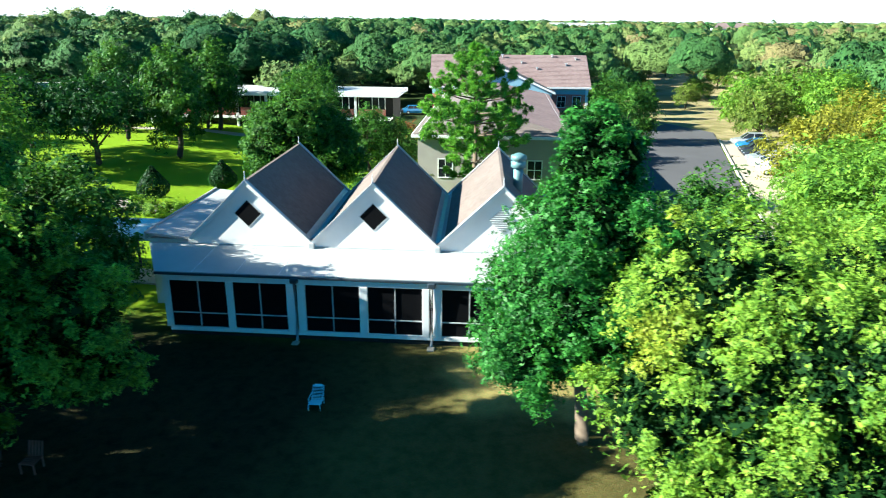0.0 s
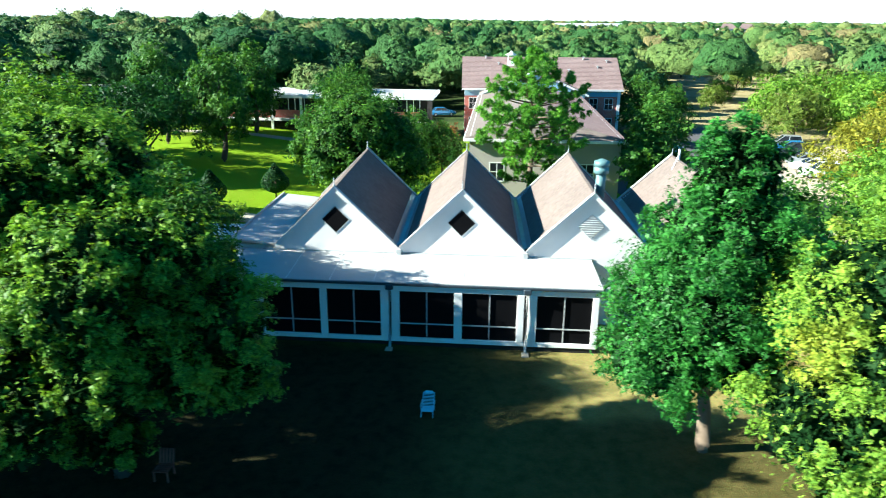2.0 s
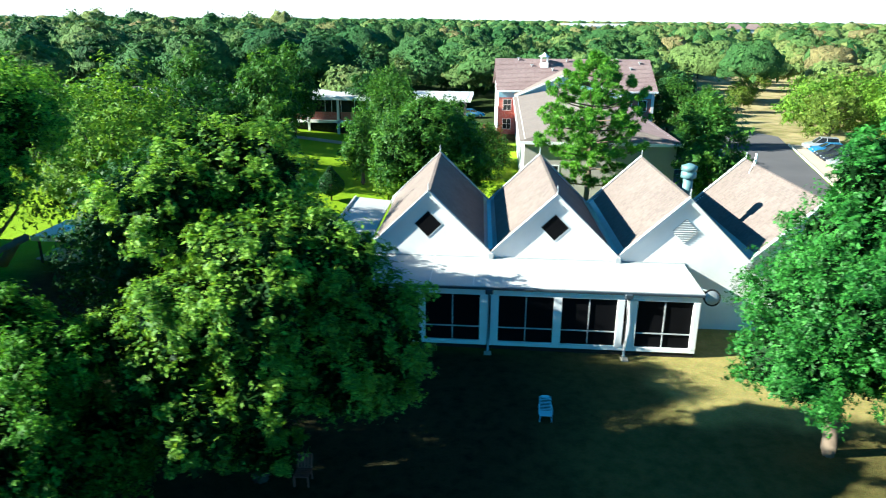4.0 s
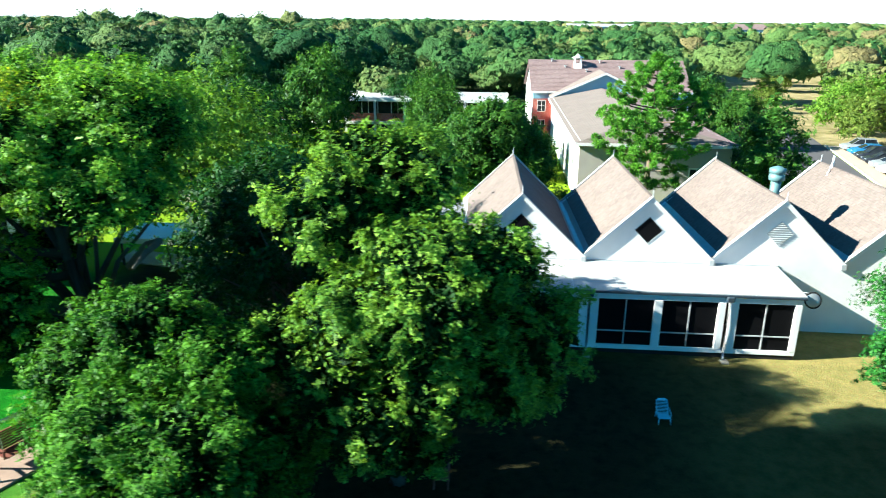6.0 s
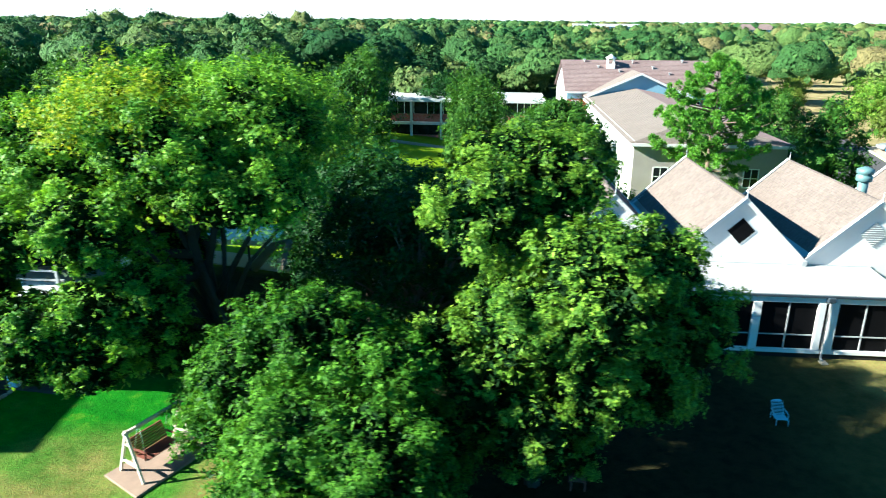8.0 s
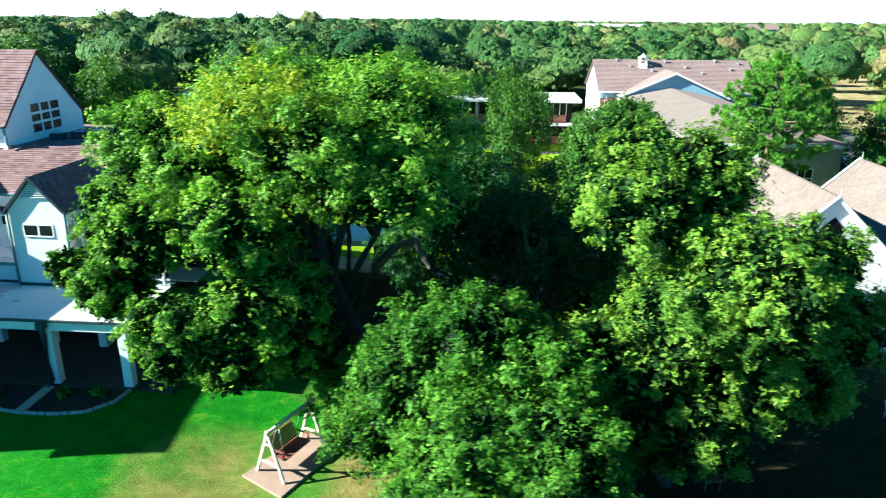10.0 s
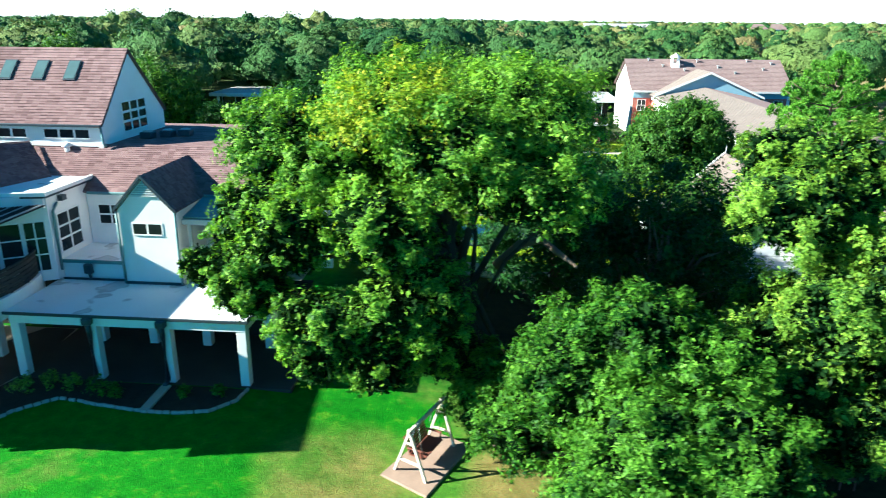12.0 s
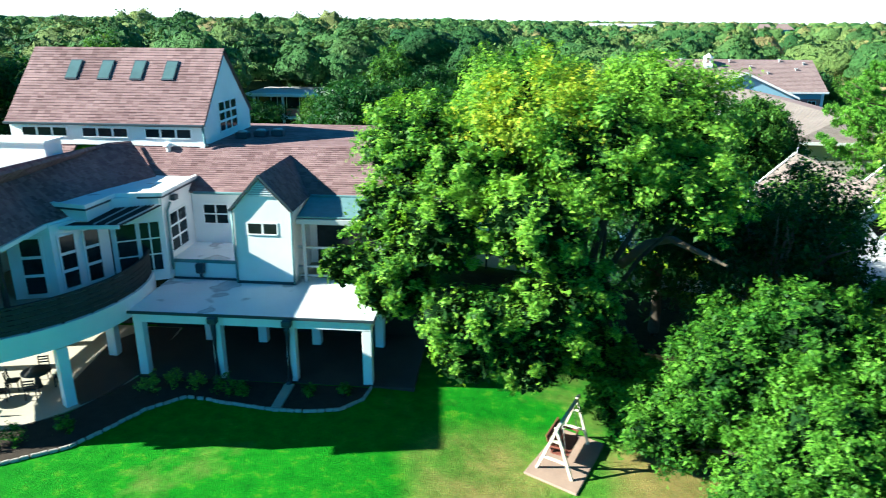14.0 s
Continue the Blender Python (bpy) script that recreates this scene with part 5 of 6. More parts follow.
prism("parapet_edge", [(-51.82, 22.88, 6.78), (-50.24, 22.57, 6.78), (-50.08, 24.57, 6.78), (-48.21, 24.93, 6.78), (-48.21, 24.88, 6.78), (-50.04, 24.52, 6.78), (-50.20, 22.52, 6.78), (-51.83, 22.83, 6.78)], (0, 0, 0.08), DARKTRIM, house)
prism("parapet_rim", [(-51.82, 23.0, 6.862), (-50.32, 22.72, 6.862), (-50.2, 24.68, 6.862), (-48.34, 25.05, 6.862), (-48.34, 28.6, 6.862), (-48.18, 28.6, 6.862), (-48.18, 24.9, 6.862), (-50.05, 24.53, 6.862), (-50.2, 22.54, 6.862), (-51.84, 22.84, 6.862)], (0, 0, 0.16), TRIM, house)
window(house, (-48.35, 25.68, 4.12), (0, 1, 0), 1.6, 1.72, 2, 3, 0.08, 0.09)
box("scupper", (-48.33, 25.9, 6.42), (-48.1, 26.25, 6.66), DARKTRIM, house, 0.02)
tube("downspout", [(-48.24, 25.7, 6.4), (-48.24, 25.35, 6.1), (-48.24, 25.3, 3.4)], 0.06, TEAL, house)
prism("upper_room", [(-52.6, 21.9, 3.1), (-51.6, 22.3, 3.1), (-50.55, 24.45, 3.1), (-48.7, 25.5, 3.1), (-48.7, 27.8, 3.1), (-52.6, 27.8, 3.1)], (0, 0, 3.2), RECESS_SHADE, house)
# slatted awning under the parapet
aw = prism("awning", [(-51.85, 22.15, 6.14), (-48.85, 22.45, 6.18), (-48.3, 25.0, 6.42), (-49.95, 24.3, 6.40), (-50.3, 22.8, 6.22), (-51.7, 22.6, 6.18)], (0, 0, 0.04), DECKDARK, house, "dark slatted awning with a pale front rail")
for j in range(12):
    f = j / 11
    a = Vector((-50.3, 22.5, 6.24)).lerp(Vector((-48.95, 22.55, 6.26)), f)
    b = Vector((-49.9, 24.25, 6.47)).lerp(Vector((-48.4, 24.9, 6.49)), f)
    bar("slat", a, b, 0.03, 0.06, GREYTRIM if j % 4 == 3 else DECKDARK, aw)
bar("front_rail", (-51.9, 22.1, 6.16), (-48.8, 22.4, 6.20), 0.10, 0.14, TRIM, aw)
# recessed wall with tall windows behind the balcony
prism("recess_wall", [(-50.2, 24.1, 3.1), (-48.5, 25.1, 3.1), (-48.5, 25.3, 3.1), (-50.2, 24.3, 3.1)], (0, 0, 3.0), WHITE, house)
dv = Vector((1.7, 1.0, 0)).normalized()
for k in range(2):
    window(house, Vector((-50.05, 24.17, 3.5)) + dv * (0.95 * k), dv, 0.78, 2.2, 1 + k, 3, 0.06, 0.06)
# west wing turned towards the lawn
# south roof end is out of view, lengthened to shadow the lawn
WB = Vector((-50.8, 14.6, 6.45))
RA, RB = Vector((-52.5, 28.7, 8.45)), Vector((-52.1, 14.6, 8.8))
courses("wing_roof", WB, Vector((-51.5, 21.7, 6.45)), Vector((-53.5, 22.6, 8.45)), RB, RED_SHINGLE, house)
courses("wing_roof", Vector((-51.5, 21.7, 6.45)), Vector((-50.6, 24.8, 6.45)), RA, Vector((-53.5, 22.6, 8.45)), RED_SHINGLE, house)
courses("wing_roof", (-56.8, 14.6, 6.0), (-55.3, 28.8, 6.45), RA, RB, RED_SHINGLE, house)
courses("wing_roof", (-50.6, 24.8, 6.45), (-49.6, 28.0, 6.55), (-52.0, 29.9, 8.35), RA, RED_SHINGLE, house)
bar("wing_eave", Vector((-51.47, 21.7, 6.35)), Vector((-50.55, 24.8, 6.35)), 0.10, 0.16, TRIM, house)
bar("wing_eave", WB + Vector((0.05, 0, -0.1)), Vector((-51.47, 21.7, 6.35)), 0.10, 0.16, TRIM, house)
prism("wing_wall", [(-51.35, 21.8, 3.1), (-52.9, 21.3, 3.1), (-52.95, 21.5, 3.1), (-51.45, 22.0, 3.1)], (0, 0, 3.3), WHITE, house)
prism("wing_wall", [(-51.35, 21.8, 3.1), (-50.25, 24.0, 3.1), (-50.45, 24.15, 3.1), (-51.5, 22.0, 3.1)], (0, 0, 3.25), WHITE, house)
wd = Vector((1.55, 0.5, 0)).normalized()
window(house, Vector((-52.45, 21.44, 3.55)), wd, 0.72, 2.3, 1, 3, 0.10, 0.12)
wd2 = Vector((1.1, 2.2, 0)).normalized()
for k in range(2):
    window(house, Vector((-51.22, 22.06, 3.6)) + wd2 * (1.05 * k), wd2, 0.62, 2.2, 1, 3, 0.09, 0.12)
prism("wing_gable", [(-50.9, 15.3, 6.35), (-55.6, 15.3, 6.35), (-52.2, 15.3, 8.65)], (0.02, 0.25, 0), WHITE, house)
# header out of view, added to fill a gap in the lawn's shadow
box("veranda_header", (-55.49, 15.1, 5.2), (-50.9, 15.28, 6.34), WHITE, house, 0)
# west wall out of view, kept solid so that shadow closes
box("wing_west_wall", (-55.8, 15.1, 2.93), (-55.5, 28.8, 6.4), WHITE, house, 0)
for y, x in ((15.6, -50.95), (18.8, -51.35)):
    box("veranda_post", (x - 0.08, y - 0.08, 3.06), (x + 0.08, y + 0.08, 6.4), DECKDARK, house, 0.01)
box("stair_block", (-57.5, 25.2, 7.0), (-53.3, 26.4, 9.0), WHITE, house, 0)
box("stair_block_cap", (-57.6, 25.1, 9.002), (-53.2, 26.5, 9.09), TRIM, house, 0)
# curved balcony
BC, BR = Vector((-54.6, 22.6, 0)), 6.1
ang = [radians(a) for a in np.linspace(24, -90, 38)]


def arc(r, z):
    return [BC + Vector((math.cos(a) * r, math.sin(a) * r, z)) for a in ang]


def ring_wall(name, r0, r1, z0, z1, material, label=""):
    a, b, c, d = arc(r1, z0), arc(r1, z1), arc(r0, z1), arc(r0, z0)
    vs, n = a + b + c + d, len(a)
    fs = []
    for i in range(n - 1):
        for u in range(4):
            w = (u + 1) % 4
            fs.append((u * n + i, u * n + i + 1, w * n + i + 1, w * n + i))
    fs += [(0, n, 2 * n, 3 * n), (n - 1, 4 * n - 1, 3 * n - 1, 2 * n - 1)]
    return mesh_ob(name, vs, fs, material, house, label)


ring_wall("balcony_fascia", BR - 0.3, BR, 2.54, 3.40, TRIM, "curved white balcony fascia")
pts = arc(BR - 0.02, 2.92)
prism("balcony_deck", pts + [Vector((-55.75, 18.2, 2.92)), Vector((-56.5, 20.5, 2.92)), Vector((-56.7, 26.5, 2.92)), Vector((-50, 26.3, 2.92))], (0, 0, 0.44), CONCRETE, house)
for a, b in zip(((-54.6, 16.5), (-55.75, 18.2), (-56.5, 20.5)), ((-55.75, 18.2), (-56.5, 20.5), (-56.7, 26.5))):
    bar("balcony_fascia", (a[0], a[1], 2.68), (b[0], b[1], 2.68), 0.46, 0.2, TRIM, house)
ring_wall("top_rail", BR - 0.16, BR - 0.04, 4.42, 4.50, DECKDARK, "dark curved handrail")
for z in (3.45, 3.64, 3.83, 4.02, 4.21):
    ring_wall("rail", BR - 0.12, BR - 0.08, z, z + 0.16, DECKDARK)
for a in range(21, -91, -11):
    p = BC + Vector((math.cos(radians(a)) * (BR - 0.14), math.sin(radians(a)) * (BR - 0.14), 0))
    box("rail_post", (p.x - 0.045, p.y - 0.045, 3.38), (p.x + 0.045, p.y + 0.045, 4.42), DECKDARK, house, 0, turn=a)
for a in (3, -36, -72):
    p = BC + Vector((math.cos(radians(a)) * (BR - 0.28), math.sin(radians(a)) * (BR - 0.28), 0))
    if a != 3:
        box("balcony_column", (p.x - 0.2, p.y - 0.2, 0), (p.x + 0.2, p.y + 0.2, 2.46), TRIM, house, 0.02, turn=a)
box("balcony_column", (-50.6, 23.2, 0), (-50.2, 23.6, 2.9), TRIM, house, 0.02)
prism("patio", [BC + Vector((math.cos(radians(a)) * (BR + 0.15), math.sin(radians(a)) * (BR + 0.15), -0.25)) for a in range(8, -112, -8)] + [Vector((-59, 26.3, -0.25)), Vector((-48.7, 26.3, -0.25))], (0, 0, 0.28), CONCRETE, house, "pale concrete patio")
# dark sheet over the pale patio, painting the balcony's shade
prism("dark_paving", [BC + Vector((math.cos(radians(a)) * (BR + 0.1), math.sin(radians(a)) * (BR + 0.1), 0.02)) for a in range(8, -39, -6)] + [Vector((-50.8, 20.6, 0.02)), Vector((-51.2, 24.5, 0.02)), Vector((-50.2, 26.25, 0.02)), Vector((-48.75, 26.25, 0.02))], (0, 0, 0.018), PAVE_SHADE, house)
for y in (19.2, 21.2, 23.4, 25.2):
    box("balcony_column", (-56.6, y - 0.2, 0.03), (-56.2, y + 0.2, 2.92), TRIM, house, 0.02)
# wall behind the patio, balcony shade painted into its colour
prism("ground_floor_wall", [(-50.0, 26.6, 0), (-59.0, 26.6, 0), (-59.0, 26.9, 0), (-50.0, 26.9, 0)], (0, 0, 2.9), RECESS_SHADE, house)
# main roof and clerestory tower
courses("main_roof", (-49.6, 27.85, 6.38), (-36.4, 27.85, 6.38), (-38.4, 30.3, 8.22), (-52.2, 30.3, 8.22), RED_SHINGLE, house)
courses("main_roof", (-36.4, 27.85, 6.38), (-36.4, 40.5, 6.38), (-38.4, 38.0, 8.22), (-38.4, 30.3, 8.22), RED_SHINGLE, house)
prism("flat_deck", [(-58.5, 30.3, 8.1), (-38.4, 30.3, 8.1), (-38.4, 38.0, 8.1), (-58.5, 38.0, 8.1)], (0, 0, 0.05), RED_SHINGLE, house)
courses("west_roof", (-64.0, 28.0, 6.4), (-55.0, 28.0, 6.4), (-55.0, 30.3, 8.22), (-64.0, 30.3, 8.22), RED_SHINGLE, house)
box("gutter", (-48.1, 27.72, 6.28), (BX0 - 0.2, 27.84, 6.40), TEAL, house, 0.02)
box("gutter", (BX1 + 0.2, 27.72, 6.28), (-36.4, 27.84, 6.40), TEAL, house, 0.02)
TX0, TX1, TY0, TYR, TY1 = -58.3, -48.3, 30.05, 33.3, 36.6
box("tower_wall", (TX0, TY0, 8.1), (TX1 - 0.25, TY0 + 0.25, 9.28), WHITE, house, 0)
prism("tower_gable", [(TX1 - 0.25, TY0, 7.6), (TX1 - 0.25, TY1, 7.6), (TX1 - 0.25, TY1, 9.25), (TX1 - 0.25, TYR, 12.58), (TX1 - 0.25, TY0, 9.25)], (0.25, 0, 0), WHITE, house)
prism("tower_gable", [(TX0, TY0 + 0.25, 7.6), (TX0, TY1, 7.6), (TX0, TY1, 9.25), (TX0, TYR, 12.58), (TX0, TY0 + 0.25, 9.25)], (0.25, 0, 0), WHITE, house)
box("tower_wall", (TX0 + 0.25, TY1 - 0.25, 7.6), (TX1 - 0.25, TY1, 9.28), WHITE, house, 0)
courses("tower_roof", (TX0 - 0.15, TY0 - 0.15, 9.18), (TX1 + 0.12, TY0 - 0.15, 9.18), (TX1 + 0.12, TYR, 12.66), (TX0 - 0.15, TYR, 12.66), RED_SHINGLE, house, 0.17, 0.016)
courses("tower_roof", (TX0 - 0.15, TY1 + 0.15, 9.18), (TX1 + 0.12, TY1 + 0.15, 9.18), (TX1 + 0.12, TYR, 12.66), (TX0 - 0.15, TYR, 12.66), RED_SHINGLE, house)
box("gutter", (TX0 - 0.15, TY0 - 0.28, 9.08), (TX1 + 0.12, TY0 - 0.16, 9.20), DARKTRIM, house, 0.02)
for x0 in (-57.65, -54.5, -51.25):
    for k in range(3):
        window(house, (x0 + 0.80 * k, TY0, 8.52), (1, 0, 0), 0.70, 0.40, 1, 1, 0.05, name="clerestory_window")
window(house, (TX1, 32.15, 8.55), (0, 1, 0), 2.4, 1.45, 3, 3, 0.06, 0.13, name="grid_window")
tube("downspout", [(TX1 + 0.02, TY0 - 0.1, 9.1), (TX1 + 0.06, TY0 - 0.08, 8.3), (TX1 + 0.2, TY0 - 0.1, 8.15)], 0.06, TEAL, house)
sl = (12.66 - 9.18) / (TYR - TY0 + 0.15)
for x in (-55.8, -54.08, -52.36, -50.66):
    y0, y1 = 31.78, 32.66
    zz = [9.18 + sl * (y - TY0 + 0.15) for y in (y0, y1)]
    up = Vector((0, -sl, 1)).normalized() * 0.08
    q = [Vector((x - 0.32, y0, zz[0])), Vector((x + 0.32, y0, zz[0])), Vector((x + 0.32, y1, zz[1])), Vector((x - 0.32, y1, zz[1]))]
    s = prism("skylight", q, up, DARKTRIM, house, "skylight with a dark kerb and pale glass")
    c = sum(q, Vector()) / 4
    prism("pane", [c + (p - c) * 0.88 + up * 1.02 for p in q], up * 0.12, SKYGLASS, s)
box("balcony_floor", (BX1 + 0.01, 26.17, 2.94), (-37.6, 27.95, 3.0), CONCRETE, house, 0)
# balcony beside the bay: lean-to metal roof on posts, rails
prism("lean_to_roof", [(BX1 + 0.15, 25.55, 5.90), (-37.6, 25.55, 5.90), (-37.6, 27.99, 6.28), (BX1 + 0.15, 27.99, 6.28)], (0, 0, 0.06), TEAL, house, "blue-grey metal lean-to roof")
box("lean_to_beam", (BX1 + 0.1, 25.5, 5.62), (-37.6, 25.7, 5.86), GREYTRIM, house, 0.01)
for x in (-42.25, -38.8):
    box("balcony_post", (x - 0.07, 25.53, 2.93), (x + 0.07, 25.67, 5.62), GREYTRIM, house, 0.01)
for z in (3.12, 3.55, 4.45):
    box("balcony_rail", (BX1 + 0.05, 25.72, z), (-38.6, 25.78, z + 0.09), GREYTRIM, house, 0)
# dark sheet across the white wall, standing for shade under the lean-to
box("dark_door", (-42.3, 27.96, 2.95), (-37.4, 27.999, 5.8), GLASS, house, 0)
# roof vents and air conditioning
for x, y, z in ((-50.1, 29.9, 7.95),):
    v = thing("roof_vent", (x, y, z), "small white mushroom vent on the shingles", "vent", "roof vents")
    tube("stack", [(x, y, z - 0.2), (x, y, z + 0.2)], 0.12, TRIM, v)
    tube("cap", [(x, y, z + 0.16), (x, y, z + 0.2), (x, y, z + 0.34)], [0.24, 0.26, 0.12], TRIM, v, 12)
for x, y in ((-47.3, 32.6), (-46.5, 33.2), (-45.7, 33.6)):
    a = thing("air_conditioner", (x, y, 8.15), "dark box-shaped air conditioner on the flat roof", "air conditioner", "roof units")
    box("case", (x - 0.32, y - 0.32, 8.15), (x + 0.32, y + 0.32, 8.48), DARKTRIM, a, 0.04)
    tube("fan_ring", [(x, y, 8.481), (x, y, 8.54)], 0.24, GREYTRIM, a, 14)

# ---- rear brick building with its front wing ----
def turn_about(obs, x, y, degrees):
    """Turn objects about an upright axis through x, y."""
    for ob in obs:
        c = Vector((x, y, 0)) - origin_of(ob.parent)
        c.z = 0
        ob.matrix_basis = Matrix.Translation(c) @ Matrix.Rotation(radians(degrees), 4, "Z") @ Matrix.Translation(-c) @ ob.matrix_basis


rear = thing("brick_building", (1.0, 100.0, -1.65), "two-storey red brick building with rose shingles and a pale front wing", "building")
MY0, MYR, MY1, MX0, MX1, ME, MR = 102.0, 108.0, 114.0, -10.0, 12.3, 4.85, 8.85
box("front_wall", (MX0, MY0, -1.65), (MX1, MY0 + 0.3, 3.7), BRICK, rear, 0)
box("frieze", (MX0, MY0 - 0.05, 3.702), (MX1, MY0 + 0.3, 4.75), BLUEBOARD, rear, 0, "pale blue board frieze under the eaves")
for x in (MX0, MX1 - 0.3):
    prism("end_wall", [(x, MY0 + 0.3, -1.65), (x, MY1, -1.65), (x, MY1, 4.7), (x, MYR, MR - 0.12), (x, MY0 + 0.3, 4.7)], (0.3, 0, 0), WHITE, rear)
box("corner_board", (MX1 - 0.35, MY0 - 0.08, -1.65), (MX1 + 0.05, MY0 - 0.002, 4.6), TRIM, rear, 0)
courses("roof_slope", (MX0 - 0.4, MY0 - 0.5, ME - 0.15), (MX1 + 0.4, MY0 - 0.5, ME - 0.15), (MX1 + 0.4, MYR, MR), (MX0 - 0.4, MYR, MR), PINK_SHINGLE, rear, 0.3, 0.02)
courses("roof_slope", (MX0 - 0.4, MY1 + 0.5, ME - 0.15), (MX1 + 0.4, MY1 + 0.5, ME - 0.15), (MX1 + 0.4, MYR, MR), (MX0 - 0.4, MYR, MR), PINK_SHINGLE, rear, 0.3, 0.02)
box("eave_board", (MX0 - 0.4, MY0 - 0.62, ME - 0.34), (MX1 + 0.4, MY0 - 0.505, ME - 0.1), TRIM, rear, 0)
for x in (-9.3, 8.0, 10.2):
    window(rear, (x, MY0 - 0.01, 1.9), (1, 0, 0), 1.1, 1.5, 2, 2, 0.07, 0.05)
    window(rear, (x, MY0 - 0.01, -0.8), (1, 0, 0), 1.1, 1.4, 2, 2, 0.07, 0.05)
turn_about(rear.children, 1.3, 104.0, 3.0)
# projecting gable
GX0, GX1, GY, GR = -7.2, 7.0, 99.0, 7.6
gm = (GX0 + GX1) / 2
prism("projecting_gable", [(GX0, GY, -1.65), (GX1, GY, -1.65), (GX1, GY, 4.5), (gm, GY, GR - 0.15), (GX0, GY, 4.5)], (0, 0.3, 0), BLUEBOARD, rear, "pale blue boarded gable")
for sx, s in ((GX0, -1), (GX1, 1)):
    courses("gable_roof", (sx + s * 0.5, GY - 0.45, 4.25), (sx + s * 0.5, MY0 + 1.0, 4.25), (gm, MY0 + 4.0, GR), (gm, GY - 0.45, GR), BEIGE_SHINGLE, rear, 0.3, 0.02)
    prism("gable_rake", [(gm, GY - 0.5, GR + 0.02), (sx + s * 0.5, GY - 0.5, 4.27), (sx + s * 0.5, GY - 0.5, 4.0), (gm, GY - 0.5, GR - 0.27)], (0, 0.08, 0), TRIM, rear)
    box("gable_side", (min(sx, sx - s * 0.3), GY + 0.3, -1.65), (max(sx, sx - s * 0.3), MY0 - 0.06, 4.4), BRICK, rear, 0)
# long front wing with a hipped end
VX0, VX1, VY, VE, VR = -7.3, 6.1, 61.5, 4.15, 5.5
vm = (VX0 + VX1) / 2
# front wall takes the darkened beige: its shade is in the colour
box("wing_front_wall", (VX0, VY, -1.65), (VX1, VY + 0.3, VE), BEIGE_SHADE, rear, 0)
box("wing_side_wall", (VX0, VY + 0.3, -1.65), (VX0 + 0.3, GY, VE), WHITE, rear, 0)
box("wing_side_wall", (VX1 - 0.3, VY + 0.3, -1.65), (VX1, GY, VE), WHITE, rear, 0)
o = 0.45
courses("wing_roof", (VX0 - o, VY - o, VE - 0.1), (VX0 - o, GY - 0.05, VE - 0.1), (vm, GY - 0.05, VR), (vm, VY + 6, VR), BEIGE_SHINGLE, rear, 0.3, 0.02)
courses("wing_roof", (VX1 + o, VY - o, VE - 0.1), (VX1 + o, GY - 0.05, VE - 0.1), (vm, GY - 0.05, VR), (vm, VY + 6, VR), PINK_SHINGLE, rear, 0.3, 0.02)
courses("wing_roof", (VX0 - o, VY - o, VE - 0.1), (VX1 + o, VY - o, VE - 0.1), (vm + 0.01, VY + 6, VR), (vm - 0.01, VY + 6, VR), BEIGE_SHINGLE, rear, 0.3, 0.02)
box("wing_fascia", (VX0 - o, VY - o - 0.1, VE - 0.36), (VX1 + o, VY - o - 0.005, VE - 0.1), TRIM, rear, 0)
box("wing_fascia", (VX0 - o - 0.1, VY - o, VE - 0.36), (VX0 - o - 0.005, GY - 0.06, VE - 0.1), TRIM, rear, 0)
for y in (66, 71, 76, 81, 86, 91):
    window(rear, (VX0, y + 1.2, 0.0), (0, -1, 0), 1.2, 1.6, 2, 2, 0.1, 0.07)
for x in (-5.4, 2.6):
    window(rear, (x, VY, 0.2), (1, 0, 0), 1.2, 1.6, 2, 2, 0.1, 0.07)
for x, y, s in ((-6.9, 107.6, 0.5), (0.2, 107.3, 0.7), (7.6, 107.5, 0.55), (-2.0, 105.5, 0.45), (3.0, 106.2, 0.45), (5.2, 105.0, 0.4), (9.5, 105.8, 0.4), (-5.0, 106.4, 0.35), (11.0, 107.0, 0.4)):
    z = ME - 0.15 + (y - MY0 + 0.5) * (MR - ME + 0.15) / (MYR - MY0 + 0.5)
    v = thing("roof_vent", (x, y, z), "small pale vent on rose shingles", "vent", "roof vents")
    tube("stack", [(x, y, z - 0.1), (x, y, z + s * 0.6)], 0.09, GREYTRIM, v, 6)
    box("cap", (x - 0.2, y - 0.16, z + s * 0.6), (x + 0.2, y + 0.16, z + s * 0.6 + 0.1), GREYTRIM, v, 0.02)
    turn_about([v], 1.3, 104.0, 3.0)
CX, CY = -3.3, 106.5
cup = thing("cupola", (CX, CY, 7.9), "small white open cupola on rose shingles", "cupola")
box("base", (CX - 0.6, CY - 0.6, 7.3), (CX + 0.6, CY + 0.6, 8.35), TRIM, cup, 0.02)
for sx in (-0.45, 0.45):
    for sy in (-0.45, 0.45):
        box("post", (CX + sx - 0.09, CY + sy - 0.09, 8.35), (CX + sx + 0.09, CY + sy + 0.09, 9.15), TRIM, cup, 0)
tube("roof", [(CX, CY, 9.15), (CX, CY, 9.2), (CX, CY, 9.5), (CX, CY, 9.8)], [0.85, 0.85, 0.35, 0.04], TRIM, cup, 8)

# ---- long flat-roofed building ----
flat = thing("flat_roofed_building", (-30.0, 95.0, 0.0), "long two-storey brick building with a flat white roof", "building")
FX0, FX1, FY = -68.0, -14.5, 93.0
box("roof", (FX0 - 1, FY - 1.2, 3.95), (FX1 + 1, FY + 9, 4.4), TRIM, flat, 0.03, "flat white roof edge")
box("roof_top", (FX0 - 0.6, FY - 0.8, 4.4), (FX1 + 0.6, FY + 8.6, 4.44), WHITEROOF, flat, 0)
# gallery wall near black, painted as shade under the roof
box("back_wall", (FX0, FY + 1.0, -1.5), (FX1, FY + 8, 3.94), RECESS_SHADE, flat, 0)
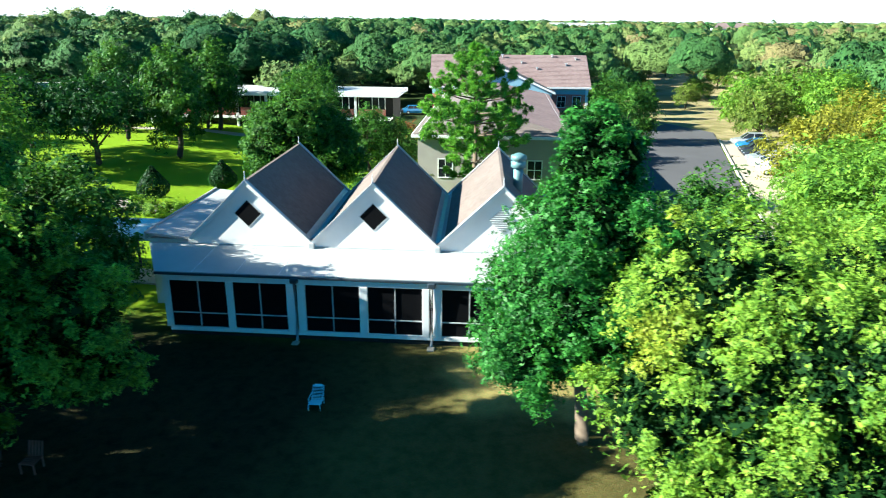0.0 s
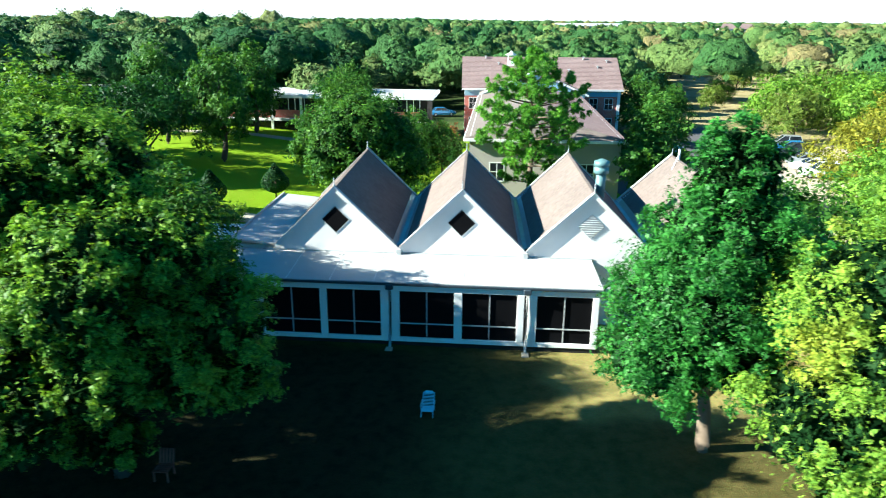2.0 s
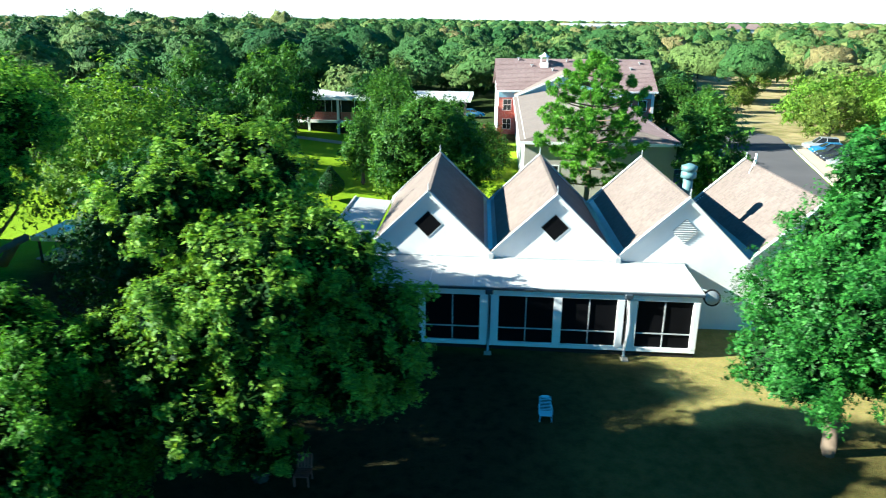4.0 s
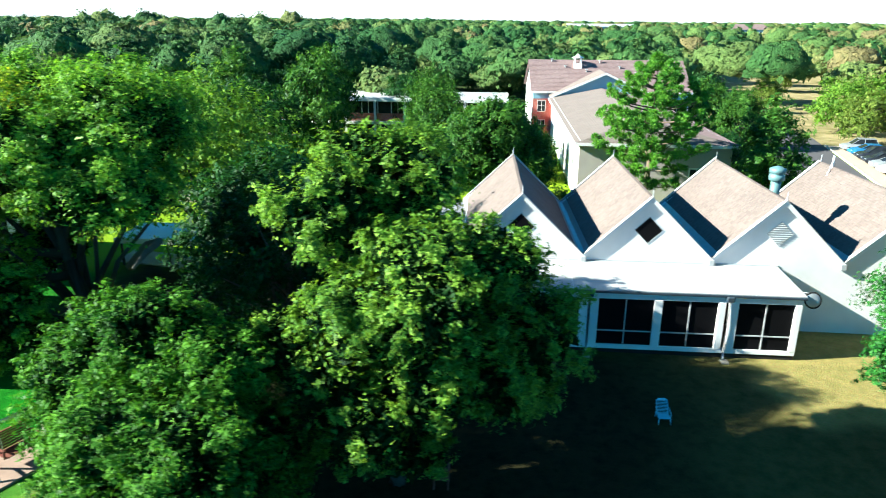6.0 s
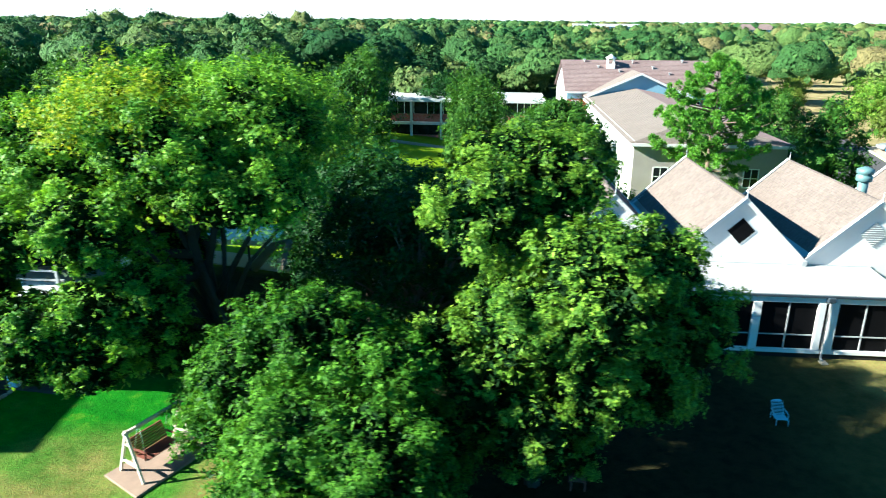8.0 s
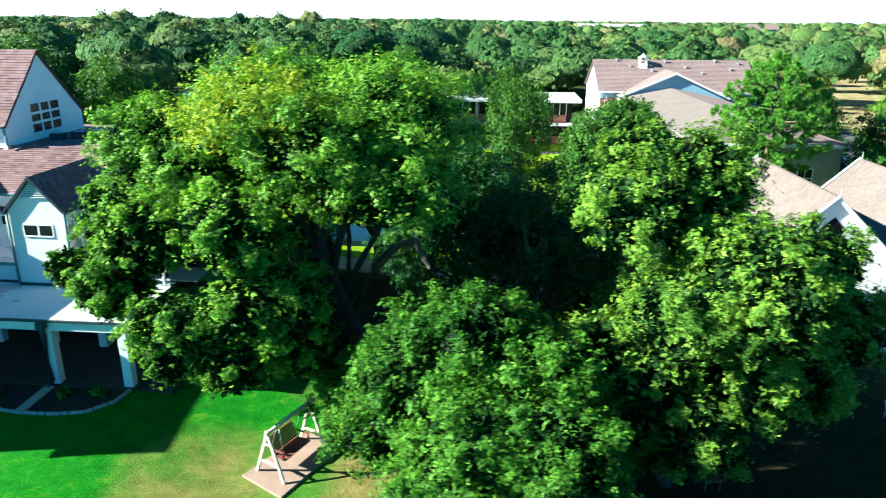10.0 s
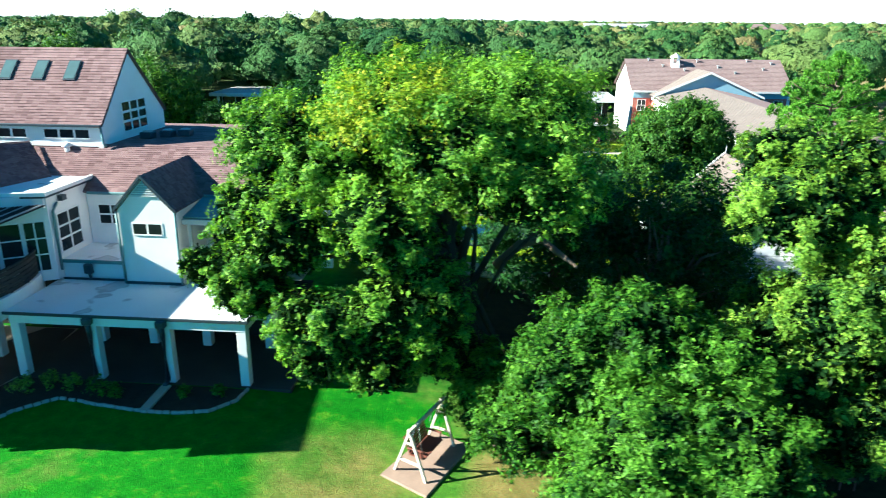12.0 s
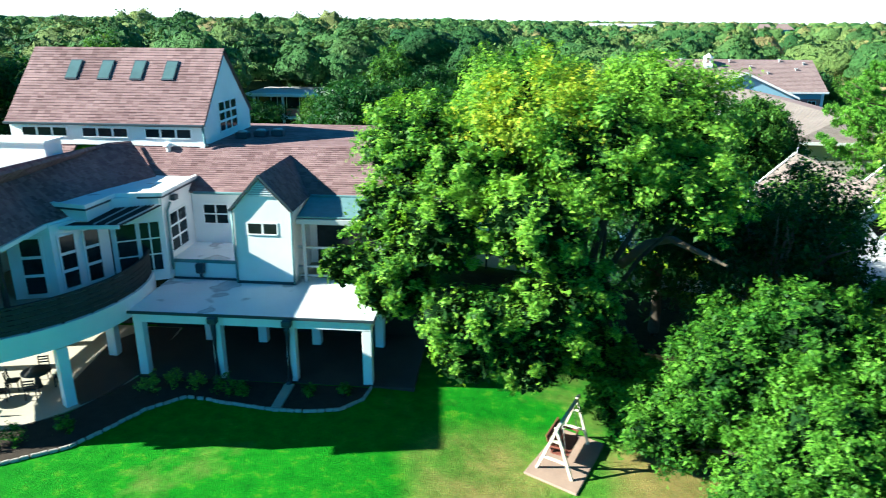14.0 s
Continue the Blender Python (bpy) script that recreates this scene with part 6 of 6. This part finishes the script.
box("gallery_floor", (FX0, FY - 1.0, 0.9), (FX1, FY + 1.0, 1.18), TRIM, flat, 0)
x = FX0
while x < FX1 - 1:
    box("pier", (x, FY - 1.0, -1.6), (x + 0.3, FY - 0.7, 3.94), TRIM, flat, 0)
    box("spandrel", (x + 0.3, FY - 0.05, 1.2), (x + 4.05, FY + 0.1, 2.25), BRICK, flat, 0)
    box("spandrel", (x + 0.3, FY - 0.05, -1.6), (x + 4.05, FY + 0.1, -0.6), BRICK, flat, 0)
    w = box("window", (x + 0.3, FY + 0.0, 2.25), (x + 4.05, FY + 0.06, 3.94), GLASS, flat, 0)
    for k in (0.0, 1.85, 2.75, 3.6):
        box("glazing_bar", (x + 0.35 + k, FY - 0.06, 2.25), (x + 0.45 + k, FY - 0.002, 3.94), TRIM, w, 0)
    w = box("window", (x + 0.3, FY + 0.0, -0.6), (x + 4.05, FY + 0.06, 0.9), GLASS, flat, 0)
    x += 4.05

# ---- drive and parking ----
def sheet(name, pts, z, material, label, thick=0.06):
    o = prism(name, [(x, y, z - thick) for x, y in pts], (0, 0, thick), material, None)
    return tagged(o, label, "paving", kind="structure")


sheet("road", [(10.9, 40), (18.0, 40), (29.6, 97), (31.0, 104), (24.5, 116), (12.5, 100), (9.0, 80), (6.8, 66)], -1.58, ASPHALT, "grey asphalt drive and turning place")
sheet("parking_area", [(18.5, 40), (33, 40), (41, 98), (30.1, 97)], -1.575, PALELOT, "pale sunlit parking bays")
def footpath(a, b, width, label):
    """A slab path that follows the fall of the ground."""
    a, b = Vector(a), Vector(b)
    n = max(2, int((b - a).length / 1.5))
    side = Vector((-(b - a).y, (b - a).x)).normalized() * width / 2
    vs, fs = [], []
    for i in range(n + 1):
        p = a.lerp(b, i / n)
        for q in (p - side, p + side):
            z = max(ground_z(q.x, q.y), ground_z(p.x, p.y)) + 0.07
            vs += [(q.x, q.y, z), (q.x, q.y, z - 0.3)]
    for i in range(n):
        k = i * 4
        fs += [(k, k + 4, k + 6, k + 2), (k, k + 1, k + 5, k + 4), (k + 2, k + 6, k + 7, k + 3)]
    o = mesh_ob("path", vs, fs, CONCRETE, None)
    return tagged(o, label, "path", kind="structure")


footpath((-48, 87.3), (-12, 85.3), 1.5, "pale concrete footpath before the far building")
footpath((-42, 53.4), (-19.4, 51.6), 2.2, "pale concrete footpath by the hall")
kerb_pts = [(18.25, 40), (29.85, 97)]
k = bar("kerb", (*kerb_pts[0], -1.53), (*kerb_pts[1], -1.53), 0.18, 0.2, KERB, None)
tagged(k, "pale concrete kerb between drive and bays", "kerb", kind="structure")
for j in range(7):
    y = 70 + j * 2.6
    l = bar("bay_line", (9.6, y, -1.572), (13.6, y + 0.6, -1.572), 0.1, 0.008, TRIM, None)
    tagged(l, "white painted parking line", "marking", "bay lines", "structure")


def car_paint(name, col):
    m, nt, b = node_mat(name, 0.25, 0.5, 0.2)
    v = coords(nt)
    n = noise_tex(nt, 1.5, vec=v)
    link(nt, ramp(nt, n.outputs["Fac"], [(0.3, tuple(c * 0.85 for c in col)), (0.7, col)]).outputs[0], b.inputs["Base Color"])
    return m


PAINTS = {"white": car_paint("white_paint", (0.75, 0.75, 0.74)), "dark": car_paint("dark_paint", (0.03, 0.035, 0.045)), "silver": car_paint("silver_paint", (0.35, 0.37, 0.39)), "blue": car_paint("blue_paint", (0.04, 0.22, 0.45)), "red": car_paint("maroon_paint", (0.12, 0.03, 0.03))}


def car(at, turn, paint, label, suv=False):
    """A parked car: shell of lofted sections, glasshouse, wheels and lamps; nose to +x before its turn."""
    root = thing("parked_car", (0, 0, 0), label, "car", "parked cars")
    top = 1.68 if suv else 1.45
    prof = [(-2.2, 0.45, 0.85), (-2.15, 0.3, 0.95), (-1.6, 0.25, 1.0), (0.9, 0.25, 0.98), (1.7, 0.28, 0.86), (2.15, 0.32, 0.72), (2.25, 0.42, 0.62)]
    vs, fs = [], []
    for x, z0, z1 in prof:
        w = 0.90 - (0.14 if abs(x) > 2.1 else 0)
        vs += [(x, -w, z0), (x, -w - 0.02, (z0 + z1) / 2), (x, -w + 0.08, z1), (x, w - 0.08, z1), (x, w + 0.02, (z0 + z1) / 2), (x, w, z0)]
    for i in range(len(prof) - 1):
        for j in range(6):
            fs.append((i * 6 + j, i * 6 + (j + 1) % 6, (i + 1) * 6 + (j + 1) % 6, (i + 1) * 6 + j))
    fs += [tuple(range(6))[::-1], tuple(len(vs) - 6 + j for j in range(6))]
    mesh_ob("body", vs, fs, PAINTS[paint], root, smooth=False)
    back_x = -2.05 if suv else -1.55
    gv = [(back_x, -0.78, 0.96), (1.1, -0.78, 0.96), (1.1, 0.78, 0.96), (back_x, 0.78, 0.96), (back_x + 0.35, -0.62, top - 0.04), (0.25, -0.62, top - 0.04), (0.25, 0.62, top - 0.04), (back_x + 0.35, 0.62, top - 0.04)]
    mesh_ob("glasshouse", gv, [(0, 1, 5, 4), (1, 2, 6, 5), (2, 3, 7, 6), (3, 0, 4, 7), (4, 5, 6, 7)], GLASS, root, "tinted windows")
    box("roof", (back_x + 0.32, -0.63, top - 0.05), (0.28, 0.63, top), PAINTS[paint], root, 0.04)
    for s in (-1, 1):
        bar("pillar", (0.25, s * 0.63, top - 0.04), (1.1, s * 0.79, 0.97), 0.07, 0.05, PAINTS[paint], root)
        bar("pillar", (back_x + 0.35, s * 0.63, top - 0.04), (back_x, s * 0.79, 0.97), 0.10, 0.05, PAINTS[paint], root)
        bar("pillar", (-0.4, s * 0.64, top - 0.04), (-0.35, s * 0.80, 0.97), 0.08, 0.03, PAINTS[paint], root)
        box("headlight", (2.1, s * 0.6 - 0.17, 0.62), (2.22, s * 0.6 + 0.17, 0.74), METAL, root, 0.02)
        box("tail_light", (-2.24, s * 0.66 - 0.12, 0.72), (-2.14, s * 0.66 + 0.12, 0.92), PAINTS["red"], root, 0.02)
        for x in (-1.35, 1.38):
            w = tube("tyre", [(x, s * 0.70, 0.33), (x, s * 0.72, 0.33), (x, s * 0.90, 0.33), (x, s * 0.92, 0.33)], [0.28, 0.33, 0.33, 0.28], TYRE, root, 16)
            tube("rim", [(x, s * 0.91, 0.33), (x, s * 0.93, 0.33)], [0.2, 0.17], METAL, w, 12)
    root.matrix_basis = pose(at[0], at[1], -1.575, 0, 0, turn)
    return root


for x, y, paint, lab, suv in [(29.3, 78.2, "white", "white sedan parked nose-in on pale paving", False), (29.9, 81.2, "silver", "silver car in the parking row", False), (30.4, 84.1, "dark", "dark sedan in the parking row", False), (30.9, 87.0, "dark", "black estate car in the parking row", True), (31.5, 90.0, "blue", "blue-grey car in the parking row", False), (31.9, 93.2, "silver", "silver hatchback at the row's end", True), (29.0, 74.8, "white", "white van-like car near the yellow tree", True)]:
    car((x + 0.6, y), 172 + 2 * math.sin(y), paint, lab, suv)
for x, y, paint, lab in [(15.6, 84.5, "blue", "blue car parked in tree shade"), (16.0, 88.0, "blue", "light blue car parked in tree shade"), (14.2, 81.0, "dark", "dark car parked in tree shade"), (12.0, 68.0, "dark", "dark car parked beside the wing"), (14.0, 46.5, "blue", "blue car parked close to the hall"), (16.8, 54.5, "blue", "pale blue car parked on the drive")]:
    car((x, y), 12, paint, lab)
for x, y, t, paint in [(-18.5, 118, 15, "dark"), (-14.5, 119, 15, "blue")]:
    car((x, y), t, paint, "car parked far behind the brick building")

# ---- covered walkway between the house and the hall ----
walkway = thing("covered_walkway", (-29.0, 38.6, -0.9), "covered walkway with a flat white roof on slim dark posts", "walkway")
box("roof", (-37.6, 36.9, 1.52), (-19.4, 40.3, 1.66), MEMBRANE, walkway, 0.02, "pale flat roof with dried puddle stains")
for y0, y1 in ((36.8, 36.895), (40.305, 40.4)):
    box("fascia", (-37.6, y0, 1.38), (-19.4, y1, 1.70), TRIM, walkway, 0.01)
for k in range(7):
    x = -37.3 + k * 2.93
    for y in (37.1, 40.1):
        box("post", (x - 0.06, y - 0.06, ground_z(x, y) - 0.2), (x + 0.06, y + 0.06, 1.52), DECKDARK, walkway, 0.008)
footpath((-38, 38.6), (-19.6, 38.6), 2.2, "pale concrete path under the covered walkway")

# ---- garden swing on its paved pad ----
SZ = -0.62
pad = prism("swing_pad", [(-32.6, 17.45, SZ - 0.3), (-30.9, 16.4, SZ - 0.3), (-29.6, 19.4, SZ - 0.3), (-31.1, 20.3, SZ - 0.3)], (0, 0, 0.32), PADMAT, None, bevel=0.02)
tagged(pad, "reddish paved pad under the garden swing", "paving", kind="structure")
sw = thing("garden_swing", (-31.0, 18.4, SZ + 0.02), "whitewashed timber A-frame swing with a dark slatted bench", "swing")
n1, n2, f1, f2 = Vector((-32.15, 17.75, SZ + 0.02)), Vector((-31.0, 17.1, SZ + 0.02)), Vector((-31.2, 19.75, SZ + 0.02)), Vector((-30.2, 19.3, SZ + 0.02))
na, fa = (n1 + n2) / 2 + Vector((0, 0, 1.72)), (f1 + f2) / 2 + Vector((0, 0, 1.72))
ax_d = (fa - na).normalized()
for foot, apex in ((n1, na), (n2, na), (f1, fa), (f2, fa)):
    bar("leg", foot, apex + (apex - foot).normalized() * 0.10, 0.08, 0.08, TIMBER, sw)
for a, b, apex in ((n1, n2, na), (f1, f2, fa)):
    bar("cross_piece", a.lerp(apex, 0.32), b.lerp(apex, 0.32), 0.08, 0.06, TIMBER, sw)
    bar("cross_piece", a.lerp(apex, 0.74), b.lerp(apex, 0.74), 0.08, 0.06, TIMBER, sw)
bar("top_beam", na - ax_d * 0.10, fa + ax_d * 0.30, 0.09, 0.11, TIMBER, sw)
acr = Vector((ax_d.y, -ax_d.x, 0))
mid = (na + fa) / 2
seat_c = mid + Vector((0, 0, -1.25))
for j in range(7):
    c = seat_c + acr * (-0.26 + 0.09 * j)
    bar("seat_slat", c - ax_d * 0.68, c + ax_d * 0.68, 0.08, 0.03, REDWOOD, sw)
for j in range(7):
    c = seat_c - acr * (0.29 + 0.035 * j) + Vector((0, 0, 0.08 + 0.085 * j))
    bar("back_slat", c - ax_d * 0.68, c + ax_d * 0.68, 0.045, 0.062, REDWOOD, sw)
for s in (-1, 1):
    bar("arm_rest", seat_c + ax_d * 0.68 * s - acr * 0.35 + Vector((0, 0, 0.27)), seat_c + ax_d * 0.68 * s + acr * 0.28 + Vector((0, 0, 0.27)), 0.07, 0.04, REDWOOD, sw)
    bar("arm_post", seat_c + ax_d * 0.68 * s + acr * 0.22 + Vector((0, 0, -0.04)), seat_c + ax_d * 0.68 * s + acr * 0.22 + Vector((0, 0, 0.27)), 0.05, 0.05, REDWOOD, sw)
    for e in (-0.30, 0.22):
        tube("chain", [seat_c + ax_d * 0.68 * s + acr * e + Vector((0, 0, 0.25)), mid + ax_d * 0.62 * s + acr * e * 0.15], 0.012, METAL, sw, 5)

# ---- plastic lounge chair on the shaded lawn ----
cx, cy, cz = -7.25, 24.95, ground_z(-7.25, 24.95) + 0.01
ch = thing("lounge_chair", (cx, cy, cz), "pale blue plastic reclining lounge chair on bare lawn", "chair")
for s in (-1, 1):
    tube("frame_rail", [(cx + s * 0.31, cy - 0.62, cz + 0.34), (cx + s * 0.31, cy + 0.05, cz + 0.30), (cx + s * 0.30, cy + 0.55, cz + 0.92)], 0.025, PLASTIC, ch)
    for y in (-0.55, 0.30):
        tube("leg", [(cx + s * 0.31, cy + y, cz + 0.32), (cx + s * 0.33, cy + y - 0.05, cz - 0.02)], 0.025, PLASTIC, ch)
    tube("arm_rest", [(cx + s * 0.35, cy - 0.35, cz + 0.32), (cx + s * 0.36, cy - 0.33, cz + 0.55), (cx + s * 0.35, cy + 0.28, cz + 0.58)], 0.028, PLASTIC, ch)
for j in range(9):
    y = cy - 0.58 + j * 0.075
    z = cz + 0.35 - 0.005 * j
    box("seat_strap", (cx - 0.30, y, z), (cx + 0.30, y + 0.06, z + 0.012), PLASTIC, ch, 0)
for j in range(10):
    f = (j + 0.5) / 10
    p = Vector((cx, cy + 0.08, cz + 0.33)).lerp(Vector((cx, cy + 0.55, cz + 0.95)), f)
    bar("back_strap", p - Vector((0.30, 0, 0)), p + Vector((0.30, 0, 0)), 0.06, 0.015, PLASTIC, ch)
box("head_pad", (cx - 0.22, cy + 0.50, cz + 0.86), (cx + 0.22, cy + 0.60, cz + 1.0), PLASTIC, ch, 0.03)

ch.scale = (0.76, 0.76, 0.76)

# ---- planting bed with a stone edge ----
edge = [(-53.5, 14.6), (-51.6, 14.9), (-49.95, 15.35), (-48.3, 16.45), (-47.5, 17.8), (-46.8, 19.1), (-45.7, 20.1), (-44.9, 20.0), (-44.0, 19.8), (-42.1, 19.5), (-40.6, 19.5), (-39.5, 19.75), (-38.75, 20.6), (-38.6, 21.5)]
bed = prism("planting_bed", [(x, y, -0.2) for x, y in edge] + [(-48.3, 21.6, -0.2), (-49.6, 18.6, -0.2), (-51.6, 16.9, -0.2), (-53.5, 16.6, -0.2)], (0, 0, 0.23), MULCH, None)
tagged(bed, "dark mulch planting bed before the porch", "planting bed", kind="structure")
er = random.Random(3)
stones = thing("bed_edging", (-45.0, 19.0, 0.0), "winding row of pale edging stones", "edging")
tot = []
for a, b in zip(edge[:-1], edge[1:]):
    L = math.hypot(b[0] - a[0], b[1] - a[1])
    m = max(1, int(L / 0.27))
    for j in range(m):
        f = (j + 0.5) / m
        tot.append((a[0] + (b[0] - a[0]) * f, a[1] + (b[1] - a[1]) * f, math.degrees(math.atan2(b[1] - a[1], b[0] - a[0]))))
bm = bmesh.new()
bmesh.ops.create_cube(bm, size=1, matrix=Matrix.Diagonal((0.265, 0.10, 0.13, 1)))
bmesh.ops.bevel(bm, geom=bm.edges[:], offset=0.018, segments=1, affect="EDGES")
st_me = bpy.data.meshes.new("stone")
bm.to_mesh(st_me)
bm.free()
st_me.materials.append(STONE)
for x, y, a in tot:
    o = new("stone", st_me)
    o.parent = stones
    o.matrix_basis = pose(x + 45.0 + er.uniform(-0.02, 0.02), y - 19.0 + er.uniform(-0.02, 0.02), 0.06, er.uniform(-4, 4), er.uniform(-4, 4), a + er.uniform(-3, 3))
for i, (x, y, r, h) in enumerate([(-45.6, 20.9, 0.4, 0.45), (-44.3, 20.6, 0.55, 0.6), (-43.6, 20.5, 0.35, 0.35), (-47.3, 20.4, 0.5, 0.5), (-49.0, 17.5, 0.4, 0.4), (-50.3, 16.5, 0.55, 0.5), (-51.2, 16.0, 0.5, 0.5), (-41.0, 20.8, 0.35, 0.3), (-39.6, 20.9, 0.3, 0.3), (-46.6, 21.0, 0.45, 0.4), (-52.2, 15.7, 0.5, 0.4)]):
    shrub("bed_plant", (x, y, 0.02), (r * 0.8, r * 0.8, h * 0.8), 360, 0.14, LEAF_YELLOW if i % 3 == 0 else LEAF_LOW, 200 + i, "small leafy plant in dark mulch", lobes=8, lobe=0.55, group="bed plants")
dr = box("drain_channel", (-42.15, 19.6, 0.03), (-41.75, 21.4, 0.12), CONCRETE, None, 0.02)
tagged(dr, "pale concrete drain channel through the bed", "drain")
dr.rotation_euler = (0, 0, 0)
# patio furniture under the balcony
for x, y in ((-51.9, 20.3), (-53.4, 18.9)):
    tb = thing("patio_table", (x, y, 0.03), "round dark metal patio table", "table", "patio furniture")
    tube("top", [(x, y, 0.72), (x, y, 0.75)], 0.55, DECKDARK, tb, 20)
    tube("pedestal", [(x, y, 0.03), (x, y, 0.72)], [0.16, 0.05], DECKDARK, tb, 10)
    for a in (0, 90, 180, 270):
        px, py = x + 0.85 * math.cos(radians(a + 20)), y + 0.85 * math.sin(radians(a + 20))
        c = thing("patio_chair", (px, py, 0.03), "dark metal patio chair at a round table", "chair", "patio furniture")
        box("seat", (px - 0.22, py - 0.22, 0.44), (px + 0.22, py + 0.22, 0.47), DECKDARK, c, 0.01, turn=a + 20)
        d = Vector((math.cos(radians(a + 20)), math.sin(radians(a + 20)), 0))
        t = Vector((-d.y, d.x, 0))
        for s in (-1, 1):
            for e in (-1, 1):
                bar("leg", Vector((px, py, 0.03)) + d * 0.19 * e + t * 0.19 * s, Vector((px, py, 0.44)) + d * 0.19 * e + t * 0.19 * s, 0.03, 0.03, DECKDARK, c)
            bar("back_post", Vector((px, py, 0.46)) + d * 0.2 + t * 0.19 * s, Vector((px, py, 0.9)) + d * 0.26 + t * 0.19 * s, 0.03, 0.03, DECKDARK, c)
        for z in (0.62, 0.74, 0.86):
            bar("back_slat", Vector((px, py, z)) + d * 0.23 + t * 0.2, Vector((px, py, z)) + d * 0.23 - t * 0.2, 0.03, 0.05, DECKDARK, c)
# far buildings on the horizon
fb = thing("far_hall", (66, 620, -1.6), "long low pale building far off among the trees", "building")
box("hall", (40, 618, -1.6), (95, 640, 10.2), TRIM, fb, 0)
courses("roof", (39, 617, 10.1), (96, 617, 10.1), (96, 629, 12.4), (39, 629, 12.4), WHITEROOF, fb, 1.5, 0.03)
for x, y, w in ((176, 600, 14), (193, 606, 15)):
    h = thing("far_house", (x, y, -1.6), "grey-roofed house far off among the trees", "building", "far houses")
    box("wall", (x - w / 2, y, -1.6), (x + w / 2, y + 10, 9.0), TRIM, h, 0)
    courses("roof", (x - w / 2 - 0.6, y - 0.6, 8.8), (x + w / 2 + 0.6, y - 0.6, 8.8), (x + w / 4, y + 5, 13.0), (x - w / 4, y + 5, 13.0), PINK_SHINGLE, h, 0.8, 0.03)
    for k in (-0.3, 0.05, 0.35):
        box("window", (x + k * w - 0.6, y - 0.05, 5.5), (x + k * w + 0.6, y - 0.002, 7.2), GLASS, h, 0)

# small red chair in the deep shade of the pecan
rx, ry = -16.2, 19.7
rz = ground_z(rx, ry)
rc = thing("garden_chair", (rx, ry, rz), "low maroon garden chair in deep shade under a tree", "chair")
for sx in (-0.25, 0.25):
    for sy in (-0.25, 0.25):
        box("leg", (rx + sx - 0.025, ry + sy - 0.025, rz), (rx + sx + 0.025, ry + sy + 0.025, rz + 0.4), REDWOOD, rc, 0)
for k in range(5):
    box("seat_slat", (rx - 0.28, ry - 0.28 + k * 0.115, rz + 0.4), (rx + 0.28, ry - 0.19 + k * 0.115, rz + 0.43), REDWOOD, rc, 0)
    bar("back_slat", (rx - 0.24 + k * 0.12, ry + 0.26, rz + 0.42), (rx - 0.24 + k * 0.12, ry + 0.42, rz + 0.95), 0.08, 0.02, REDWOOD, rc)
